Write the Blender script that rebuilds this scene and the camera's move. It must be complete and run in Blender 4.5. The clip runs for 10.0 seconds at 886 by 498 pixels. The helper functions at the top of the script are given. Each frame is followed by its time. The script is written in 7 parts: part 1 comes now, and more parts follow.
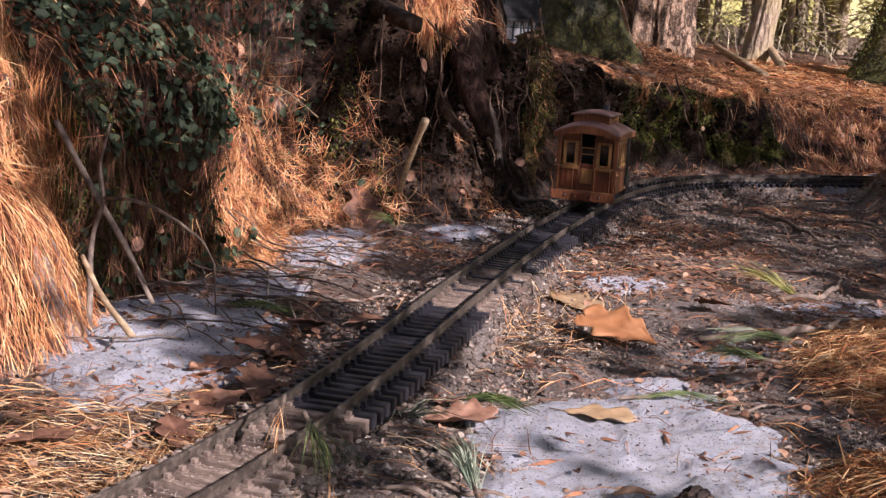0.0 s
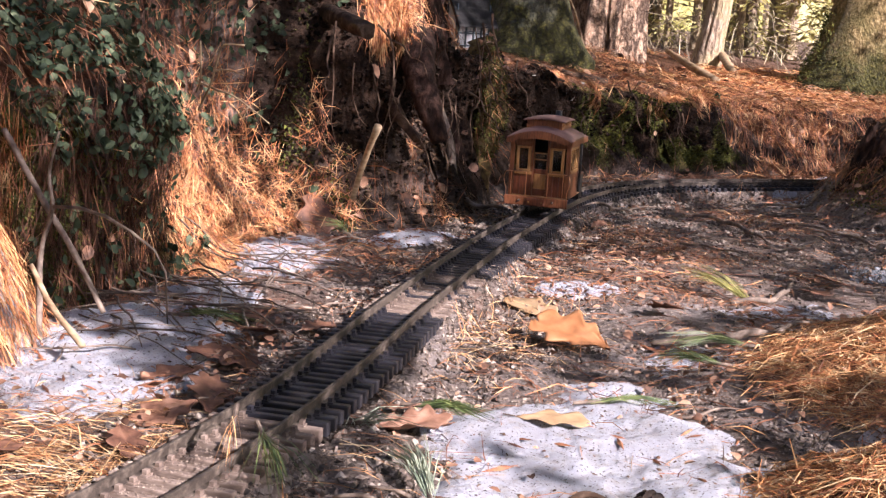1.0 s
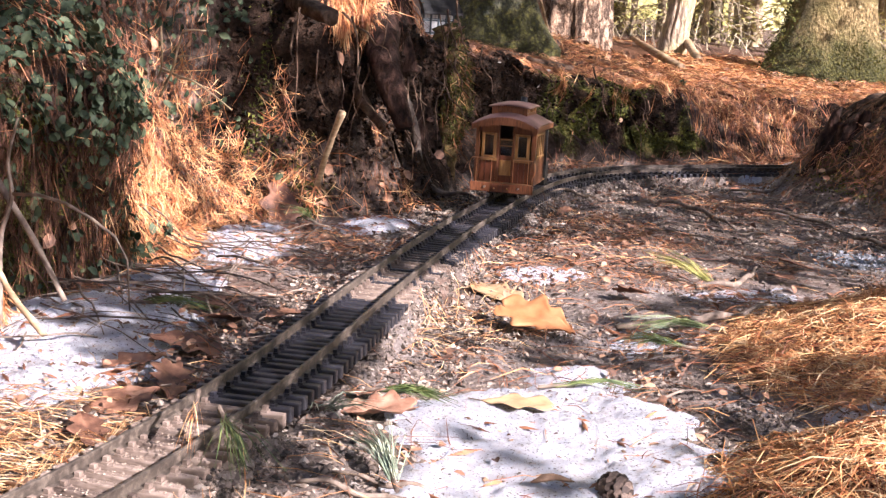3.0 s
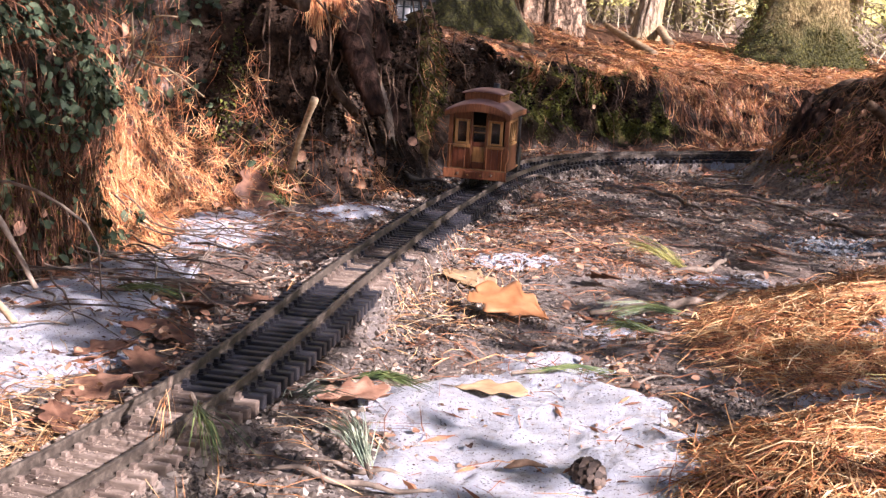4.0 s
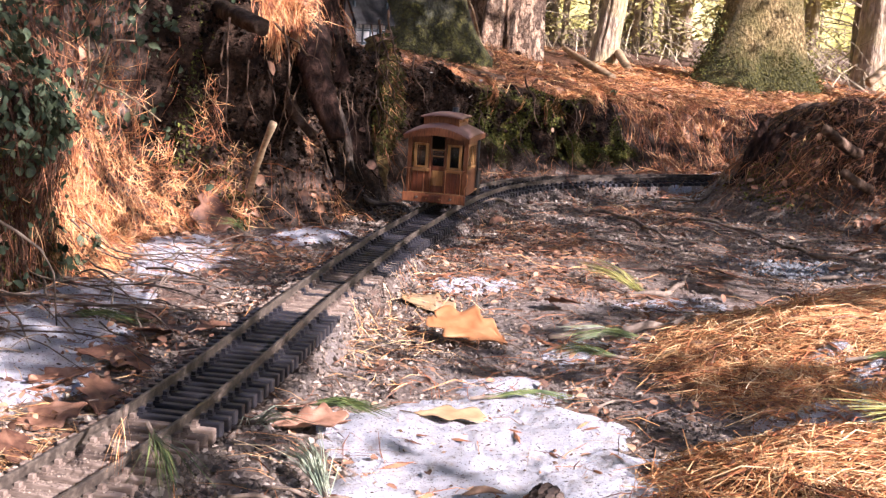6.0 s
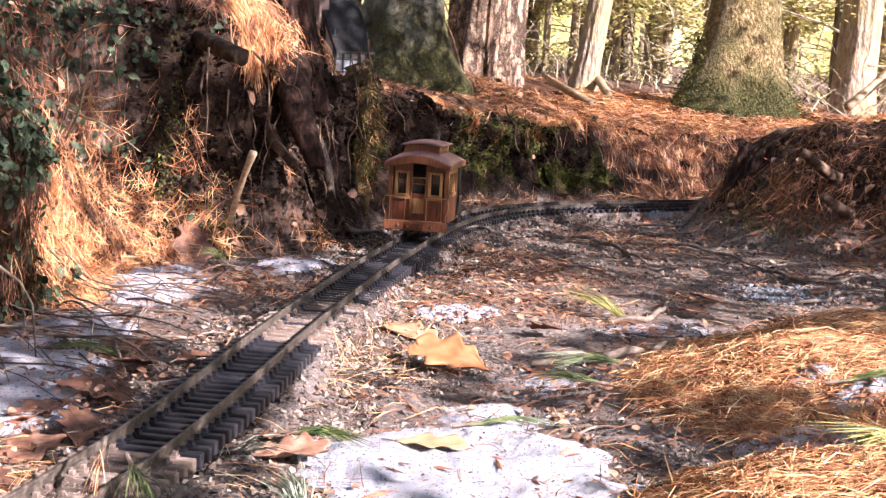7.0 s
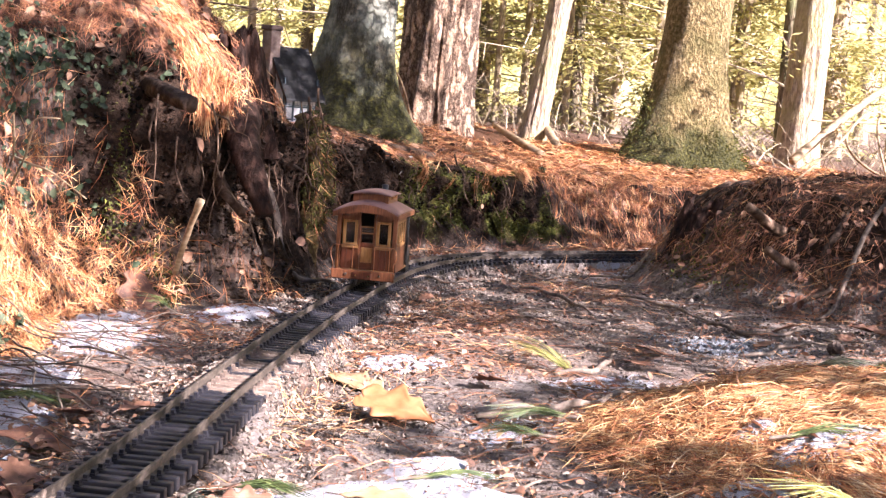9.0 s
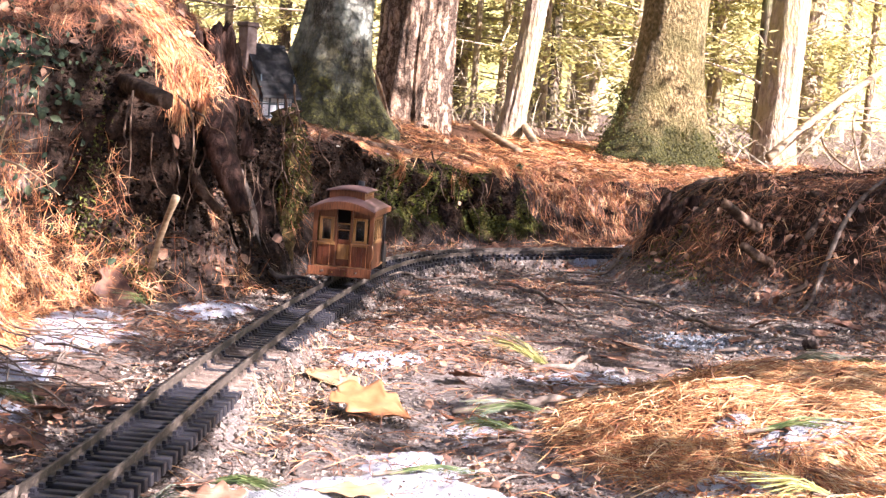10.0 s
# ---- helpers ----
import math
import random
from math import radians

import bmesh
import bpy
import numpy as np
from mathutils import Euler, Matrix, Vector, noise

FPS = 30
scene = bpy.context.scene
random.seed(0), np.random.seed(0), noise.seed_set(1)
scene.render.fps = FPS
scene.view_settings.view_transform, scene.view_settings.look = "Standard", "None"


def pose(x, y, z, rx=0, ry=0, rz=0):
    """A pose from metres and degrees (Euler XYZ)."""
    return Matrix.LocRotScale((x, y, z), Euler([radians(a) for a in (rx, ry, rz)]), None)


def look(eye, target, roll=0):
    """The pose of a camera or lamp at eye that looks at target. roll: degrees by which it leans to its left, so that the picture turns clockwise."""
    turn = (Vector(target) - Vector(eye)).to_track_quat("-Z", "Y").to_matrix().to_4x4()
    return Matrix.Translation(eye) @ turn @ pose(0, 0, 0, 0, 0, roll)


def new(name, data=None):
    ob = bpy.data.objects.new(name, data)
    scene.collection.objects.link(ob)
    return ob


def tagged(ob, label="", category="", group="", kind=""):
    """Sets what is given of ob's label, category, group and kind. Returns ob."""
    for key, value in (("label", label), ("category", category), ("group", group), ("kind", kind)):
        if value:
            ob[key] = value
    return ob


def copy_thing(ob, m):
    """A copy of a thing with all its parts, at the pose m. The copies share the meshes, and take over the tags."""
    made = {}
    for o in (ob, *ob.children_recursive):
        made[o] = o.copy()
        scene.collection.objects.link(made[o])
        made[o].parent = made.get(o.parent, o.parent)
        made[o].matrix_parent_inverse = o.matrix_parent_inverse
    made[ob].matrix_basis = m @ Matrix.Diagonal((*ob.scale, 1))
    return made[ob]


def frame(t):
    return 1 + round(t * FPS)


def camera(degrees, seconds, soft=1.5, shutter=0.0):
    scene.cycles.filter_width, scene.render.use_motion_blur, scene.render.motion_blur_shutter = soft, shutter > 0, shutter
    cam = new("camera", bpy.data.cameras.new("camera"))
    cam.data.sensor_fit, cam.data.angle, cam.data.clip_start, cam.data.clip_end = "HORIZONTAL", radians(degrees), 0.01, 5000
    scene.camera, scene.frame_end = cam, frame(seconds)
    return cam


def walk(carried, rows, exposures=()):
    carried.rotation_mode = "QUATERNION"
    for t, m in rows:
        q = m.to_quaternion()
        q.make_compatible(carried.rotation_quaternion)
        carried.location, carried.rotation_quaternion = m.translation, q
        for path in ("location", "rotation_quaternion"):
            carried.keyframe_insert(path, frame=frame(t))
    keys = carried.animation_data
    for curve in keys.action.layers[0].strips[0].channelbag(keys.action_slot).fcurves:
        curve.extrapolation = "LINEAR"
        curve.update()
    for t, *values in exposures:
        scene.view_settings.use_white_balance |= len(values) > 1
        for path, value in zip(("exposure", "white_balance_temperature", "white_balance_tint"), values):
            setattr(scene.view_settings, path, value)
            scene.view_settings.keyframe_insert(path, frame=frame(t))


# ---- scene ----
cam = camera(36.0, 10.0, soft=1.35)
# seconds, place, turn: a camera low over the ground, panning after the tram
PATH = [
    (0, -0.0157, -0.0079, 0.3063, 80.051, -3.687, 9.393),
    (0.5, -0.0146, -0.0071, 0.3071, 80.169, -3.719, 8.223),
    (1, -0.0143, -0.0057, 0.3069, 80.407, -3.587, 7.456),
    (1.5, -0.0155, -0.0038, 0.3062, 80.571, -3.797, 7.132),
    (2, -0.0143, -0.0026, 0.3052, 80.501, -3.924, 7.023),
    (2.5, -0.0104, -0.0023, 0.3026, 80.326, -3.618, 6.673),
    (4, -0.0092, -0.0012, 0.3008, 79.602, -3.42, 4.982),
    (4.5, -0.0086, -0.0009, 0.3, 79.516, -3.459, 4.644),
    (5, -0.0103, -0.0017, 0.3031, 79.546, -3.683, 4.155),
    (5.5, -0.0099, -0.0001, 0.304, 80.047, -3.796, 3.702),
    (7, -0.0047, 0.0009, 0.3034, 81.837, -3.104, 2.539),
    (7.5, -0.0055, 0.0008, 0.3051, 82.718, -3.281, 2.063),
    (8, -0.0045, 0.0014, 0.3063, 83.321, -3.381, 1.51),
    (8.5, -0.0043, 0.0003, 0.3074, 83.581, -3.475, 0.925),
    (9, -0.0035, 0.0001, 0.3095, 83.899, -4.011, 0.48),
    (9.5, -0.0015, 0.0008, 0.3084, 84.085, -4.114, 0.07),
    (10, 0, 0, 0.307, 83.885, -3.977, -0.426),
]
walk(cam, [(t, pose(*row)) for t, *row in PATH], exposures=[(0.0, 1.05, 5850, 26), (0.5, 1.1, 5850, 26), (1.0, 1.72, 5850, 25), (1.5, 2.1, 5850, 24), (2.0, 2.2, 5850, 22), (2.5, 2.2, 5850, 22), (4.0, 1.87, 5850, 26), (5.5, 1.90, 5850, 26), (7.0, 2.2, 5780, 25), (8.5, 2.46, 5780, 25), (10.0, 2.58, 5780, 25)])

# ---- light ----
TO_SUN = Vector((0.69, -0.47, 0.50)).normalized()
elevation = math.asin(TO_SUN.z)
world = bpy.data.worlds.new("sky")
scene.world = world
world.use_nodes = True
wn = world.node_tree.nodes
sky = wn.new("ShaderNodeTexSky")
sky.sky_type = "NISHITA"
sky.sun_disc = False
sky.sun_elevation = elevation
sky.sun_rotation = math.atan2(TO_SUN.x, TO_SUN.y)
wn["Background"].inputs["Strength"].default_value = 0.056
world.node_tree.links.new(sky.outputs["Color"], wn["Background"].inputs["Color"])
sun = new("sun", bpy.data.lights.new("sun", "SUN"))
sun.data.energy = 5.0
sun.data.angle = radians(0.5)
sun.data.color = (1.0, 0.905, 0.785)
sun.matrix_world = look((0, 0, 30), Vector((0, 0, 30)) - TO_SUN)

# ---- small tools ----


def lattice(ix, iy, seed):
    n = (ix.astype(np.int64) * 374761393 + iy.astype(np.int64) * 668265263 + seed * 1442695041) & 0x7FFFFFFF
    n = (n ^ (n >> 13)) * 1274126177 & 0x7FFFFFFF
    return ((n ^ (n >> 16)) & 0xFFFF) / 65535.0


def vnoise(x, y, seed=0):
    x, y = np.asarray(x, float), np.asarray(y, float)
    ix, iy = np.floor(x), np.floor(y)
    fx, fy = x - ix, y - iy
    fx, fy = fx * fx * (3 - 2 * fx), fy * fy * (3 - 2 * fy)
    a, b = lattice(ix, iy, seed), lattice(ix + 1, iy, seed)
    c, d = lattice(ix, iy + 1, seed), lattice(ix + 1, iy + 1, seed)
    return (a * (1 - fx) + b * fx) * (1 - fy) + (c * (1 - fx) + d * fx) * fy * 1.0


def fbm(x, y, scale, octaves=4, seed=0):
    """Noise about 0, from -1 to 1; scale: the size of its largest lumps in metres."""
    total, weight, k = 0.0, 0.0, 1.0
    for o in range(octaves):
        total = total + k * (vnoise(np.asarray(x) / scale * 2 ** o + 17.3 * o, np.asarray(y) / scale * 2 ** o - 9.1 * o, seed + o) * 2 - 1)
        weight += k
        k *= 0.5
    return total / weight


def step(a, b, v):
    u = np.clip((np.asarray(v, float) - a) / (b - a), 0, 1)
    return u * u * (3 - 2 * u)


def curve_points(points, n):
    """n points along a smooth curve through the given ones."""
    p = np.array(points, float)
    seg = np.r_[0, np.cumsum(np.linalg.norm(np.diff(p, axis=0), axis=1))]
    tang = np.gradient(p, seg, axis=0)
    out = []
    for s in np.linspace(0, seg[-1], n):
        i = min(np.searchsorted(seg, s, side="right") - 1, len(p) - 2)
        h = seg[i + 1] - seg[i]
        u = (s - seg[i]) / h
        out.append((2 * u**3 - 3 * u**2 + 1) * p[i] + (u**3 - 2 * u**2 + u) * h * tang[i]
                   + (-2 * u**3 + 3 * u**2) * p[i + 1] + (u**3 - u**2) * h * tang[i + 1])
    return np.array(out)


def mesh_from(name, verts, faces, material=None, smooth=False):
    me = bpy.data.meshes.new(name)
    me.from_pydata(verts if isinstance(verts, list) else verts.tolist(), [], faces if isinstance(faces, list) else faces.tolist())
    if smooth:
        me.polygons.foreach_set("use_smooth", [True] * len(me.polygons))
    if material:
        me.materials.append(material)
    me.update()
    return me


def part(name, bm, material, parent=None, label="", smooth=False):
    """Links a bmesh or a mesh as one object, under a thing or a part."""
    if isinstance(bm, bpy.types.Mesh):
        me = bm
    else:
        bmesh.ops.recalc_face_normals(bm, faces=bm.faces)
        me = bpy.data.meshes.new(name)
        bm.to_mesh(me)
        bm.free()
        if smooth:
            me.polygons.foreach_set("use_smooth", [True] * len(me.polygons))
    if material and not me.materials:
        me.materials.append(material)
    ob = new(name, me)
    if parent:
        ob.parent = parent
    if label:
        tagged(ob, label)
    return ob


def empty(name, m=None, label="", category="", group="", kind=""):
    ob = new(name)
    ob.empty_display_size = 0.02
    if m is not None:
        ob.matrix_world = m
    return tagged(ob, label, category, group, kind)


def box(bm, x0, x1, y0, y1, z0, z1, bevel=0.0):
    """A box with bevelled edges, added to bm."""
    got = bmesh.ops.create_cube(bm, size=1.0, matrix=Matrix.Translation(((x0 + x1) / 2, (y0 + y1) / 2, (z0 + z1) / 2))
                                @ Matrix.Diagonal((x1 - x0, y1 - y0, z1 - z0, 1)))
    if bevel:
        edges = {e for v in got["verts"] for e in v.link_edges}
        bmesh.ops.bevel(bm, geom=list(edges), offset=bevel, segments=2, affect="EDGES", profile=0.5)
    return bm


def boxed(*a, bevel=0.0):
    return box(bmesh.new(), *a, bevel=bevel)


def rod(bm, a, b, r, sides=10, r2=None):
    """A round bar from a to b, added to bm."""
    a, b = Vector(a), Vector(b)
    turn = (b - a).to_track_quat("Z", "Y").to_matrix().to_4x4()
    bmesh.ops.create_cone(bm, cap_ends=True, segments=sides, radius1=r, radius2=r if r2 is None else r2, depth=(b - a).length,
                          matrix=Matrix.Translation((a + b) / 2) @ turn)
    return bm


def tube_arrays(points, radii, sides=8, rough=0.0, seed=0, flat=1.0):
    """A tube of changing radius along points; rough: uneven skin, as a share of the radius."""
    p = np.array(points, float)
    r = np.interp(np.linspace(0, 1, len(p)), np.linspace(0, 1, len(radii)), radii)
    t = np.gradient(p, axis=0)
    t /= np.linalg.norm(t, axis=1)[:, None] + 1e-9
    ref = np.array([0.0, 0, 1]) if abs(t[:, 2]).mean() < 0.8 else np.array([1.0, 0, 0])
    u = np.cross(t, ref)
    u /= np.linalg.norm(u, axis=1)[:, None] + 1e-9
    v = np.cross(u, t)
    ang = np.linspace(0, 2 * np.pi, sides, endpoint=False)
    k = np.ones((len(p), sides))
    if rough:
        R = np.random.default_rng(seed)
        k += rough * (R.random((len(p), sides)) - 0.5) * 2
        k += rough * 0.8 * np.sin(ang[None] * 3 + seed + np.arange(len(p))[:, None] * 0.15)
    verts = p[:, None] + (r[:, None] * k)[..., None] * (np.cos(ang)[None, :, None] * u[:, None] + flat * np.sin(ang)[None, :, None] * v[:, None])
    n = len(p)
    faces = [(i * sides + j, i * sides + (j + 1) % sides, (i + 1) * sides + (j + 1) % sides, (i + 1) * sides + j) for i in range(n - 1) for j in range(sides)]
    faces += [tuple(range(sides))[::-1], tuple((n - 1) * sides + j for j in range(sides))]
    return verts.reshape(-1, 3), faces


class Heap:
    """Gathers vertices and faces of many small pieces for one mesh."""

    def __init__(self):
        self.v, self.f, self.n = [], [], 0

    def add(self, verts, faces):
        verts = np.asarray(verts, float).reshape(-1, 3)
        self.v.append(verts)
        self.f += [tuple(i + self.n for i in f) for f in faces]
        self.n += len(verts)

    def many(self, verts, faces):
        """verts: pieces x points x 3, all with the same faces."""
        k, m = verts.shape[:2]
        self.v.append(verts.reshape(-1, 3))
        fa = np.array(faces)
        self.f += (fa[None] + (np.arange(k) * m)[:, None, None] + self.n).reshape(-1, fa.shape[1]).tolist()
        self.n += k * m

    def mesh(self, name, material, smooth=False):
        return mesh_from(name, np.concatenate(self.v), self.f, material, smooth)


# ---- materials ----
def material(name):
    m = bpy.data.materials.new(name)
    m.use_nodes = True
    return m, m.node_tree.nodes, m.node_tree.links, m.node_tree.nodes["Principled BSDF"]


def ramp(nodes, colours, fac=None, links=None):
    r = nodes.new("ShaderNodeValToRGB")
    while len(r.color_ramp.elements) < len(colours):
        r.color_ramp.elements.new(0.5)
    for i, (e, c) in enumerate(zip(r.color_ramp.elements, colours)):
        e.position = c[0] if len(c) == 4 else i / (len(colours) - 1)
        e.color = (*c[-3:], 1)
    if fac is not None:
        links.new(fac, r.inputs[0])
    return r


def noise_node(nodes, links, scale, detail=6, stretch=None, rough=0.6, coord="Object"):
    tc = nodes.new("ShaderNodeTexCoord")
    mp = nodes.new("ShaderNodeMapping")
    n = nodes.new("ShaderNodeTexNoise")
    links.new(tc.outputs[coord], mp.inputs[0])
    if stretch:
        mp.inputs["Scale"].default_value = stretch
    links.new(mp.outputs[0], n.inputs["Vector"])
    n.inputs["Scale"].default_value = scale
    n.inputs["Detail"].default_value = detail
    n.inputs["Roughness"].default_value = rough
    return n


def blend(nodes, links, fac, a, b, mode="MIX"):
    m = nodes.new("ShaderNodeMix")
    m.data_type, m.blend_type = "RGBA", mode
    for sock, val in ((m.inputs[0], fac), (m.inputs[6], a), (m.inputs[7], b)):
        if isinstance(val, bpy.types.NodeSocket):
            links.new(val, sock)
        elif isinstance(val, tuple):
            sock.default_value = (*val, 1)
        else:
            sock.default_value = val
    return m.outputs[2]


def surface(name, colours, scale=30, rough=0.8, bump=0.3, stretch=None, big=None, big_scale=4, random_by="", metal=0.0, thin=0.0, spread=0.35, dist=0.002, spec=0.4, mossy=None):
    """A natural surface: a ramp of colours over fine grain, tinted at a larger scale, uneven in gloss and relief. random_by: object or island. thin: share of light let through."""
    m, N, L, b = material(name)
    grain = noise_node(N, L, scale, stretch=stretch)
    stretch_fac = N.new("ShaderNodeMapRange")
    L.new(grain.outputs["Fac"], stretch_fac.inputs[0])
    stretch_fac.inputs[1].default_value, stretch_fac.inputs[2].default_value = 0.30, 0.70
    fac = stretch_fac.outputs[0]
    if random_by:
        src = N.new("ShaderNodeObjectInfo").outputs["Random"] if random_by == "object" else N.new("ShaderNodeNewGeometry").outputs["Random Per Island"]
        k = N.new("ShaderNodeMath")
        k.operation = "MULTIPLY_ADD"
        L.new(src, k.inputs[0])
        k.inputs[1].default_value, k.inputs[2].default_value = spread * 2, -spread
        s = N.new("ShaderNodeMath")
        s.operation, s.use_clamp = "ADD", True
        L.new(fac, s.inputs[0])
        L.new(k.outputs[0], s.inputs[1])
        fac = s.outputs[0]
    colour = ramp(N, colours, fac, L).outputs[0]
    if big:
        bn = noise_node(N, L, big_scale, detail=4)
        br = ramp(N, [(0.42, 0, 0, 0), (0.62, 1, 1, 1)], bn.outputs["Fac"], L)
        colour = blend(N, L, br.outputs[0], colour, blend(N, L, 0.75, colour, big))
    if mossy:  # moss from the foot up to a ragged height, in metres
        tc = N.new("ShaderNodeTexCoord")
        sx = N.new("ShaderNodeSeparateXYZ")
        L.new(tc.outputs["Object"], sx.inputs[0])
        mn = noise_node(N, L, 14, 6)
        hz = N.new("ShaderNodeMath")
        hz.operation = "MULTIPLY_ADD"
        L.new(mn.outputs["Fac"], hz.inputs[0])
        hz.inputs[1].default_value = -1.6 * mossy
        L.new(sx.outputs[2], hz.inputs[2])
        mr = N.new("ShaderNodeMapRange")
        L.new(hz.outputs[0], mr.inputs[0])
        mr.inputs[1].default_value, mr.inputs[2].default_value = -0.55 * mossy, 0.15 * mossy
        mr.inputs[3].default_value, mr.inputs[4].default_value = 1.0, 0.0
        mc = ramp(N, [(0.3, 0.014, 0.014, 0.003), (0.55, 0.052, 0.048, 0.007), (0.75, 0.15, 0.13, 0.022)], noise_node(N, L, 120, 6).outputs["Fac"], L)
        colour = blend(N, L, mr.outputs[0], colour, mc.outputs[0])
    L.new(colour, b.inputs["Base Color"])
    rr = N.new("ShaderNodeMapRange")
    L.new(grain.outputs["Fac"], rr.inputs[0])
    rr.inputs[3].default_value, rr.inputs[4].default_value = max(rough - 0.15, 0.03), min(rough + 0.12, 1)
    L.new(rr.outputs[0], b.inputs["Roughness"])
    b.inputs["Metallic"].default_value = metal
    b.inputs["Specular IOR Level"].default_value = spec
    if bump:
        bp = N.new("ShaderNodeBump")
        bp.inputs["Strength"].default_value, bp.inputs["Distance"].default_value = bump, dist
        L.new(grain.outputs["Fac"], bp.inputs["Height"])
        L.new(bp.outputs[0], b.inputs["Normal"])
    if thin:
        tr = N.new("ShaderNodeBsdfTranslucent")
        L.new(colour, tr.inputs["Color"])
        mx = N.new("ShaderNodeMixShader")
        mx.inputs[0].default_value = thin
        L.new(b.outputs[0], mx.inputs[1])
        L.new(tr.outputs[0], mx.inputs[2])
        L.new(mx.outputs[0], N["Material Output"].inputs["Surface"])
    return m


def plated(name, dark, colours, scale, flat, crack=0.10, depth=0.02, mossy=None, patches=None, fissure=0.8):
    """Bark broken into plates: dark fissures between them, flaky colour upon them."""
    m = surface(name, colours, scale * 4, 0.9, 0.0, stretch=(1.5, 1.5, 0.7), big=patches, big_scale=9, mossy=mossy)
    N, L = m.node_tree.nodes, m.node_tree.links
    b = N["Principled BSDF"]
    tc, mp = N.new("ShaderNodeTexCoord"), N.new("ShaderNodeMapping")
    L.new(tc.outputs["Object"], mp.inputs[0])
    mp.inputs["Scale"].default_value = (1, 1, flat)
    wob = noise_node(N, L, scale * 0.6, 7, rough=0.7)
    mix = N.new("ShaderNodeVectorMath")
    mix.operation = "MULTIPLY_ADD"
    L.new(wob.outputs["Color"], mix.inputs[0])
    mix.inputs[1].default_value = (2.2 / scale,) * 3
    L.new(mp.outputs[0], mix.inputs[2])
    vo = N.new("ShaderNodeTexVoronoi")
    vo.feature = "DISTANCE_TO_EDGE"
    vo.inputs["Scale"].default_value = scale
    L.new(mix.outputs[0], vo.inputs["Vector"])
    edge = N.new("ShaderNodeMapRange")
    L.new(vo.outputs["Distance"], edge.inputs[0])
    edge.inputs[1].default_value, edge.inputs[2].default_value = 0.0, crack
    was = b.inputs["Base Color"].links[0].from_socket
    L.new(blend(N, L, edge.outputs[0], blend(N, L, fissure, was, dark), was), b.inputs["Base Color"])
    fine = noise_node(N, L, scale * 5, 6)
    hsum = N.new("ShaderNodeMath")
    hsum.operation = "MULTIPLY_ADD"
    L.new(fine.outputs["Fac"], hsum.inputs[0])
    hsum.inputs[1].default_value = 0.7
    L.new(edge.outputs[0], hsum.inputs[2])
    bp = N.new("ShaderNodeBump")
    bp.inputs["Strength"].default_value, bp.inputs["Distance"].default_value = 0.9, depth
    L.new(hsum.outputs[0], bp.inputs["Height"])
    L.new(bp.outputs[0], b.inputs["Normal"])
    return m


NEEDLE = surface("dry_needles", [(0.10, 0.032, 0.014), (0.36, 0.115, 0.04), (0.56, 0.26, 0.095), (0.62, 0.41, 0.20)], 60, 0.6, 0, random_by="island", spread=0.45)
NEEDLE_PALE = surface("pale_needles", [(0.13, 0.055, 0.024), (0.36, 0.165, 0.065), (0.56, 0.34, 0.15), (0.70, 0.54, 0.32)], 60, 0.6, 0, random_by="island", spread=0.45)
NEEDLE_DARK = surface("old_needles", [(0.07, 0.03, 0.018), (0.22, 0.085, 0.04), (0.36, 0.16, 0.075)], 60, 0.7, 0, random_by="island", spread=0.4)
# the darkest needle colours, used only below the leafy edge
NEEDLE_DARKEST = surface("darkest_needles", [(0.025, 0.013, 0.009), (0.075, 0.034, 0.02), (0.15, 0.07, 0.04)], 60, 0.8, 0, random_by="island", spread=0.4, spec=0.15)
GREEN_NEEDLE = surface("green_needles", [(0.035, 0.055, 0.02), (0.08, 0.115, 0.036), (0.18, 0.21, 0.07)], 60, 0.5, 0, random_by="island", spread=0.4)
GREY_NEEDLE = surface("frosted_needles", [(0.10, 0.13, 0.09), (0.22, 0.26, 0.18), (0.36, 0.38, 0.28)], 60, 0.6, 0, random_by="island", spread=0.4)
GRAVEL = surface("gravel", [(0.0, 0.032, 0.025, 0.020), (0.40, 0.092, 0.070, 0.055), (0.70, 0.165, 0.126, 0.098), (0.92, 0.235, 0.185, 0.147), (1.0, 0.37, 0.31, 0.255)], 120, 0.8, 0.3, random_by="island", spread=0.5)
BARK = surface("bark", [(0.03, 0.02, 0.014), (0.14, 0.095, 0.065), (0.30, 0.225, 0.16)], 22, 0.9, 1.0, stretch=(3, 3, 0.7), big=(0.16, 0.17, 0.07), big_scale=5, dist=0.02)
BARK_RED = plated("pine_bark", (0.040, 0.018, 0.010), [(0.16, 0.085, 0.05), (0.40, 0.26, 0.17), (0.62, 0.48, 0.35)], 30, 0.22, 0.20, 0.02, fissure=0.85)
BARK_GREY = surface("grey_bark", [(0.11, 0.078, 0.055), (0.32, 0.235, 0.165), (0.54, 0.43, 0.32)], 55, 0.9, 1.0, stretch=(1.5, 1.5, 0.5), big=(0.36, 0.29, 0.13), big_scale=9, dist=0.016)
MOSSY_BARK = surface("mossy_bark", [(0.03, 0.020, 0.007), (0.15, 0.10, 0.036), (0.30, 0.21, 0.09), (0.60, 0.47, 0.27)], 80, 0.9, 1.0, stretch=(1.2, 1.2, 0.85), big=(0.10, 0.085, 0.022), big_scale=8, dist=0.03, mossy=0.24)
LICHEN_BARK = plated("lichened_bark", (0.02, 0.016, 0.008), [(0.02, 0.017, 0.010), (0.07, 0.06, 0.04), (0.19, 0.165, 0.12)], 44, 0.8, 0.10, 0.012, mossy=0.30, patches=(0.46, 0.48, 0.39), fissure=0.25)
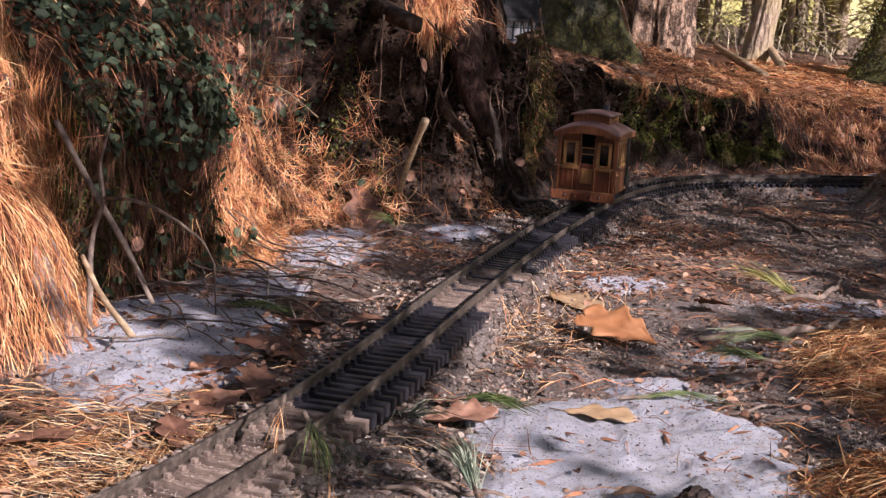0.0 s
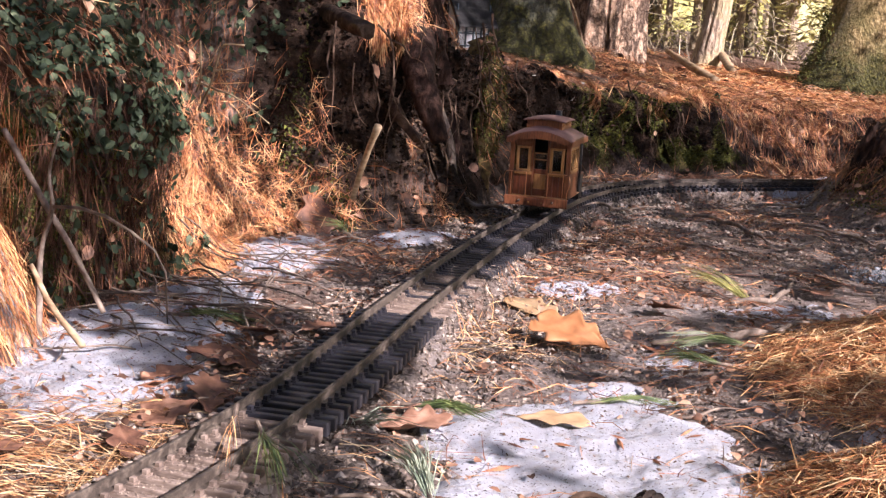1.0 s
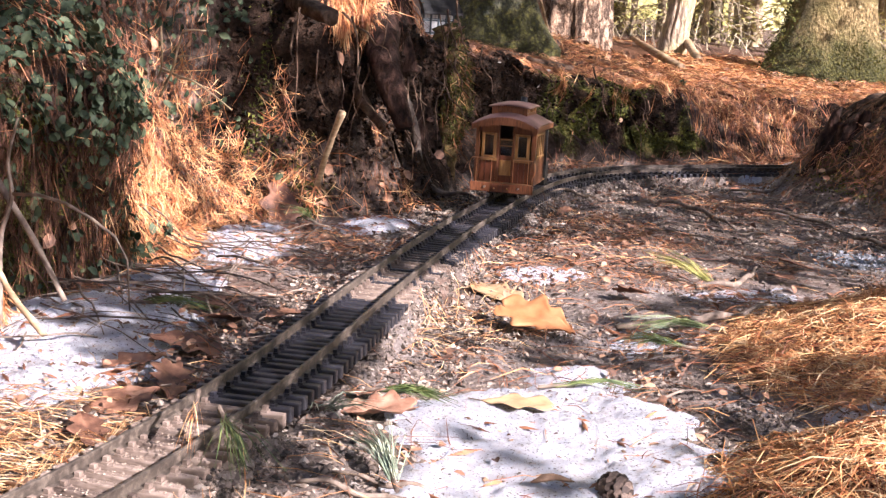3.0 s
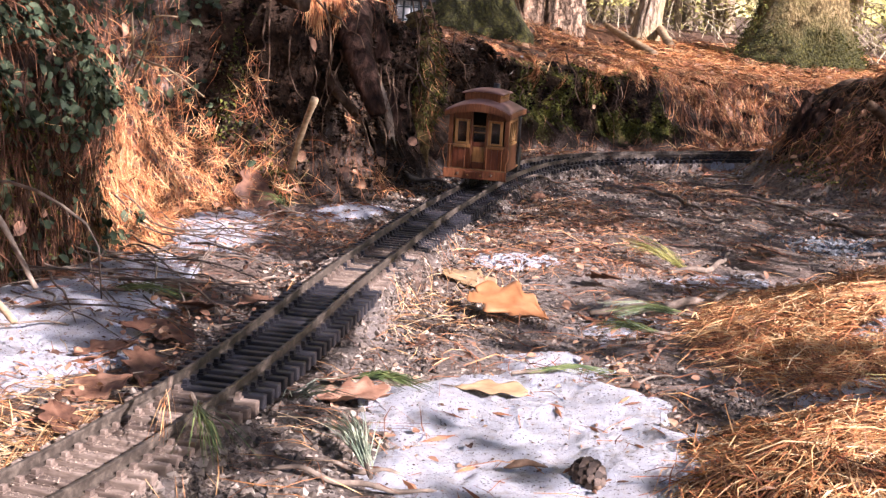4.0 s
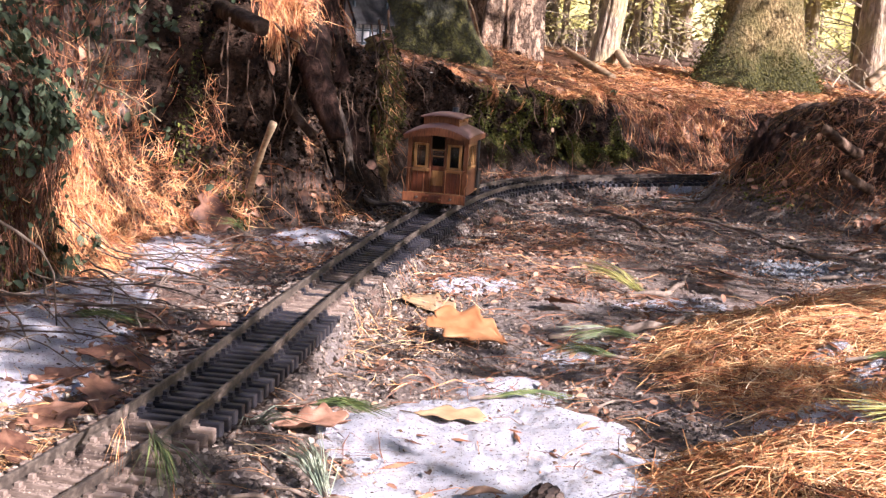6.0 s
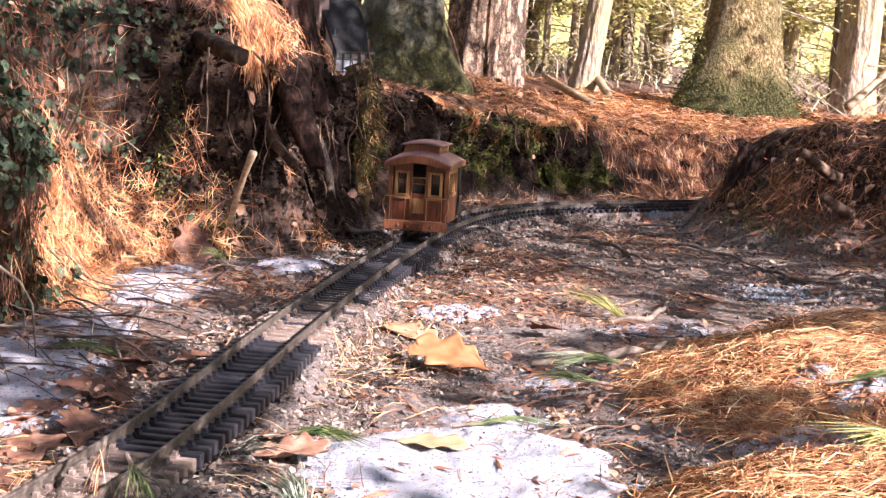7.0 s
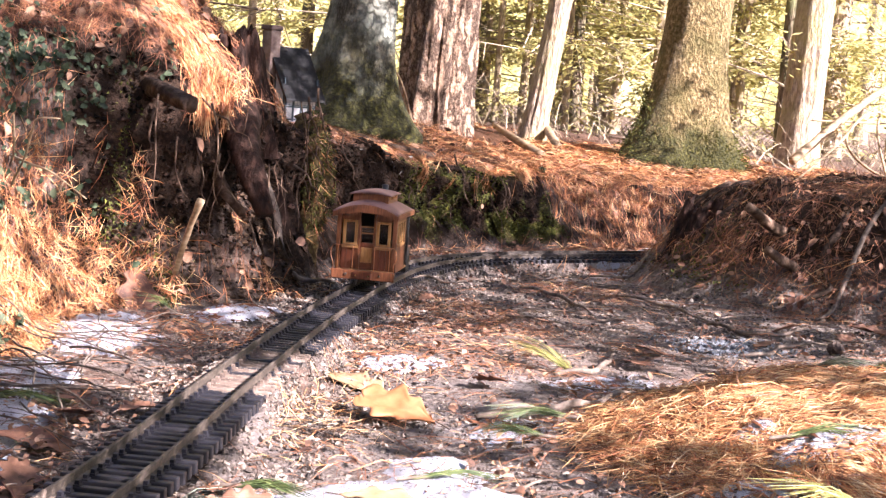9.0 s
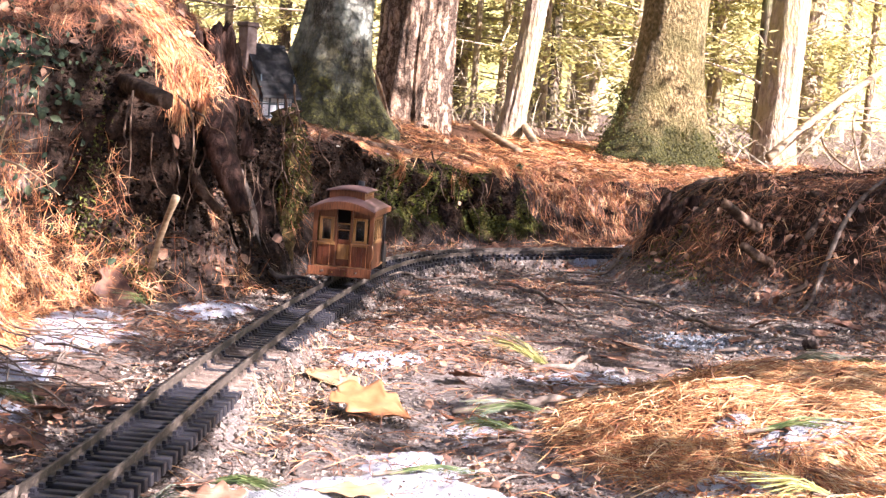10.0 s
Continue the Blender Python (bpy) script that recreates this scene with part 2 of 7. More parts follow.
ROOT = surface("root_bark", [(0.022, 0.014, 0.009), (0.09, 0.055, 0.036), (0.22, 0.15, 0.105)], 50, 0.85, 0.8, stretch=(1, 1, 1), dist=0.006, spec=0.12)
ROTTEN = surface("rotten_wood", [(0.007, 0.0045, 0.0035), (0.028, 0.015, 0.011), (0.085, 0.046, 0.033)], 60, 0.95, 1.0, stretch=(1.5, 1.5, 0.6), dist=0.008, spec=0.12)
OLD_ROOT = surface("old_root", [(0.014, 0.010, 0.007), (0.058, 0.038, 0.027), (0.15, 0.105, 0.078)], 60, 0.9, 0.9, stretch=(1, 1, 1), dist=0.006, spec=0.12)
MOSS_ROOT = surface("mossy_root", [(0.016, 0.011, 0.006), (0.075, 0.048, 0.020), (0.16, 0.115, 0.04)], 90, 0.95, 1.0, dist=0.006, spec=0.12)
TWIG = surface("twig_bark", [(0.03, 0.021, 0.016), (0.11, 0.08, 0.06), (0.26, 0.20, 0.155)], 70, 0.8, 0.4, random_by="object", spread=0.2)
PALE_WOOD = surface("bare_wood", [(0.15, 0.09, 0.05), (0.29, 0.20, 0.115), (0.44, 0.33, 0.21)], 40, 0.7, 0.3, stretch=(1, 1, 4))
MOSS = surface("moss", [(0.022, 0.025, 0.006), (0.075, 0.080, 0.013), (0.19, 0.185, 0.032)], 160, 0.95, 0.8, random_by="island", spread=0.3)
IVY = surface("ground_cover_leaf", [(0.016, 0.026, 0.013), (0.036, 0.052, 0.026), (0.095, 0.115, 0.062)], 60, 0.68, 0.2, random_by="island", spread=0.35, thin=0.12, spec=0.25)
OAK_LEAF = surface("dead_oak_leaf", [(0.08, 0.035, 0.022), (0.18, 0.085, 0.050), (0.31, 0.17, 0.11)], 60, 0.65, 0.5, random_by="object", spread=0.3, thin=0.15)
LITTER = surface("leaf_litter", [(0.06, 0.03, 0.02), (0.22, 0.11, 0.065), (0.44, 0.27, 0.17)], 45, 0.75, 0.3, random_by="island", spread=0.45, thin=0.1)
FOLIAGE = surface("conifer_foliage", [(0.26, 0.24, 0.08), (0.50, 0.45, 0.16), (0.74, 0.66, 0.32)], 8, 0.5, 0, random_by="island", spread=0.4, thin=0.55)
DARK_FOLIAGE = surface("shaded_foliage", [(0.03, 0.05, 0.02), (0.06, 0.09, 0.03)], 8, 0.6, 0, random_by="island")
DEAD_TWIGS = surface("dead_twigs", [(0.13, 0.10, 0.07), (0.34, 0.27, 0.18), (0.52, 0.44, 0.30)], 20, 0.8, 0, random_by="island", spread=0.4)

# ---- the lie of the land ----
TRACK = curve_points([(-0.46, 0.15), (-0.37, 0.45), (-0.325, 0.62), (-0.288, 0.765), (-0.262, 0.91), (-0.244, 1.06), (-0.234, 1.17), (-0.222, 1.33),
                      (-0.204, 1.53), (-0.187, 1.70), (-0.165, 1.89), (-0.139, 2.07), (-0.110, 2.26), (-0.070, 2.45), (-0.018, 2.60), (0.045, 2.71),
                      (0.130, 2.80), (0.227, 2.875), (0.425, 3.01), (0.65, 3.12), (0.95, 3.22), (1.5, 3.32)], 420)
FOOT = curve_points([(-1.3, -0.6), (-0.88, 0.4), (-0.68, 0.95), (-0.605, 1.17), (-0.58, 1.3), (-0.53, 1.42), (-0.50, 1.6), (-0.515, 1.82), (-0.485, 1.93),
                     (-0.43, 1.99), (-0.36, 2.05), (-0.30, 2.13), (-0.25, 2.28), (-0.215, 2.46), (-0.175, 2.75), (-0.06, 2.98), (0.135, 3.20), (0.30, 3.24), (0.50, 3.43),
                     (0.85, 3.60), (1.6, 3.80), (4.0, 4.4), (9.0, 6.0)], 240)


def beyond_foot(x, y):
    """Distance from the foot of the bank: positive up the bank, negative on the track's side; and how far along its foot."""
    x, y = np.asarray(x, float).ravel(), np.asarray(y, float).ravel()
    best, side, where = np.full(x.shape, 1e9), np.zeros(x.shape), np.zeros(x.shape)
    for i in range(len(FOOT) - 1):
        a, d = FOOT[i], FOOT[i + 1] - FOOT[i]
        u = np.clip(((x - a[0]) * d[0] + (y - a[1]) * d[1]) / (d @ d), 0, 1)
        gx, gy = x - a[0] - u * d[0], y - a[1] - u * d[1]
        dist = np.hypot(gx, gy)
        near = dist < best
        best, side, where = np.where(near, dist, best), np.where(near, np.sign(d[0] * gy - d[1] * gx), side), np.where(near, a[0] + u * d[0], where)
    return best * side, where


def from_track(x, y):
    x, y = np.asarray(x, float).ravel(), np.asarray(y, float).ravel()
    best = np.full(x.shape, 1e9)
    for p in TRACK[::4]:
        best = np.minimum(best, np.hypot(x - p[0], y - p[1]))
    return best


def bump_at(x, y, cx, cy, rx, ry, turn=0.0):
    c, s = math.cos(turn), math.sin(turn)
    u, v = ((x - cx) * c + (y - cy) * s) / rx, (-(x - cx) * s + (y - cy) * c) / ry
    return u * u + v * v


def height(x, y, fine=True):
    """The ground's height; also how much of bank, mound and near mound there is."""
    shape = np.shape(x)
    x, y = np.asarray(x, float).ravel(), np.asarray(y, float).ravel()
    wob = 0.02 * fbm(x, y, 0.16, 3, 5)
    d, along = beyond_foot(x + wob, y + 0.02 * fbm(x, y, 0.16, 3, 8))
    tall = np.interp(along, [-1.2, -0.6, -0.5, -0.42, -0.3, -0.2, -0.05, 0.15, 0.36, 0.7, 1.5, 4, 9], [0.40, 0.38, 0.36, 0.375, 0.31, 0.245, 0.20, 0.165, 0.142, 0.122, 0.11, 0.11, 0.1])
    wide = np.interp(along, [-0.7, -0.5, -0.43, -0.29, -0.22, -0.1, 0.15, 0.5, 1.0, 4], [0.27, 0.19, 0.13, 0.12, 0.09, 0.085, 0.115, 0.25, 0.34, 0.5])
    block = (1 - step(1.50, 1.60, y)) * (x < -0.35)  # the leafy bank stands steep
    wide = wide * (1 - block) + 0.07 * block
    t = d / wide
    talus = (1 - block) * step(-0.56, -0.49, along) * (1 - step(-0.32, -0.24, along))  # needles and earth that slid down
    rise = np.where(t < 1, (1 - talus) * (0.45 * step(0, 0.75, t) + 0.55 * step(0.15, 1.05, t)) + talus * (0.36 * np.clip(t / 0.62, 0, 1) + 0.64 * step(0.55, 1.0, t)), 1.0)
    rise = rise * (1 - block) + block * (0.50 * step(0, 1, t) + 0.50 * np.clip((t - 0.5) / 3.6, 0, 1)) * (d > 0)
    up = np.clip(d - wide, 0, None)
    more = np.interp(along, [-0.6, -0.5, -0.45, -0.28, -0.236, -0.216, 0, 0.4, 0.9, 2, 6], [0.30, 0.7, 1.25, 2.1, 2.6, 0.27, 0.25, 0.19, 0.11, 0.05, 0.02])
    crest = np.interp(along, [-0.5, -0.42, -0.236, -0.212], [0.18, 0.34, 0.36, 0.20])
    top = crest * (1 - np.exp(-up * more / crest)) * (d > 0)
    far = np.hypot(x, y)
    z = -0.022 + tall * rise + top + 0.25 * step(6, 30, far) * fbm(x, y, 9.0, 3, 3)
    # the needle-covered mound over an old stump
    m = bump_at(x + 1.5 * wob, y, 0.98, 2.84, 0.60, 0.52, 0.25)
    mound = 1 - step(0.58, 1.0, np.sqrt(m))
    z = np.maximum(z, -0.022 + 0.165 * mound + 0.065 * np.sqrt(np.clip(1 - m, 0, 1)))
    # low heaps of swept needles beside the path
    n1 = np.clip(1 - bump_at(x, y, 0.50, 1.42, 0.42, 0.30, 0.55), 0, 1)
    n2 = np.clip(1 - bump_at(x, y, 0.30, 0.93, 0.23, 0.17, 0.2), 0, 1)
    n3 = np.clip(1 - bump_at(x, y, -0.645, 1.13, 0.13, 0.16), 0, 1)
    z = z + 0.055 * step(0, 1, n1) + 0.048 * step(0, 1, n2) + 0.15 * step(0, 1, n3) * (d < 0.25)
    # the hollow beside the track
    z = z - 0.018 * np.clip(1 - bump_at(x, y, -0.05, 1.25, 0.16, 0.5), 0, 1)
    bank = step(0.0, 0.03, d)
    ft = from_track(x, y)
    flat = step(0.05, 0.12, ft)
    if fine:
        z = z + flat * (0.008 * fbm(x, y, 0.22, 3, 11) + 0.0045 * fbm(x, y, 0.045, 3, 12))
        z = z + bank * (1 - step(1.0, 1.4, t)) * 0.060 * fbm(x * 1.0 + 3 * z, y + 2 * z, 0.055, 4, 21)
        z = z + mound * 0.035 * fbm(x, y, 0.09, 4, 31) + 0.008 * (n1 + n2) * fbm(x, y, 0.06, 3, 33)
    bed = 0.015 * (1 - step(0.90, 0.97, y)) + 0.004 * step(1.36, 1.42, y) * (1 - step(1.60, 1.68, y)) - 0.019 + 0.014 * step(1.27, 1.36, y) * (1 - 0.6 * step(1.75, 1.85, y) * (1 - step(2.0, 2.1, y)))  # ballast lies higher farther on
    z = z * flat + (1 - flat) * np.minimum(np.where(ft < 0.055, bed, z), bed + 0.002 * fbm(x, y, 0.03, 2, 13))
    return [a.reshape(shape) for a in (z, d, t, along, mound, np.maximum(n1, n2), n3, ft)]


def axis(core0, core1, fine, lo, hi):
    out = list(np.arange(core0, core1, fine))
    s, v = fine, core0
    while v > lo:
        s *= 1.16
        v -= s
        out.insert(0, v)
    s, v = fine, out[-1]
    while v < hi:
        s *= 1.16
        v += s
        out.append(v)
    return np.array(out)


gx, gy = axis(-0.95, 1.35, 0.0095, -70, 70), axis(0.45, 3.9, 0.0095, -30, 110)
X, Y = np.meshgrid(gx, gy)
Z, D, T, ALONG, MOUND, HEAPS, HEAP3, FT = height(X, Y)
# steep faces lean out and in a little, as torn earth does
face = (np.clip(T, 0, 1) * np.clip(1.3 - T, 0, 1) * 4).clip(0, 1) * (D > 0)
PX = X + 0.024 * face * fbm(Y * 1.3 + Z * 2, Z * 3 + X, 0.07, 3, 41)
PY = Y + 0.024 * face * fbm(X * 1.3 + Z * 2, Z * 3 + Y, 0.07, 3, 42)
# the torn bank is hollowed out below and hangs over above
dDx, dDy = np.gradient(D, gx, axis=1), np.gradient(D, gy, axis=0)
torn_ = step(-0.53, -0.46, ALONG) * (1 - step(0.12, 0.24, ALONG)) * (D > 0) * step(1.78, 1.9, Y)
lobe = 0.75 + 0.5 * fbm(ALONG * 3.0, Y, 0.16, 2, 43)
over = torn_ * lobe * (0.050 * step(0.60, 0.92, T) * (1 - step(1.15, 2.2, T)) - 0.030 * step(0.25, 0.45, T) * (1 - step(0.50, 0.68, T)))
over = over + (1 - step(1.50, 1.58, Y)) * step(0.95, 1.15, Y) * (X < -0.36) * (D > 0) * (HEAP3 < 0.05) * 0.060 * step(0.35, 0.9, T) * (1 - step(2.0, 5.0, T))
over = over + torn_ * face * 0.030 * fbm((X * 0.44 + Y * 0.90) * 1.0, Z * 0.22, 0.045, 3, 46)
PX, PY = PX - over * np.clip(dDx, -1, 1), PY - over * np.clip(dDy, -1, 1)
rows_, cols_ = X.shape
idx = np.arange(rows_ * cols_).reshape(rows_, cols_)
quads = np.stack([idx[:-1, :-1], idx[:-1, 1:], idx[1:, 1:], idx[1:, :-1]], -1).reshape(-1, 4)

# what covers the ground: needles, moss, bare earth that also carries painted shade
n_mid = fbm(X, Y, 0.25, 4, 51)
on_bank = step(0.0, 0.05, D)
top_ = on_bank * step(0.85, 1.15, T)
needles_ = np.clip(step(0.0, 0.3, HEAPS) + step(0, 0.3, HEAP3) + 0.9 * step(0.05, 0.4, MOUND) + top_ + on_bank * step(-0.35, 0.0, n_mid) * 0.6
                   + (1 - on_bank) * step(0.1, 0.6, n_mid) * 0.45 + on_bank * step(0.3, 0.6, ALONG), 0, 1)
RAG = ALONG + 0.15 * fbm(X * 1.6 + 0.8 * Z, Y + 2 * Z, 0.16, 3, 63)
earth_shade_ = np.clip(face * step(-0.492, -0.468, ALONG) * (1 - step(0.24, 0.42, RAG)) * np.where(ALONG < -0.25, step(0.5, 0.65, T), 1), 0, 1)
# dark patches on mound and far bank, painting the shade of hollows
earth_shade_ = np.clip(earth_shade_ + step(0.05, 0.4, MOUND) * step(-0.40, -0.15, fbm(X, Y, 0.13, 3, 65)) + face * step(0.25, 0.4, ALONG) * (1 - step(1.5, 2, ALONG)) * step(-0.22, 0.02, fbm(X * 1.5, Y + Z * 2, 0.12, 3, 66)), 0, 1)
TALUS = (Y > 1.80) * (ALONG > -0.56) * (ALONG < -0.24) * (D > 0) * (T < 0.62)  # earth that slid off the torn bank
earth_shade_ = np.clip(earth_shade_ + 0.75 * TALUS * step(-0.35, 0.1, fbm(X, Y + Z, 0.06, 3, 68)) + 0.8 * (1 - step(1.50, 1.58, Y)) * (X < -0.38) * (D > 0.0) * (T < 1.2) * (HEAP3 < 0.05), 0, 1)
# darkens the gaps between ties: shade put into the ground colour
earth_shade_ = np.maximum(earth_shade_, 0.9 * (FT < 0.042) * (Y > 0.955) * (1 - step(1.34, 1.38, Y) * (1 - step(1.60, 1.66, Y))))
needles_ = needles_ * (1 - 0.85 * earth_shade_)
needles_ = needles_ * (1 - 0.6 * step(4.5, 7, np.hypot(X, Y)))
moss_ = np.clip(face * step(-0.06, 0.03, RAG) * (1 - step(0.17, 0.30, RAG)) * step(0.2, 0.45, T) * step(-0.12, 0.12, fbm(X * 2, Y * 2 + Z, 0.12, 3, 61))
                + 0.5 * face * (ALONG < -0.56) * step(0.0, 0.3, fbm(X, Y, 0.1, 3, 62)), 0, 1)

SILT = np.zeros_like(Z)
for cx, cy, rx, ry, tn_ in ((0.06, 1.40, 0.10, 0.16, -0.2), (0.18, 1.67, 0.15, 0.06, 0.4), (-0.46, 1.68, 0.07, 0.10, 0.2), (-0.10, 1.30, 0.10, 0.07, 0.0), (0.38, 2.85, 0.07, 0.16, -0.1), (0.20, 1.20, 0.10, 0.06, 0.2)):
    SILT = np.maximum(SILT, np.exp(-bump_at(X, Y, cx, cy, rx, ry, tn_) * 1.2))
SILT = np.clip(SILT * (0.75 + 0.9 * fbm(X, Y, 0.06, 4, 69)), 0, 1) * (D < 0.01)
needles_ = needles_ * (1 - 0.7 * SILT)

mG, N, L, b = material("forest_floor")
at = N.new("ShaderNodeVertexColor")
at.layer_name = "cover"
sep = N.new("ShaderNodeSeparateColor")
L.new(at.outputs["Color"], sep.inputs[0])
grain = noise_node(N, L, 140, 8, rough=0.7)
mid = noise_node(N, L, 22, 5)
grit = N.new("ShaderNodeTexVoronoi")
grit.inputs["Scale"].default_value = 190
tcg = N.new("ShaderNodeTexCoord")
L.new(tcg.outputs["Object"], grit.inputs["Vector"])
soil = ramp(N, [(0.28, 0.035, 0.026, 0.021), (0.5, 0.165, 0.125, 0.105), (0.72, 0.33, 0.27, 0.235)], grain.outputs["Fac"], L)
stones = ramp(N, [(0.0, 0.06, 0.049, 0.043), (0.55, 0.20, 0.163, 0.142), (0.86, 0.34, 0.29, 0.255), (1.0, 0.55, 0.50, 0.45)], grit.outputs["Color"], L)
midr = ramp(N, [(0.40, 0, 0, 0), (0.58, 1, 1, 1)], mid.outputs["Fac"], L)
base = blend(N, L, midr.outputs[0], soil.outputs[0], stones.outputs[0])
fibre = noise_node(N, L, 70, 6, stretch=(1.0, 4.0, 2.0), rough=0.75)
duff = ramp(N, [(0.30, 0.022, 0.010, 0.006), (0.5, 0.11, 0.045, 0.022), (0.68, 0.26, 0.12, 0.058)], fibre.outputs["Fac"], L)
mossc = ramp(N, [(0.3, 0.03, 0.032, 0.006), (0.55, 0.11, 0.11, 0.015), (0.75, 0.24, 0.22, 0.04)], grain.outputs["Fac"], L)
# near-black earth, which also colours shaded hollows and tie gaps
earth_shadec = ramp(N, [(0.32, 0.004, 0.003, 0.002), (0.5, 0.022, 0.013, 0.009), (0.72, 0.085, 0.048, 0.031)], grain.outputs["Fac"], L)
col = blend(N, L, sep.outputs[0], base, duff.outputs[0])
siltc = ramp(N, [(0.30, 0.17, 0.14, 0.123), (0.5, 0.33, 0.285, 0.265), (0.72, 0.47, 0.43, 0.415)], grain.outputs["Fac"], L)
col = blend(N, L, at.outputs["Alpha"], col, siltc.outputs[0])
col = blend(N, L, sep.outputs[2], col, earth_shadec.outputs[0])
col = blend(N, L, sep.outputs[1], col, mossc.outputs[0])
wide_ = noise_node(N, L, 1.3, 6, rough=0.65)
patch = ramp(N, [(0.42, 0, 0, 0), (0.60, 0.7, 0.7, 0.7)], wide_.outputs["Fac"], L)
col = blend(N, L, patch.outputs[0], col, blend(N, L, 0.5, col, (0.07, 0.045, 0.03)))
L.new(col, b.inputs["Base Color"])
b.inputs["Roughness"].default_value = 0.92
b.inputs["Specular IOR Level"].default_value = 0.12
bp = N.new("ShaderNodeBump")
bp.inputs["Strength"].default_value, bp.inputs["Distance"].default_value = 0.9, 0.006
addh = N.new("ShaderNodeMath")
L.new(grain.outputs["Fac"], addh.inputs[0])
L.new(fibre.outputs["Fac"], addh.inputs[1])
lumps = noise_node(N, L, 45, 4, rough=0.5)
add2 = N.new("ShaderNodeMath")
add2.operation = "MULTIPLY_ADD"
L.new(lumps.outputs["Fac"], add2.inputs[0])
add2.inputs[1].default_value = 2.2
L.new(addh.outputs[0], add2.inputs[2])
L.new(add2.outputs[0], bp.inputs["Height"])
L.new(bp.outputs[0], b.inputs["Normal"])

gm = mesh_from("ground", np.stack([PX, PY, Z], -1).reshape(-1, 3), quads, mG, smooth=True)
ca = gm.color_attributes.new("cover", "FLOAT_COLOR", "POINT")
ca.data.foreach_set("color", np.stack([needles_, moss_, earth_shade_, SILT], -1).astype(np.float32).ravel())
ground = tagged(new("ground", gm), "forest floor of gravel, soil and brown pine needles", "ground", kind="structure")


def gz(x, y):
    return float(height(np.array([x]), np.array([y]))[0][0])


def gzs(x, y):
    return height(np.asarray(x, float), np.asarray(y, float))[0]


def slope(x, y, e=0.012):
    """Upward normals of the ground."""
    zx = (gzs(x + e, y) - gzs(x - e, y)) / (2 * e)
    zy = (gzs(x, y + e) - gzs(x, y - e)) / (2 * e)
    n = np.stack([-zx, -zy, np.ones_like(zx)], -1)
    return n / np.linalg.norm(n, axis=1)[:, None]


# ---- snow ----
mS, N, L, b = material("old_snow")
sg = noise_node(N, L, 320, 8, rough=0.75)
sb = noise_node(N, L, 28, 5)
dirt = noise_node(N, L, 75, 7, rough=0.7)
sc = ramp(N, [(0.3, 0.36, 0.36, 0.40), (0.65, 0.52, 0.53, 0.59)], sb.outputs["Fac"], L)
dr = ramp(N, [(0.53, 0, 0, 0), (0.70, 1, 1, 1)], dirt.outputs["Fac"], L)
speck = noise_node(N, L, 420, 3, rough=0.5)
sk = ramp(N, [(0.60, 0, 0, 0), (0.66, 1, 1, 1)], speck.outputs["Fac"], L)
L.new(blend(N, L, sk.outputs[0], blend(N, L, dr.outputs[0], sc.outputs[0], (0.34, 0.30, 0.27)), (0.07, 0.05, 0.04)), b.inputs["Base Color"])
b.inputs["Roughness"].default_value = 0.55
b.inputs["Subsurface Weight"].default_value = 0.25
b.inputs["Subsurface Radius"].default_value = (0.01, 0.012, 0.015)
b.inputs["Subsurface Scale"].default_value = 0.5
sadd = N.new("ShaderNodeMath")
L.new(sg.outputs["Fac"], sadd.inputs[0])
L.new(sb.outputs["Fac"], sadd.inputs[1])
sbp = N.new("ShaderNodeBump")
sbp.inputs["Strength"].default_value, sbp.inputs["Distance"].default_value = 1.0, 0.007
L.new(sadd.outputs[0], sbp.inputs["Height"])
L.new(sbp.outputs[0], b.inputs["Normal"])


SNOWS = []


def snow_patch(cx, cy, rx, ry, turn, thick, seed, label, rag=1.0):
    """A lumpy sheet of old snow, ragged at its rim, lying on the ground."""
    n = 92
    u, v = np.meshgrid(np.linspace(-1.25, 1.25, n), np.linspace(-1.25, 1.25, n))
    c, s = math.cos(turn), math.sin(turn)
    x, y = cx + rx * u * c - ry * v * s, cy + rx * u * s + ry * v * c
    r = np.hypot(u, v) + 0.60 * (0.4 + 0.6 * rag) * fbm(x, y, 0.10, 4, seed) + 0.34 * rag * fbm(x, y, 0.028, 4, seed + 7)
    body = np.clip(1 - r - 3 * step(0.0, 0.025, height(x, y)[1]), -0.4, 1)
    z = gzs(x, y) + np.where(body > 0, thick * (1 - np.exp(-body * 4)) + 0.45 * thick * fbm(x, y, 0.05, 3, seed + 3) + 0.0030 * fbm(x, y, 0.011, 3, seed + 5), body * 0.05) - 0.004
    ids = np.arange(n * n).reshape(n, n)
    q = np.stack([ids[:-1, :-1], ids[:-1, 1:], ids[1:, 1:], ids[1:, :-1]], -1).reshape(-1, 4)
    keep = (body.ravel()[q] > -0.12).any(axis=1)
    q = q[keep]
    used = np.unique(q)
    remap = np.zeros(n * n, int)
    remap[used] = np.arange(len(used))
    SNOWS.append(np.stack([x, y, z], -1)[body > 0.05])
    me = mesh_from("snow_patch", np.stack([x, y, z], -1).reshape(-1, 3)[used], remap[q], mS, smooth=True)
    return tagged(new("snow_patch", me), label, "snow", "patches of old snow", "stuff")


snow_patch(-0.02, 1.05, 0.125, 0.23, 0.05, 0.018, 101, "patch of melting granular snow beside the track", 0.45)
snow_patch(-0.033, 1.70, 0.062, 0.045, 0.1, 0.014, 102, "small mound of snow behind an oak leaf")
snow_patch(-0.455, 1.19, 0.105, 0.20, 0.15, 0.016, 103, "bright snow at the foot of the bank", 0.6)
snow_patch(-0.475, 1.45, 0.075, 0.15, 0.1, 0.012, 104, "thin snow strewn with twigs beside the track")
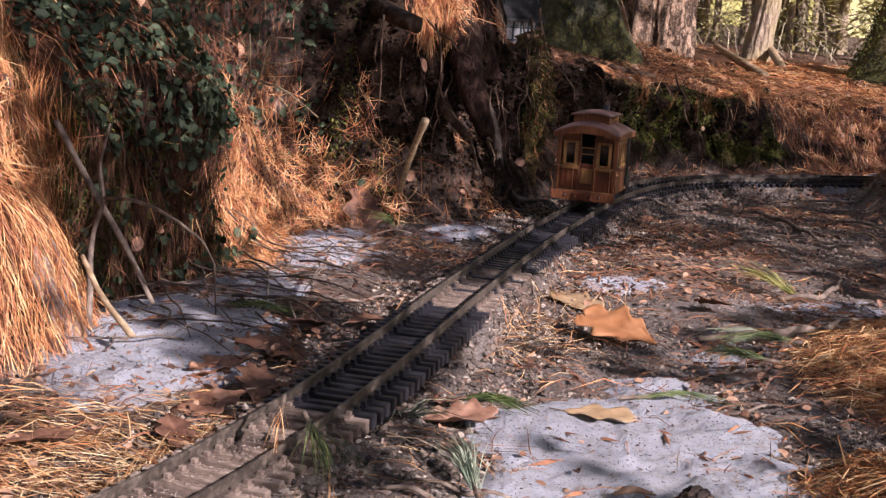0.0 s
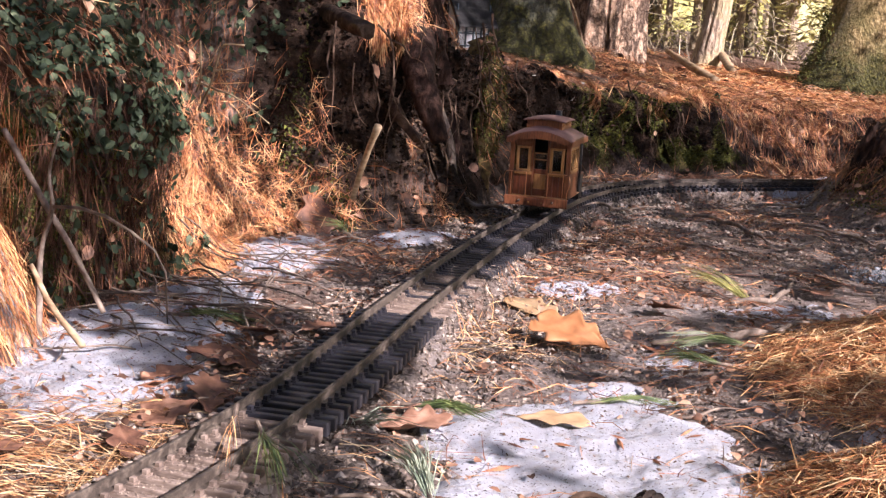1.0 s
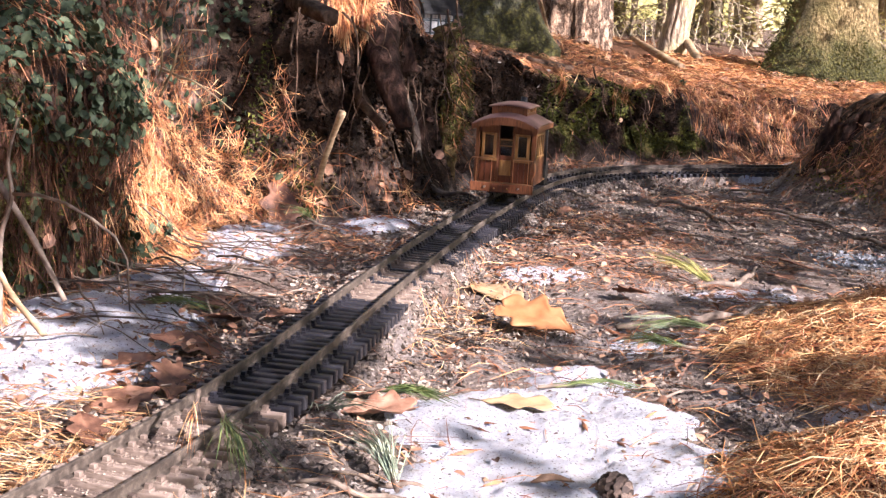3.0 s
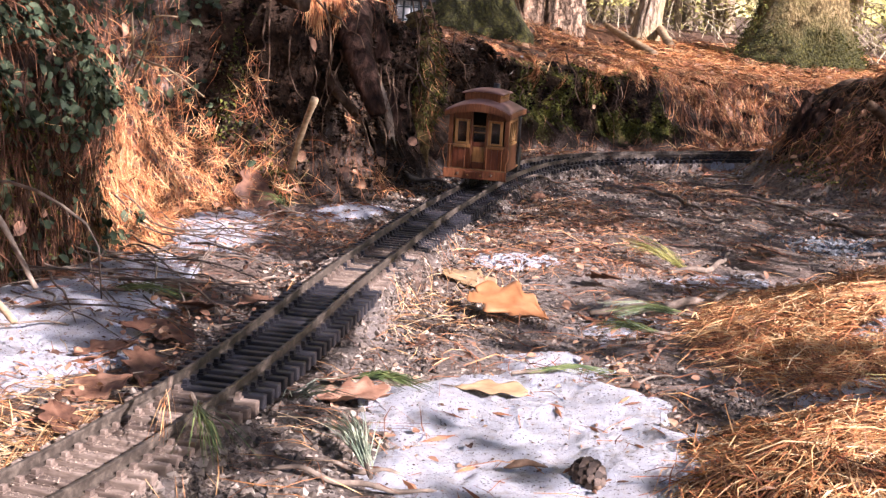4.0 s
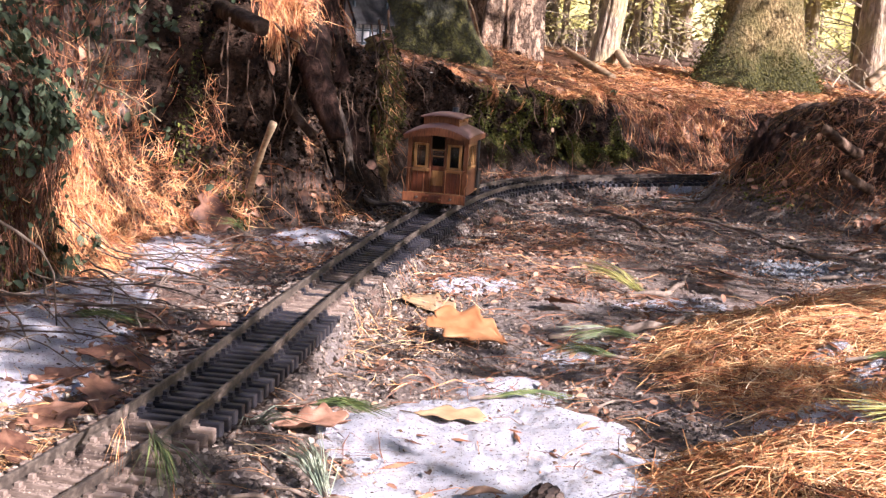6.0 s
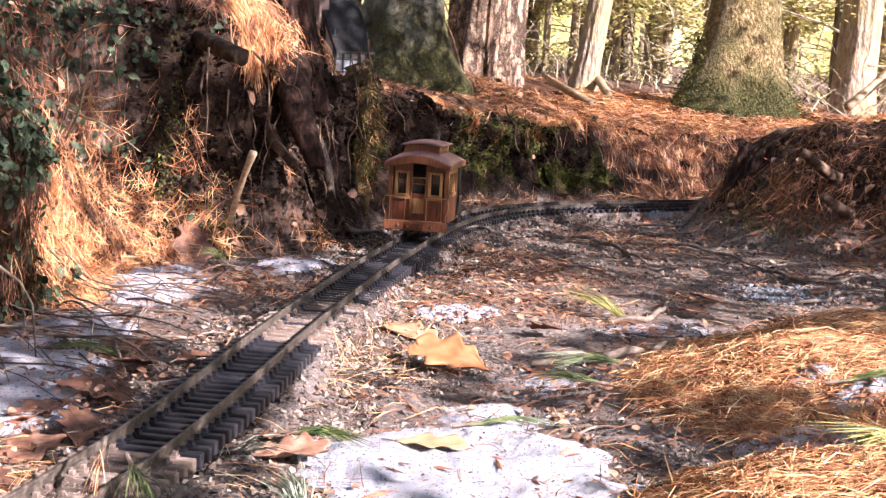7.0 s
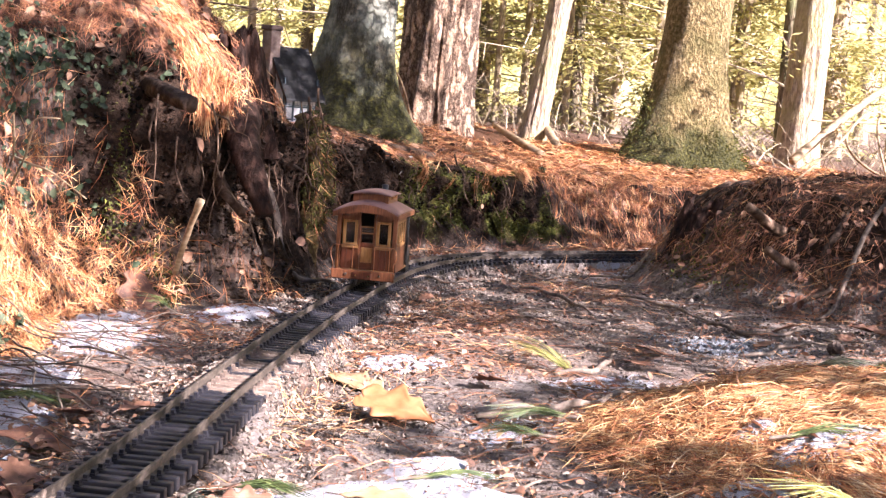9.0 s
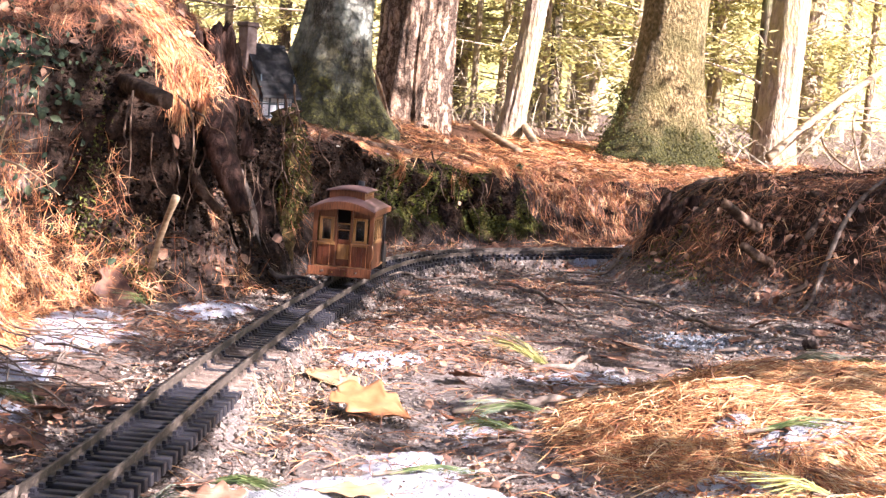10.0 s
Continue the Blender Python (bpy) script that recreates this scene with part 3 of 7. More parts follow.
snow_patch(-0.450, 1.76, 0.085, 0.14, 0.25, 0.014, 105, "snow at the foot of the needle bank")
snow_patch(-0.30, 2.0, 0.06, 0.10, -0.3, 0.010, 106, "thin snow beside the track")
snow_patch(0.36, 2.88, 0.06, 0.13, -0.1, 0.006, 107, "thin snow inside the track's curve")
snow_patch(0.01, 2.93, 0.05, 0.035, 0.3, 0.012, 108, "strip of snow behind the track")
snow_patch(0.56, 3.33, 0.09, 0.07, 0.2, 0.014, 109, "sunlit snow behind the track")
snow_patch(0.175, 1.665, 0.12, 0.045, 0.45, 0.005, 110, "icy remains of snow in the path")
snow_patch(0.38, 1.24, 0.07, 0.026, 0.3, 0.018, 111, "snow among swept needles")
snow_patch(0.50, 1.31, 0.05, 0.018, 0.3, 0.018, 113, "snow among swept needles")
snow_patch(0.30, 1.275, 0.06, 0.016, 0.3, 0.014, 115, "thin snow caught among swept needles")
snow_patch(0.42, 1.17, 0.055, 0.017, 0.2, 0.015, 116, "thin snow caught among swept needles")
snow_patch(0.29, 1.15, 0.07, 0.03, 0.1, 0.016, 114, "snow between two heaps of needles")
snow_patch(0.08, 1.40, 0.065, 0.11, -0.2, 0.005, 112, "thin icy snow in the path")

# ---- the track ----
RUST = surface("weathered_rail", [(0.024, 0.018, 0.015), (0.062, 0.048, 0.038), (0.16, 0.127, 0.10)], 120, 0.6, 0.3, metal=0.15)
TIE = surface("black_plastic_tie", [(0.009, 0.009, 0.013), (0.018, 0.018, 0.025), (0.036, 0.035, 0.044)], 60, 0.45, 0.4, stretch=(0.3, 2, 2), random_by="object", spread=0.25, big=(0.030, 0.027, 0.028), big_scale=16, spec=0.35)
tt = np.gradient(TRACK, axis=0)
tt /= np.linalg.norm(tt, axis=1)[:, None]
tn = np.stack([-tt[:, 1], tt[:, 0]], -1)
arc = np.r_[0, np.cumsum(np.linalg.norm(np.diff(TRACK, axis=0), axis=1))]


def track_at(s):
    i = np.interp(s, arc, np.arange(len(TRACK)))
    k = min(int(i), len(TRACK) - 2)
    return TRACK[k] + (TRACK[k + 1] - TRACK[k]) * (i - k), tt[k]


track = empty("railway_track", None, "narrow garden railway track with dark ties and weathered rails", "railway track")
GAUGE = 0.045
# foot, web and head of a rail, from one side round to the other
PROFILE = [(-0.0034, 0.0), (-0.0034, 0.0009), (-0.0008, 0.0017), (-0.0007, 0.0056), (-0.0016, 0.0062), (-0.0016, 0.0082), (-0.0011, 0.0087),
           (0.0011, 0.0087), (0.0016, 0.0082), (0.0016, 0.0062), (0.0007, 0.0056), (0.0008, 0.0017), (0.0034, 0.0009), (0.0034, 0.0)]
for side in (1, -1):
    line = TRACK + tn * side * (GAUGE / 2 + 0.0016)
    verts, faces, m = [], [], len(PROFILE)
    for p, n_ in zip(line, tn):
        verts += [(p[0] + n_[0] * u, p[1] + n_[1] * u, 0.0035 + w) for u, w in PROFILE]
    for i in range(len(line) - 1):
        faces += [(i * m + j, i * m + (j + 1) % m, (i + 1) * m + (j + 1) % m, (i + 1) * m + j) for j in range(m)]
    part("rail", mesh_from("rail", verts, faces, RUST), None, track, "weathered brass rail")


def tie_mesh():
    """A moulded tie with rail chairs and bolt heads; its length lies along x."""
    bm = bmesh.new()
    box(bm, -0.045, 0.045, -0.0040, 0.0040, -0.0090, 0.002, bevel=0.0011)
    for sx in (-1, 1):
        c = sx * (GAUGE / 2 + 0.0016)
        box(bm, c - 0.008, c + 0.008, -0.0038, 0.0038, 0.002, 0.0034)
        for o in (-0.0053, 0.0053):
            box(bm, c + o - 0.0017, c + o + 0.0017, -0.0026, 0.0026, 0.0034, 0.0066)
    me = bpy.data.meshes.new("tie")
    bm.to_mesh(me)
    bm.free()
    me.materials.append(TIE)
    return me


tie_me = tie_mesh()
# lit copy of the tie material: sunlight on dust put into its tan colour
LIT_TIE = surface("sunlit_dusty_tie", [(0.08, 0.058, 0.048), (0.17, 0.125, 0.10), (0.28, 0.215, 0.175)], 90, 0.85, 0.5, stretch=(0.5, 2, 2), random_by="object", spread=0.25, spec=0.2)
lit_me = tie_me.copy()
lit_me.materials.clear()
lit_me.materials.append(LIT_TIE)
R_ = random.Random(5)
s_ = arc[40]
while s_ < arc[-1]:
    p, d_ = track_at(s_)
    # ties in the two sunlit stretches take the lit copy
    in_sun = p[1] < 0.955 + R_.uniform(-0.015, 0.015) or 1.37 < p[1] < 1.62 and R_.random() < 0.8
    tie = new("tie", lit_me if in_sun else tie_me)
    tie.parent = track
    tie.matrix_world = pose(p[0], p[1], 0.0 + R_.uniform(-0.0006, 0.0004), R_.uniform(-1, 1), 0, math.degrees(math.atan2(d_[1], d_[0])) - 90 + R_.uniform(-1.6, 1.6))
    s_ += 0.0165
for s_ in (0.78, 1.72, 2.55):
    p, d_ = track_at(s_)
    for side in (1, -1):
        o = np.array([-d_[1], d_[0]]) * side * (GAUGE / 2 + 0.0016)
        j = part("rail_joiner", boxed(-0.0042, 0.0042, -0.012, 0.012, 0.0034, 0.0075, bevel=0.0008), RUST, track)
        j.matrix_world = pose(p[0] + o[0], p[1] + o[1], 0.0004, 0, 0, math.degrees(math.atan2(d_[1], d_[0])) - 90)


# pale sand over the ties, dense on the sunlit stretches to imitate sunlight
sand, R9 = Heap(), np.random.default_rng(33)
for lo, hi, n in ((0.5, 0.95, 170), (1.36, 1.70, 170), (1.9, 2.3, 30)):
    for tie in [t_ for t_ in track.children if t_.name.startswith("tie") and lo < t_.matrix_world.translation.y < hi]:
        m = np.array(tie.matrix_world)
        q = np.stack([R9.uniform(-0.043, 0.043, n), R9.uniform(-0.0046, 0.0046, n), np.full(n, 0.0022)], -1) @ m[:3, :3].T + m[:3, 3]
        s = (0.0004 + 0.0008 * R9.random(n) ** 3)[:, None, None]
        v = np.array([(1, 0, 0), (-0.4, 0.9, 0), (-0.5, -0.8, 0), (0, 0, 0.8)])[None] * s * R9.uniform(0.6, 1.3, (n, 4, 1)) + q[:, None]
        sand.many(v, [(0, 1, 3), (1, 2, 3), (2, 0, 3)])
SAND = surface("sand", [(0.09, 0.065, 0.05), (0.20, 0.15, 0.115), (0.34, 0.27, 0.21)], 80, 0.9, 0, random_by="island", spread=0.4)
tagged(new("sand", sand.mesh("sand", SAND)), "pale sand and grit brightening the sunlit ties", "sand", kind="stuff")

# ---- trees ----
def trunk_arrays(height_, r, flare, lean=(0.0, 0.0), ridges=9, depth=0.06, lobes=5, seed=0, sides=56, bend=0.0, spread=1.1):
    """A trunk that tapers upward and swells into root lobes at its foot, its bark ridged."""
    zz = np.r_[-0.12, np.linspace(0, 1.0, 46), np.linspace(1.05, height_, 22)]
    ang = np.linspace(0, 2 * np.pi, sides, endpoint=False)
    A, ZZ = np.meshgrid(ang, zz)
    taper = r * (1 - 0.75 * np.clip(ZZ, 0, None) / height_)
    R = np.random.default_rng(seed)
    ph = R.random(4) * 6.28
    fl = np.exp(-np.clip(ZZ, 0, None) / (spread * r)) * flare * (1 + 0.45 * np.cos(A * lobes + ph[0]) + 0.25 * np.cos(A * (lobes - 2) + ph[1]))
    ridge = depth * fbm(A * ridges / 1.6 + seed, ZZ / r * 0.16 + 0.25 * np.sin(A * 2), 1.0, 3, seed)
    ridge *= 1.0
    seam = depth * fbm((2 * np.pi - A) * 0 + np.minimum(A, 2 * np.pi - A) * ridges, ZZ / r * 0.5, 1.0, 2, seed + 9)
    rad = taper * (1 + ridge + seam) + r * fl
    x = rad * np.cos(A) + lean[0] * np.clip(ZZ, 0, None) + bend * np.sin(ZZ * 1.3 + ph[2]) * 0.05
    y = rad * np.sin(A) + lean[1] * np.clip(ZZ, 0, None)
    n = len(zz)
    faces = [(i * sides + j, i * sides + (j + 1) % sides, (i + 1) * sides + (j + 1) % sides, (i + 1) * sides + j) for i in range(n - 1) for j in range(sides)]
    faces.append(tuple((n - 1) * sides + j for j in range(sides)))
    return np.stack([x, y, ZZ], -1).reshape(-1, 3), faces


def spray_points(R, length, droop, leaves, leaf):
    """Leaf quads of one flat, drooping conifer bough that grows along x from the origin."""
    s = R.random(leaves) ** 0.75
    side = R.choice([-1, 1], leaves)
    reach = 0.34 * length * (1 - 0.75 * s) * R.random(leaves) ** 0.6
    base = np.stack([s * length, side * reach, -droop * (s ** 1.6) * length + 0.04 * length * R.standard_normal(leaves) - 0.25 * reach], -1)
    a = side * (0.5 + 0.6 * R.random(leaves))
    d = np.stack([np.cos(a), np.sin(a), -0.35 + 0.35 * R.standard_normal(leaves)], -1)
    d /= np.linalg.norm(d, axis=1)[:, None]
    w = np.cross(d, np.stack([0.4 * R.standard_normal(leaves), 0.4 * R.standard_normal(leaves), np.ones(leaves)], -1))
    w /= np.linalg.norm(w, axis=1)[:, None]
    l = leaf * (0.6 + 0.8 * R.random(leaves))[:, None]
    h = l * 0.20
    return np.stack([base, base + d * l * 0.5 + w * h, base + d * l, base + d * l * 0.5 - w * h], 1)


def turned(points, yaw, at_, pitch=0.0):
    m = np.array(Euler((0, -pitch, yaw)).to_matrix())
    return points @ m.T + np.asarray(at_)


def crown_arrays(R, z0, z1, n, length, leaves, leaf, r, lean=(0, 0)):
    """Boughs and their stems round a trunk."""
    leaf_heap, stems = Heap(), Heap()
    for i in range(n):
        z = z0 + (z1 - z0) * (i + R.random()) / n
        yaw, ln = R.random() * 6.283, length * (0.55 + 0.7 * R.random()) * (1 - 0.55 * (z - z0) / (z1 - z0 + 1e-6))
        at_ = np.array([lean[0] * z, lean[1] * z, z])
        droop, pitch = 0.15 + 0.3 * R.random(), 0.35 * R.random() - 0.05
        leaf_heap.many(turned(spray_points(R, ln, droop, leaves, leaf), yaw, at_, pitch), [(0, 1, 2, 3)])
        s = np.linspace(0, 1, 6)
        stem = np.stack([s * ln, 0 * s, -droop * s ** 1.6 * ln], -1)
        stems.add(*tube_arrays(turned(stem, yaw, at_, pitch), [r * 0.16, 0.003], 4))
    return leaf_heap, stems


def tree(name, x, y, r, flare, mat, label, lean=(0, 0), seed=0, moss=None, crown=(2.2, 6.5, 26), tall=7.5, **kw):
    ob = empty(name, pose(x, y, gz(x, y) - 0.01), label, "tree")
    v, f = trunk_arrays(tall, r, flare, lean, seed=seed, **kw)
    part("trunk", mesh_from("trunk", v, f, mat, True), None, ob)
    R = np.random.default_rng(seed + 50)
    lh, st = crown_arrays(R, crown[0], crown[1], crown[2], 1.5, 170, 0.09, r, lean)
    tagged(part("branchwood", st.mesh("branchwood", BARK), None, ob), kind="stuff")
    tagged(part("crown", lh.mesh("crown", FOLIAGE), None, ob, "green conifer boughs"), kind="stuff")
    if moss:
        tagged(part("moss", moss_coat(v, moss, seed), None, ob, "green moss over the roots"), kind="stuff")
    return ob


def moss_coat(v, rule, seed):
    """Tufts of moss on the foot of a trunk, where rule(x, y, z) lets them grow."""
    R = np.random.default_rng(seed)
    ok = np.array([rule(*p) for p in v])
    pts = v[ok]
    pick = pts[R.integers(0, len(pts), 9000)] + R.normal(0, 1, (9000, 3)) * np.array([[0.005, 0.005, 0.022]])
    out = pick - np.array([[0, 0, 0.05]])
    out[:, 2] = np.abs(out[:, 2]) * 0.3 + 0.03
    out /= np.linalg.norm(out, axis=1)[:, None]
    side = np.cross(out, R.normal(0, 1, (9000, 3)))
    side /= np.linalg.norm(side, axis=1)[:, None]
    l = R.uniform(0.004, 0.008, 9000)[:, None]
    h = Heap()
    h.many(np.stack([pick - side * l * 0.4, pick + side * l * 0.4, pick + out * l + side * l * 0.1], 1), [(0, 1, 2)])
    return h.mesh("moss", MOSS)


tree("beech_tree", -0.292, 3.5, 0.076, 1.2, LICHEN_BARK, "grey tree trunk blotched with pale lichen and moss", lean=(0.13, 0), seed=3, lobes=4, depth=0.05, spread=1.7)
tree("pine_tree", -0.075, 4.5, 0.122, 0.12, BARK_RED, "pine trunk with deeply furrowed reddish bark", lean=(0.03, 0.0), seed=4, ridges=13, depth=0.17, lobes=6)
tree("slim_pine_tree", 0.278, 4.85, 0.043, 0.25, BARK_GREY, "slim sunlit pine trunk with flaky bark", lean=(0.13, 0.0), seed=5, depth=0.08)
tree("mossy_tree", 0.785, 4.75, 0.112, 0.95, MOSSY_BARK, "stout tree trunk with a mossy flaring foot", lean=(0.055, 0.0), seed=11, lobes=3, depth=0.06, spread=1.5, moss=lambda x, y, z: z < 0.11 + 0.04 * math.sin(31 * x + 5 * y) + 0.02 * math.sin(83 * x) + (0.09 if x < -0.11 else 0.0))
tree("oak_tree", 1.375, 5.5, 0.078, 0.22, BARK_GREY, "sunlit grey oak trunk with shallow ridged bark", lean=(0.04, 0.0), seed=8, ridges=11, depth=0.09)


def conifer(name, seed, r, tall, low, boughs, length, mat, leaves=170, dead=6, leaf=0.034):
    """A forest conifer: trunk, dead lower branches, boughs."""
    R = np.random.default_rng(seed)
    ob = empty(name, pose(0, 0, 0), "woodland conifer with sunlit yellow-green boughs", "tree", "trees of the wood behind the railway")
    lean = (R.normal(0, 0.02), R.normal(0, 0.02))
    v, f = trunk_arrays(tall, r, 0.15, lean, seed=seed, sides=20, depth=0.08)
    part("trunk", mesh_from("trunk", v, f, mat, True), None, ob)
    lh, st = crown_arrays(R, low, tall * 0.97, boughs, length, int(leaves * 2.8), leaf, r, lean)
    for i in range(dead):
        z, yaw, ln = R.uniform(0.15, 2.2), R.random() * 6.283, R.uniform(0.4, 1.2)
        s = np.linspace(0, 1, 6)
        stem = np.stack([s * ln, 0.12 * ln * np.sin(s * 3 + R.random() * 6), R.uniform(-0.25, 0.3) * s * ln - 0.12 * s ** 2 * ln], -1)
        stem = turned(stem, yaw, (lean[0] * z, lean[1] * z, z))
        st.add(*tube_arrays(stem, [0.006, 0.0015], 4))
        for k in (2, 3, 4):
            end = stem[k] + R.normal(0, 0.13, 3)
            st.add(*tube_arrays(np.linspace(stem[k], end, 3), [0.004, 0.001], 3))
    tagged(part("branchwood", st.mesh("branchwood", DEAD_TWIGS), None, ob, "pale dead branches"), kind="stuff")
    tagged(part("crown", lh.mesh("crown", FOLIAGE), None, ob), kind="stuff")
    return ob


KINDS = [conifer("hemlock_tree", 21, 0.075, 8.0, 0.5, 40, 1.5, BARK_GREY, 130), conifer("spruce_tree", 22, 0.11, 9.0, 1.0, 44, 1.7, BARK, dead=8),
         conifer("sapling_tree", 23, 0.02, 3.2, 0.25, 30, 0.9, BARK_GREY, 95, 4), conifer("pine_sapling_tree", 24, 0.03, 4.5, 0.4, 30, 1.1, BARK, 110, 8),
         conifer("bare_tree", 25, 0.09, 9.0, 3.0, 20, 1.6, BARK_GREY, dead=8),
         conifer("young_hemlock_tree", 26, 0.07, 7.0, 0.6, 26, 1.5, BARK_GREY, 26, 6, 0.20), conifer("dense_spruce_tree", 27, 0.10, 8.0, 0.8, 26, 1.6, BARK, 26, 6, 0.22)]
tagged(KINDS[2], "young conifer with thin yellow-green boughs")
tagged(KINDS[3], "young pine with open sunlit boughs")
tagged(KINDS[4], "bare lower trunk of a tall woodland tree")
R_ = random.Random(31)
SPOTS = [(R_.choice([2, 2, 3]), 5.6 * 0.22 * k - 0.9 + R_.uniform(-0.2, 0.2), 6.0 + 0.45 * ((k * 7) % 6)) for k in range(3)] + [(2, -0.45, 6.4), (2, 0.15, 6.9), (3, 0.55, 6.3), (2, 0.95, 6.6), (2, 1.15, 7.2), (3, 1.55, 6.5), (2, 1.85, 7.6), (2, 2.2, 6.9), (3, -0.8, 7.2), (2, 0.7, 8.0), (2, 0.50, 6.2), (3, 0.62, 7.1), (2, 0.80, 6.9), (2, 0.42, 7.6), (0, 0.70, 9.2), (2, 1.45, 7.2), (2, 1.62, 8.2)] + [(0, 0.95, 8.6), (2, 0.32, 6.6), (4, 0.62, 8.3), (4, 1.95, 7.2), (3, 0.12, 7.4), (2, 1.30, 7.9), (1, 1.62, 9.5), (2, 1.78, 6.8), (0, -0.55, 7.5), (2, -0.15, 8.5)]
for i in range(24):
    d_ = 8.5 + 30.0 * (i / 24) ** 1.1
    SPOTS.append((R_.choice([0, 0, 1, 2, 3, 4]), d_ * math.tan(radians(R_.uniform(-30, 34))), d_ + R_.uniform(-1, 1)))
for i in range(64):  # unseen conifers added behind and beside the camera to block sky light
    a_, d_ = R_.uniform(140, 325), R_.uniform(4.5, 14)
    SPOTS.append((R_.choice([5, 5, 6]), d_ * math.cos(radians(a_)), d_ * math.sin(radians(a_))))
used = set()
for k, x, y in SPOTS:
    sun_gap = (Vector((x, y, 0)) - Vector((0.2, 1.8, 0)))
    if sun_gap.length < 30 and sun_gap.normalized().dot(Vector((TO_SUN.x, TO_SUN.y, 0)).normalized()) > 0.82:
        continue
    sun_gap = (Vector((x, y, 0)) - Vector((0.3, 4.8, 0)))
    if sun_gap.length < 30 and sun_gap.normalized().dot(Vector((TO_SUN.x, TO_SUN.y, 0)).normalized()) > 0.85:
        continue
    m = pose(x, y, gz(x, y) - 0.02, 0, 0, R_.uniform(0, 360)) @ Matrix.Scale(R_.uniform(0.8, 1.25), 4)
    if k not in used:
        used.add(k)
        KINDS[k].matrix_world = m
    else:
        c = copy_thing(KINDS[k], m)
        c.matrix_world = m

# dry stems and brush under the trees
R8 = np.random.default_rng(71)
brush = Heap()
for i in range(800):
    x, y = R8.uniform(-1.2, 2.6), R8.uniform(5.0, 8.0)
    a_, ln = R8.uniform(0, 6.283), R8.uniform(0.08, 0.34)
    out = R8.uniform(0.5, 1.6)
    s = np.linspace(0, 1, 4)[:, None]
    pts = np.array([[x, y, gz(x, y) - 0.01]]) + s * ln * np.array([[out * math.cos(a_), out * math.sin(a_), 0]]) + np.array([[0, 0, ln]]) * (s * 1.1 - 0.35 * out * s ** 2) + 0.06 * ln * R8.standard_normal((4, 3)) * s
    brush.add(*tube_arrays(pts, [R8.uniform(0.001, 0.0028), 0.0008], 3))
tagged(new("undergrowth", brush.mesh("undergrowth", DEAD_TWIGS)), "pale dry stems and brush under the trees", "undergrowth", kind="stuff")

# ---- the tram engine ----
REDWOOD = surface("redwood", [(0.055, 0.015, 0.009), (0.115, 0.034, 0.017), (0.18, 0.060, 0.028)], 60, 0.42, 0.15, stretch=(6, 6, 0.8), random_by="object", spread=0.2)
BROWNWOOD = surface("stained_wood", [(0.075, 0.025, 0.012), (0.145, 0.052, 0.023), (0.21, 0.085, 0.037)], 60, 0.42, 0.15, stretch=(6, 6, 0.8), random_by="object", spread=0.15)
OAKWOOD = surface("pale_oak", [(0.22, 0.105, 0.038), (0.31, 0.16, 0.058), (0.39, 0.22, 0.085)], 70, 0.45, 0.12, stretch=(5, 5, 0.8), random_by="object", spread=0.12)
ROOFPAINT = surface("dull_roof_paint", [(0.13, 0.066, 0.058), (0.18, 0.098, 0.088), (0.23, 0.13, 0.12)], 40, 0.6, 0.15)
BLACK = surface("black_paint", [(0.012, 0.011, 0.011), (0.025, 0.023, 0.022)], 60, 0.45, 0.2)
STEEL = surface("bright_steel", [(0.45, 0.44, 0.42), (0.62, 0.60, 0.57)], 90, 0.3, 0.1, metal=1.0)
BRASS = surface("brass", [(0.55, 0.38, 0.14), (0.70, 0.52, 0.22)], 90, 0.3, 0.1, metal=1.0)
COPPER = surface("copper_wire", [(0.48, 0.24, 0.13), (0.66, 0.36, 0.2)], 90, 0.32, 0.1, metal=1.0)
GLASS, N, L, b = material("window_glass")
# dark tint stands in for the shaded interior behind the panes
b.inputs["Base Color"].default_value = (0.22, 0.24, 0.25, 1)
b.inputs["Roughness"].default_value = 0.04
b.inputs["Transmission Weight"].default_value = 1.0
b.inputs["IOR"].default_value = 1.45


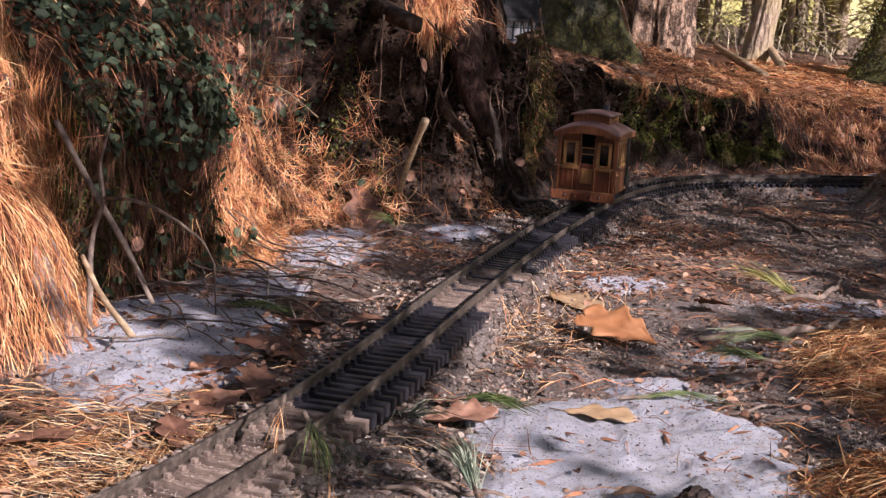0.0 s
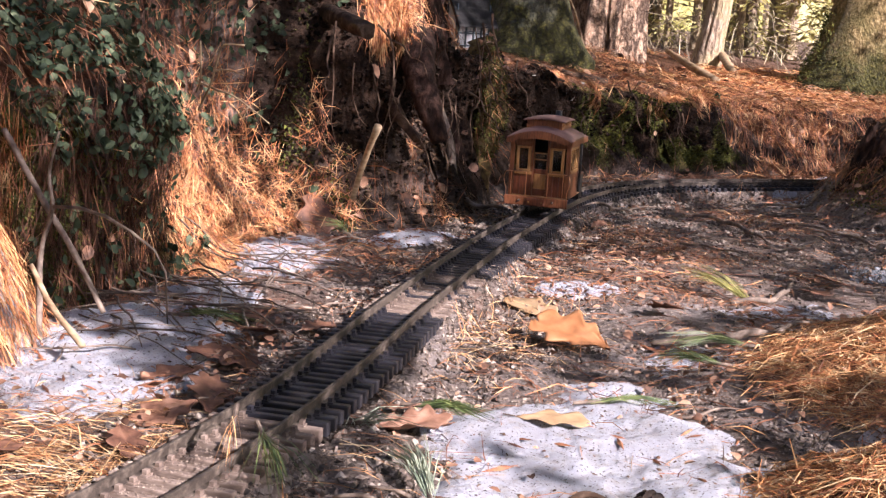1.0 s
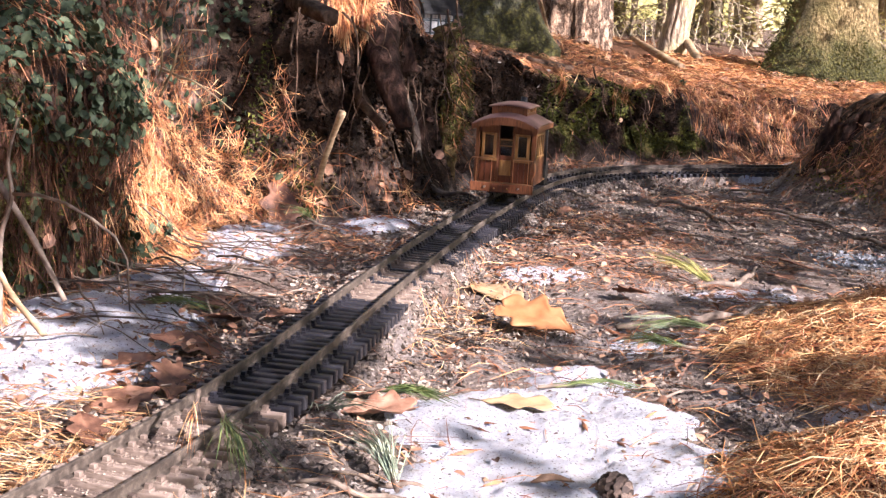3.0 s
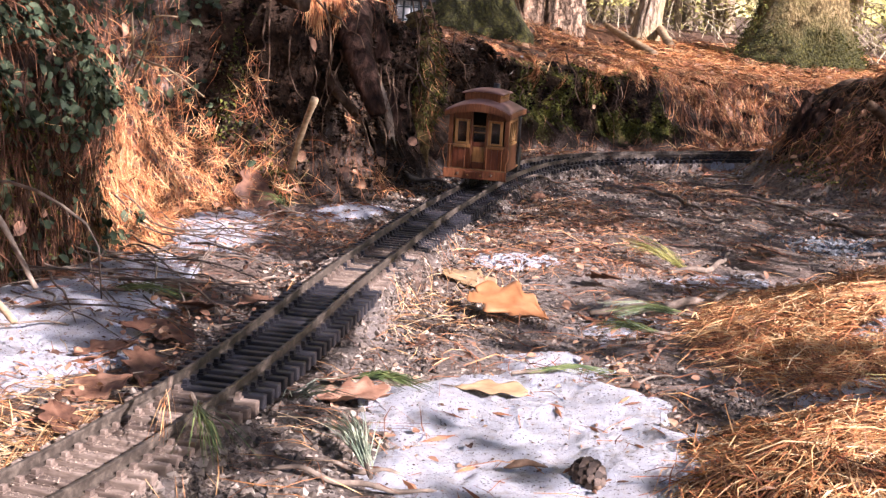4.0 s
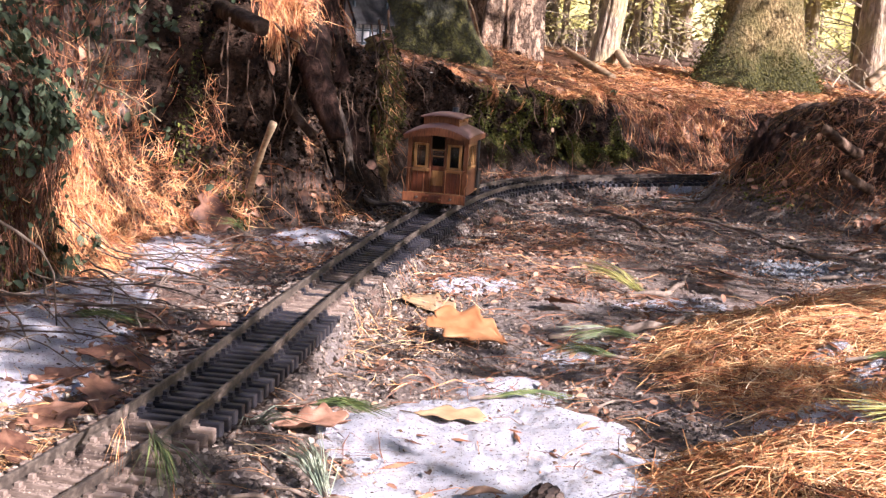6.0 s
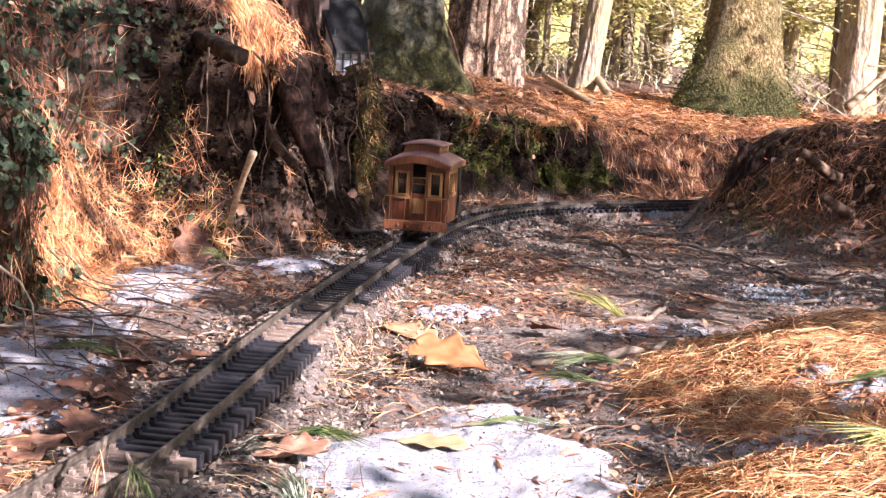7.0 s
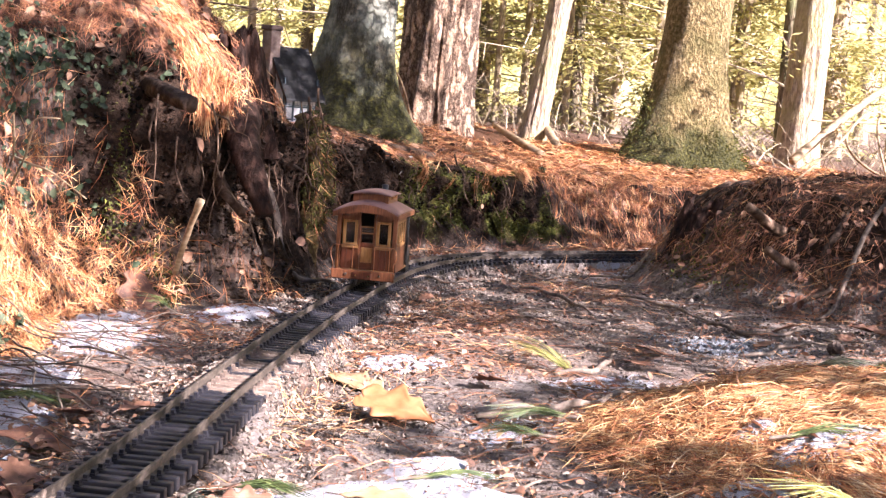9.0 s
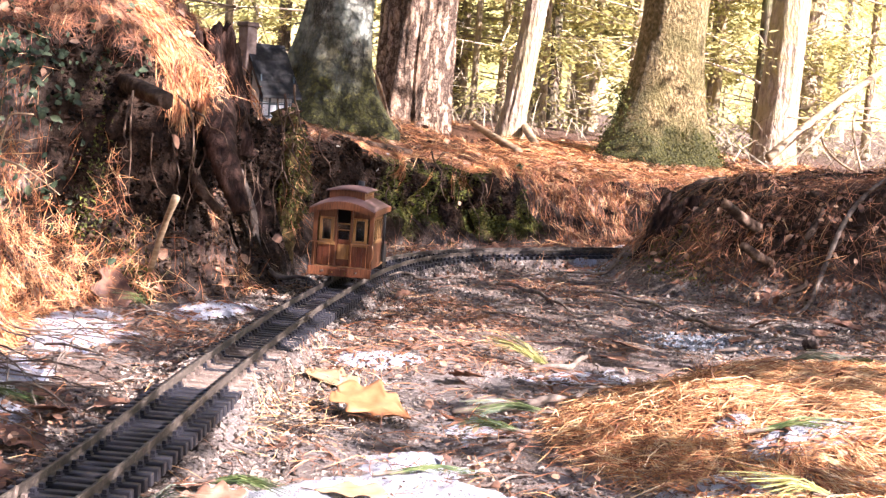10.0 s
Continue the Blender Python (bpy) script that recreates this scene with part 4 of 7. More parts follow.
def tram(m):
    """A steam tram engine in wood: rear platform, glazed saloon, open front with bunker. y runs forward, z up from the rails."""
    t = empty("tram_engine", m, "wooden steam tram engine with mauve-brown clerestory roof on the track", "model tram")
    W, Y0, Y1, ZF, ZE = 0.052, 0.014, 0.098, 0.030, 0.134

    def p(name, bm, mat, label="", parent=None, smooth=False):
        return part(name, bm, mat, parent or t, label, smooth)

    def b_(x0, x1, y0, y1, z0, z1, bevel=0.0006):
        return boxed(x0, x1, y0, y1, z0, z1, bevel=bevel)

    # running gear
    p("underframe", b_(-0.030, 0.030, 0.004, 0.150, 0.014, ZF - 0.004), BLACK)
    p("floor", b_(-W, W, 0.0, 0.146, ZF - 0.0038, ZF), OAKWOOD)
    for y in (0.034, 0.112):
        p("axle", rod(bmesh.new(), (-0.030, y, 0.012), (0.030, y, 0.012), 0.002), STEEL)
        for s in (-1, 1):
            w = p("wheel", rod(bmesh.new(), (s * 0.0205, y, 0.012), (s * 0.0255, y, 0.012), 0.012, 28), STEEL)
            p("flange", rod(bmesh.new(), (s * 0.0190, y, 0.012), (s * 0.0204, y, 0.012), 0.0135, 28), STEEL, "", w)
            p("axle_box", b_(s * 0.030 - 0.004, s * 0.030 + 0.004, y - 0.005, y + 0.005, 0.007, 0.019, 0.001), BLACK)
        for x in (-0.034, 0.034):
            p("side_frame", b_(x - 0.002, x + 0.002, y - 0.020, y + 0.020, 0.015, 0.021), BLACK)
    # rear beam with its bolts
    beam = p("buffer_beam", b_(-0.0585, 0.0585, -0.006, 0.0, 0.0135, 0.0305, 0.0012), BROWNWOOD, "reddish wooden buffer beam")
    p("coupler_plate", b_(-0.0165, 0.0165, -0.0085, -0.0062, 0.0145, 0.0275, 0.0008), REDWOOD, "", beam)
    for x in (-0.031, 0.031):
        p("bolt", rod(bmesh.new(), (x, -0.0062, 0.0225), (x, -0.0085, 0.0225), 0.0026, 12, 0.0018), STEEL, "silver bolt", beam)
    for x in (-0.012, 0.012):
        p("pin", rod(bmesh.new(), (x, -0.0087, 0.021), (x, -0.0105, 0.021), 0.0015, 10), BRASS, "brass pin", beam)
    # corner posts
    for x in (-W, W):
        for y in (Y0, Y1):
            p("corner_post", b_(x - 0.004, x + 0.004, y - 0.003, y + 0.004, ZF, ZE), BROWNWOOD)
    # rear wall: two glazed panels and a door between them
    for s in (-1, 1):
        xa, xb = sorted((s * 0.0145, s * 0.0475))
        for k in range(3):
            w3 = (xb - xa) / 3
            p("plank", b_(xa + k * w3 + 0.0002, xa + (k + 1) * w3 - 0.0002, Y0 + 0.001, Y0 + 0.004, ZF, 0.0745, 0.0005), REDWOOD)
        p("header", b_(xa, xb, Y0 + 0.001, Y0 + 0.004, 0.1195, ZE), BROWNWOOD)
        p("jamb", b_(s * 0.0145 - 0.002, s * 0.0145 + 0.002, Y0 - 0.0015, Y0 + 0.005, ZF, ZE), BROWNWOOD)
        c = (xa + xb) / 2
        fr = p("window_frame", b_(c - 0.0135, c - 0.0080, Y0 - 0.0012, Y0 + 0.0034, 0.0745, 0.1195), OAKWOOD, "pale oak window frame")
        p("stile", b_(c + 0.0080, c + 0.0135, Y0 - 0.0012, Y0 + 0.0034, 0.0745, 0.1195), OAKWOOD, "", fr)
        p("top_rail", b_(c - 0.0080, c + 0.0080, Y0 - 0.0010, Y0 + 0.0032, 0.1155, 0.1195), OAKWOOD, "", fr)
        p("bottom_rail", b_(c - 0.0080, c + 0.0080, Y0 - 0.0010, Y0 + 0.0032, 0.0745, 0.0785), OAKWOOD, "", fr)
        p("sill", b_(c - 0.0165, c + 0.0165, Y0 - 0.0028, Y0 + 0.002, 0.0685, 0.0742), OAKWOOD, "", fr)
        p("pane", b_(c - 0.0080, c + 0.0080, Y0 + 0.0010, Y0 + 0.0016, 0.0785, 0.1155, 0), GLASS, "window glass", fr)
    door = p("door", b_(-0.0125, 0.0125, Y0 + 0.004, Y0 + 0.007, ZF, 0.0425), REDWOOD, "brown door with a pale lower panel")
    p("door_panel", b_(-0.0105, 0.0105, Y0 + 0.0036, Y0 + 0.0066, 0.0426, 0.0700, 0.0004), OAKWOOD, "pale lower door panel", door)
    p("lock_rail", b_(-0.0125, 0.0125, Y0 + 0.004, Y0 + 0.007, 0.0701, 0.0790), REDWOOD, "", door)
    for x in (-0.0117, 0.0117):
        p("door_stile", b_(x - 0.0010, x + 0.0010, Y0 + 0.0042, Y0 + 0.0068, 0.0427, 0.1080, 0.0002), BROWNWOOD, "", door)
    for z in (0.0965, 0.1080):
        p("glazing_bar", b_(-0.0125, 0.0125, Y0 + 0.0042, Y0 + 0.0066, z - 0.0010, z + 0.0010, 0.0002), OAKWOOD, "", door)
    p("pane", b_(-0.0107, 0.0107, Y0 + 0.0050, Y0 + 0.0056, 0.0790, 0.1070, 0), GLASS, "", door)
    # saloon sides
    for s in (-1, 1):
        xo = s * (W + 0.002)

        def slab(name, y0, y1, z0, z1, mat, label="", parent=None, d=0.0018, out=0.0):
            return p(name, b_(min(xo - d, xo + d) + s * out, max(xo - d, xo + d) + s * out, y0, y1, z0, z1, 0.0004), mat, label, parent)

        slab("side_panel", Y0 + 0.0045, Y1 - 0.0035, ZF - 0.002, 0.0745, BROWNWOOD, "plain reddish-brown side panel")
        slab("waist_rail", Y0 + 0.0045, Y1 - 0.0035, 0.0747, 0.0800, OAKWOOD, "pale waist rail", None, 0.0020, 0.0010)
        slab("letterboard", Y0 + 0.0045, Y1 - 0.0035, 0.1215, ZE, BROWNWOOD)
        slab("side_top_rail", Y0 + 0.0045, Y1 - 0.0035, 0.1175, 0.1213, OAKWOOD)
        n = 5
        ys = np.linspace(Y0 + 0.0075, Y1 - 0.0065, n)
        for y in ys:
            slab("mullion", y - 0.0024, y + 0.0024, 0.0802, 0.1173, OAKWOOD, "pale window mullion")
        for k in range(n - 1):
            p("side_pane", b_(xo - 0.0003, xo + 0.0003, ys[k] + 0.0025, ys[k + 1] - 0.0025, 0.0803, 0.1172, 0), GLASS)
    # front bulkhead, open footplate, boiler and bunker
    # black here paints the shade inside the saloon
    p("bulkhead", b_(-W + 0.004, W - 0.004, Y1 - 0.002, Y1 + 0.002, ZF, ZE), BLACK)
    p("boiler", rod(bmesh.new(), (0.008, 0.116, ZF), (0.008, 0.116, 0.108), 0.017, 28), BLACK, "upright black boiler", None, True)
    p("stovepipe", rod(bmesh.new(), (0.008, 0.116, 0.108), (0.008, 0.116, 0.182), 0.006, 18), BLACK, "", None, True)
    p("steam_gauge", rod(bmesh.new(), (0.030, 0.1035, 0.094), (0.030, 0.1055, 0.094), 0.006, 20), BRASS)
    p("water_gauge", rod(bmesh.new(), (0.046, 0.106, 0.078), (0.046, 0.106, 0.101), 0.0028, 12), STEEL, "bright metal cylinder")
    for x in (-W, W):
        p("roof_post", b_(x - 0.002, x + 0.002, 0.140, 0.144, ZF, ZE), BLACK)
    p("bunker", b_(-W, W, 0.146, 0.178, 0.016, 0.062, 0.001), BLACK, "low black bunker at the front end")
    p("bunker_rim", b_(-W - 0.001, W + 0.001, 0.145, 0.179, 0.0622, 0.0650, 0.0008), REDWOOD)
    p("pilot", b_(-0.046, 0.046, 0.1785, 0.190, 0.010, 0.030, 0.003), BLACK)
    # roof: arched across, turned down at both ends
    def arched(w, y0, y1, z, rise, thick, droop, nx=20, ny=18):
        bm = bmesh.new()
        grid = [[], []]
        for layer, dz in ((0, 0.0), (1, -thick)):
            for i in range(nx + 1):
                u = -1 + 2 * i / nx
                row = []
                for j in range(ny + 1):
                    v = -1 + 2 * j / ny
                    end = droop * abs(v) ** 5
                    row.append(bm.verts.new((u * w, y0 + (y1 - y0) * j / ny, z + rise * (1 - u * u) * (1 - 0.35 * abs(v) ** 4) - end + dz)))
                grid[layer].append(row)
        for i in range(nx):
            for j in range(ny):
                bm.faces.new([grid[0][i][j], grid[0][i + 1][j], grid[0][i + 1][j + 1], grid[0][i][j + 1]])
                bm.faces.new([grid[1][i][j], grid[1][i][j + 1], grid[1][i + 1][j + 1], grid[1][i + 1][j]])
        for i in range(nx):
            for j in (0, ny):
                bm.faces.new([grid[0][i][j], grid[0][i + 1][j], grid[1][i + 1][j], grid[1][i][j]])
        for j in range(ny):
            for i in (0, nx):
                bm.faces.new([grid[0][i][j], grid[0][i][j + 1], grid[1][i][j + 1], grid[1][i][j]])
        return bm

    p("roof", arched(0.061, -0.008, 0.152, 0.1385, 0.020, 0.0025, 0.004), ROOFPAINT, "dull mauve-brown arched roof", None, True)
    p("rear_fascia", arched(0.0605, -0.0095, -0.0065, 0.1335, 0.017, 0.0085, 0.0), BROWNWOOD, "curved reddish wooden fascia")
    p("front_fascia", arched(0.0605, 0.1505, 0.1535, 0.1335, 0.017, 0.0085, 0.0), BROWNWOOD)
    for s in (-1, 1):
        p("eave", b_(min(s * 0.0575, s * 0.0615), max(s * 0.0575, s * 0.0615), -0.0064, 0.1504, 0.1265, 0.1362), BROWNWOOD)
    cl = p("clerestory", b_(-0.033, 0.033, 0.028, 0.0300, 0.148, 0.1680), BROWNWOOD, "raised clerestory with small openings")
    p("end_wall", b_(-0.033, 0.033, 0.114, 0.1160, 0.148, 0.1680), BROWNWOOD, "", cl)
    for s in (-1, 1):
        xa, xb = sorted((s * 0.0312, s * 0.0330))
        p("base_rail", b_(xa, xb, 0.0302, 0.1138, 0.150, 0.1580, 0.0003), BROWNWOOD, "", cl)
        p("head_rail", b_(xa, xb, 0.0302, 0.1138, 0.1655, 0.1680, 0.0003), BROWNWOOD, "", cl)
        for y in np.linspace(0.0325, 0.1115, 7):
            p("baluster", b_(xa, xb, y - 0.0022, y + 0.0022, 0.1581, 0.1654, 0.0003), OAKWOOD, "", cl)
    p("clerestory_roof", arched(0.0385, 0.022, 0.122, 0.1685, 0.0065, 0.0022, 0.001), ROOFPAINT, "", cl, True)
    # copper handrails on the rear platform
    for s in (-1, 1):
        edge = [(s * 0.0565, -0.003, 0.0305), (s * 0.0565, -0.004, 0.043), (s * 0.0600, -0.004, 0.052), (s * 0.0600, -0.004, 0.068), (s * 0.0570, -0.004, 0.0735),
                (s * 0.046, -0.004, 0.0745), (s * 0.020, -0.004, 0.0745)]
        rail = p("handrail", mesh_from("handrail", *tube_arrays(curve_points(edge, 26), [0.0008], 8), None, True), COPPER, "bent copper handrail")
        for x in (0.048, 0.020):
            p("upright", rod(bmesh.new(), (s * x, -0.004, 0.0305), (s * x, -0.004, 0.0743), 0.0007, 8), COPPER, "", rail)
    return t


i0 = int(np.argmin(np.hypot(TRACK[:, 0] + 0.129, TRACK[:, 1] - 2.14)))
pa, _ = track_at(arc[i0])
pb, _ = track_at(arc[i0] + 0.08)
dv = (pb - pa) / np.linalg.norm(pb - pa)
org = pa
tram(pose(org[0], org[1], 0.0122, 0, 0, math.degrees(math.atan2(dv[1], dv[0])) - 90) @ Matrix.Scale(0.87, 4))

# ---- the model cottage on the bank ----
SLATE = surface("dark_roof_slate", [(0.016, 0.016, 0.018), (0.034, 0.033, 0.034), (0.065, 0.062, 0.06)], 50, 0.85, 0.4, spec=0.15)
WHITE = surface("white_render", [(0.36, 0.36, 0.36), (0.52, 0.52, 0.52)], 40, 0.8, 0.2)
TIMBER = surface("blue_black_timber", [(0.03, 0.045, 0.055), (0.07, 0.09, 0.10)], 50, 0.7, 0.2)
STONE = surface("brown_stone", [(0.07, 0.045, 0.035), (0.15, 0.10, 0.08), (0.24, 0.18, 0.15)], 60, 0.9, 0.6, random_by="object", spread=0.3)


def cottage(m):
    """A gabled cottage; its ridge runs along x, its windowed wall looks towards -y."""
    c = empty("model_cottage", m, "small white half-timbered model cottage with a dark gabled roof", "model house")
    LX, WY, HE, HR = 0.046, 0.046, 0.070, 0.150
    bm = bmesh.new()
    ends = []
    for x in (-LX, LX):
        ends.append([bm.verts.new(v) for v in ((x, -WY, -0.06), (x, WY, -0.06), (x, WY, HE), (x, 0, HR - 0.012), (x, -WY, HE))])
    bm.faces.new(ends[0])
    bm.faces.new(ends[1][::-1])
    for i in range(5):
        bm.faces.new((ends[0][i], ends[0][(i + 1) % 5], ends[1][(i + 1) % 5], ends[1][i]))
    part("wall", bm, WHITE, c)
    for x in (-0.044, -0.022, 0.0, 0.022, 0.044):
        part("timber_post", boxed(x - 0.0018, x + 0.0018, -WY - 0.0022, -WY + 0.0004, 0.0, HE - 0.002), TIMBER, c)
    for y in (-0.044, -0.015, 0.015, 0.044):
        for sx in (-1, 1):
            xa, xb = sorted((sx * (LX - 0.0004), sx * (LX + 0.0022)))
            part("timber_post", boxed(xa, xb, y - 0.0018, y + 0.0018, 0.0, HE + 0.02), TIMBER, c)
    for z in (0.004, 0.030):
        part("timber_rail", boxed(-LX, LX, -WY - 0.0019, -WY + 0.0003, z - 0.0016, z + 0.0016), TIMBER, c)
    for x in (-0.033, -0.011, 0.011, 0.033):
        w = part("window", boxed(x - 0.0085, x + 0.0085, -WY - 0.0012, -WY + 0.0002, 0.033, 0.064), TIMBER, c, "small dark-framed lattice window")
        for zz in (0.0385, 0.0485, 0.0585):
            for xx in (-0.0042, 0.0042):
                part("pane", boxed(x + xx - 0.0034, x + xx + 0.0034, -WY - 0.0022, -WY - 0.0010, zz - 0.0041, zz + 0.0041), WHITE, w)
    ex, ey, th = LX + 0.010, WY + 0.016, 0.004
    drop = (HR - HE) / WY
    for sy in (-1, 1):
        bm = bmesh.new()
        lo = [(-ex, sy * ey, HR - drop * ey), (ex, sy * ey, HR - drop * ey), (ex, 0, HR), (-ex, 0, HR)]
        v0 = [bm.verts.new(v) for v in lo]
        v1 = [bm.verts.new((v[0], v[1], v[2] + th)) for v in lo]
        bm.faces.new(v0)
        bm.faces.new(v1[::-1])
        for i in range(4):
            bm.faces.new((v0[i], v0[(i + 1) % 4], v1[(i + 1) % 4], v1[i]))
        roof = part("roof", bm, SLATE, c, "dark grey shingled roof slope")
        for k in range(9):  # courses of shingles
            u0, u1 = k / 9, (k + 1) / 9
            cm = bmesh.new()
            q = [(-ex, sy * ey * (1 - u0), 0.0030), (ex, sy * ey * (1 - u0), 0.0030), (ex, sy * ey * (1 - u1), 0.0008), (-ex, sy * ey * (1 - u1), 0.0008)]
            cm.faces.new([cm.verts.new((x, y, HR + th - drop * abs(y) + dz)) for x, y, dz in q])
            bmesh.ops.solidify(cm, geom=cm.faces[:], thickness=0.0006)
            part("shingle_course", cm, SLATE, roof)
        for sx in (-1, 1):
            bb = bmesh.new()
            x0 = sx * (ex + 0.001)
            q = [(x0, sy * ey, HR - drop * ey - 0.006), (x0, 0, HR - 0.006), (x0, 0, HR + th), (x0, sy * ey, HR - drop * ey + th)]
            bb.faces.new([bb.verts.new(v) for v in q])
            bmesh.ops.solidify(bb, geom=bb.faces[:], thickness=0.002)
            part("bargeboard", bb, STONE, c, "pale weathered bargeboard")
    ch = part("chimney", boxed(-0.064, -0.036, -0.014, 0.014, 0.06, 0.186, bevel=0.002), STONE, c, "brown stone chimney")
    part("chimney_cap", boxed(-0.067, -0.033, -0.017, 0.017, 0.1862, 0.196, bevel=0.002), STONE, ch)
    return c


cottage(pose(-0.362, 2.915, 0.250, 0, 0, 50))

# ---- roots, stumps and fallen wood ----
def branch(name, points, radii, mat, label, category, sides=9, rough=0.12, n=18, seed=1, group="", twigs=()):
    me = mesh_from(name, *tube_arrays(curve_points(points, n), radii, sides, rough, seed), mat, True)
    ob = tagged(new(name, me), label, category, group)
    for i, (pts, rr) in enumerate(twigs):
        part("side_twig", mesh_from("side_twig", *tube_arrays(curve_points(pts, 8), rr, 6, rough, seed + i), mat, True), None, ob)
    return ob


branch("root", [(-0.50, 2.16, 0.300), (-0.455, 2.06, 0.303), (-0.420, 2.00, 0.295), (-0.377, 1.95, 0.282)], [0.013, 0.0145, 0.0135, 0.012], OLD_ROOT, "broken root end jutting out of the bank", "root", 14, 0.10, 30, 3)
branch("root", [(-0.375, 2.36, 0.29), (-0.350, 2.24, 0.262), (-0.326, 2.14, 0.218), (-0.305, 2.105, 0.172), (-0.287, 2.085, 0.138), (-0.280, 2.08, 0.120)], [0.022, 0.028, 0.028, 0.025, 0.021, 0.013], ROTTEN, "thick blunt root hanging out of the torn bank", "root", 16, 0.13, 36, 4)
branch("root", [(-0.42, 2.24, 0.27), (-0.385, 2.18, 0.200), (-0.359, 2.14, 0.154), (-0.318, 2.10, 0.118)], [0.014, 0.012, 0.010, 0.007], ROOT, "dark root along the torn bank", "root", 12, 0.13, 24, 5)
column = branch("root", [(-0.275, 2.53, 0.262), (-0.252, 2.47, 0.225), (-0.247, 2.46, 0.139), (-0.252, 2.45, 0.068), (-0.245, 2.43, -0.02)], [0.018, 0.025, 0.026, 0.018, 0.011], MOSS_ROOT, "mossy root column hanging over the bank", "root", 16, 0.30, 34, 6)
cv = np.array([v.co for v in column.data.vertices])
cv = cv[(cv[:, 2] > 0.06) & (cv[:, 0] > -0.262)]
RC = np.random.default_rng(8)


def fringe(points, n, length, down, mat, name, label, wide):
    """Tufts or dead needles that stick out of a root and droop."""
    q = points[RC.integers(0, len(points), n)] + RC.normal(0, 0.003, (n, 3))
    out = RC.normal(0, 1, (n, 3)) + np.array([[0.6, -1.0, -down]])
    out /= np.linalg.norm(out, axis=1)[:, None]
    sd = np.cross(out, RC.normal(0, 1, (n, 3)))
    sd /= np.linalg.norm(sd, axis=1)[:, None]
    l = RC.uniform(*length, n)[:, None]
    h = Heap()
    h.many(np.stack([q - sd * wide, q + sd * wide, q + out * l], 1), [(0, 1, 2)])
    tagged(part(name, h.mesh(name, mat), None, column, label), kind="stuff")


fringe(cv, 3200, (0.004, 0.012), 0.6, MOSS, "moss", "green-brown moss on the root", 0.0012)
fringe(cv, 260, (0.02, 0.055), 1.2, NEEDLE, "caught_needles", "dead needles caught on the root", 0.0006)
fringe(cv[cv[:, 2] > 0.2], 70, (0.012, 0.02), 0.0, LITTER, "caught_leaves", "pinkish dead leaf bits on the root's top", 0.006)
R5 = np.random.default_rng(12)
for i in range(26):
    a_ = R5.uniform(0, 1)
    x, y = -0.43 + 0.22 * a_ + R5.normal(0, 0.015), 1.99 + 0.42 * a_ + R5.normal(0, 0.03)
    z = R5.uniform(0.16, 0.32)
    s = np.linspace(0, 1, 7)[:, None]
    pts = np.array([[x, y, z]]) + s * np.array([[R5.normal(0.035, 0.03), R5.normal(-0.05, 0.02), -R5.uniform(0.06, 0.16)]]) + np.cumsum(R5.normal(0, 0.006, (7, 3)), 0)
    branch("rootlet", pts, [R5.uniform(0.0009, 0.0024), 0.0005], ROOT, "thin root hanging out of dark earth", "root", 6, 0.1, 12, i, "rootlets in the torn bank")


for i in range(14):
    a_ = R5.uniform(0, 1)
    x, y = -0.20 + 0.34 * a_ + R5.normal(0, 0.01), 2.72 + 0.50 * a_ ** 0.7 + R5.normal(0, 0.02)
    s = np.linspace(0, 1, 7)[:, None]
    pts = np.array([[x, y, R5.uniform(0.10, 0.20)]]) + s * np.array([[R5.normal(0.02, 0.04), R5.normal(-0.04, 0.02), -R5.uniform(0.04, 0.12)]]) + np.cumsum(R5.normal(0, 0.006, (7, 3)), 0)
    branch("rootlet", pts, [R5.uniform(0.0009, 0.0024), 0.0005], ROOT, "thin root hanging out of the mossy bank", "root", 6, 0.1, 12, 60 + i, "rootlets in the torn bank")


def old_stump(m, r, tall, seed, label):
    """A rotten stump: fluted sides and a jagged, hollow top."""
    R = np.random.default_rng(seed)
    sides, n = 48, 26
    ang = np.linspace(0, 2 * np.pi, sides, endpoint=False)
    jag = 1 + 0.09 * np.sin(ang * 3 + 1) + 0.13 * (R.random(sides) - 0.5)
    v = []
    for i in range(n):
        k = i / (n - 1)
        rad = r * (1.5 - 0.75 * k ** 0.6) * (1 + 0.13 * np.sin(ang * 7 + 2 * k) + 0.11 * np.sin(ang * 11 - 3 * k) + 0.10 * (R.random(sides) - 0.5))
        v += list(np.stack([rad * np.cos(ang), rad * np.sin(ang), tall * k * jag], -1))
    for i in range(5):
        k = 1 - i / 5
        v += list(np.stack([r * 0.62 * k * np.cos(ang), r * 0.62 * k * np.sin(ang), tall * (0.90 - 0.10 * i) * (1 + 0.06 * (R.random(sides) - 0.5))], -1))
    n += 5
    f = [(i * sides + j, i * sides + (j + 1) % sides, (i + 1) * sides + (j + 1) % sides, (i + 1) * sides + j) for i in range(n - 1) for j in range(sides)]
    f.append(tuple((n - 1) * sides + j for j in range(sides)))
    ob = tagged(new("rotten_stump", mesh_from("rotten_stump", np.array(v), f, ROTTEN, True)), label, "stump")
    ob.matrix_world = m
    return ob


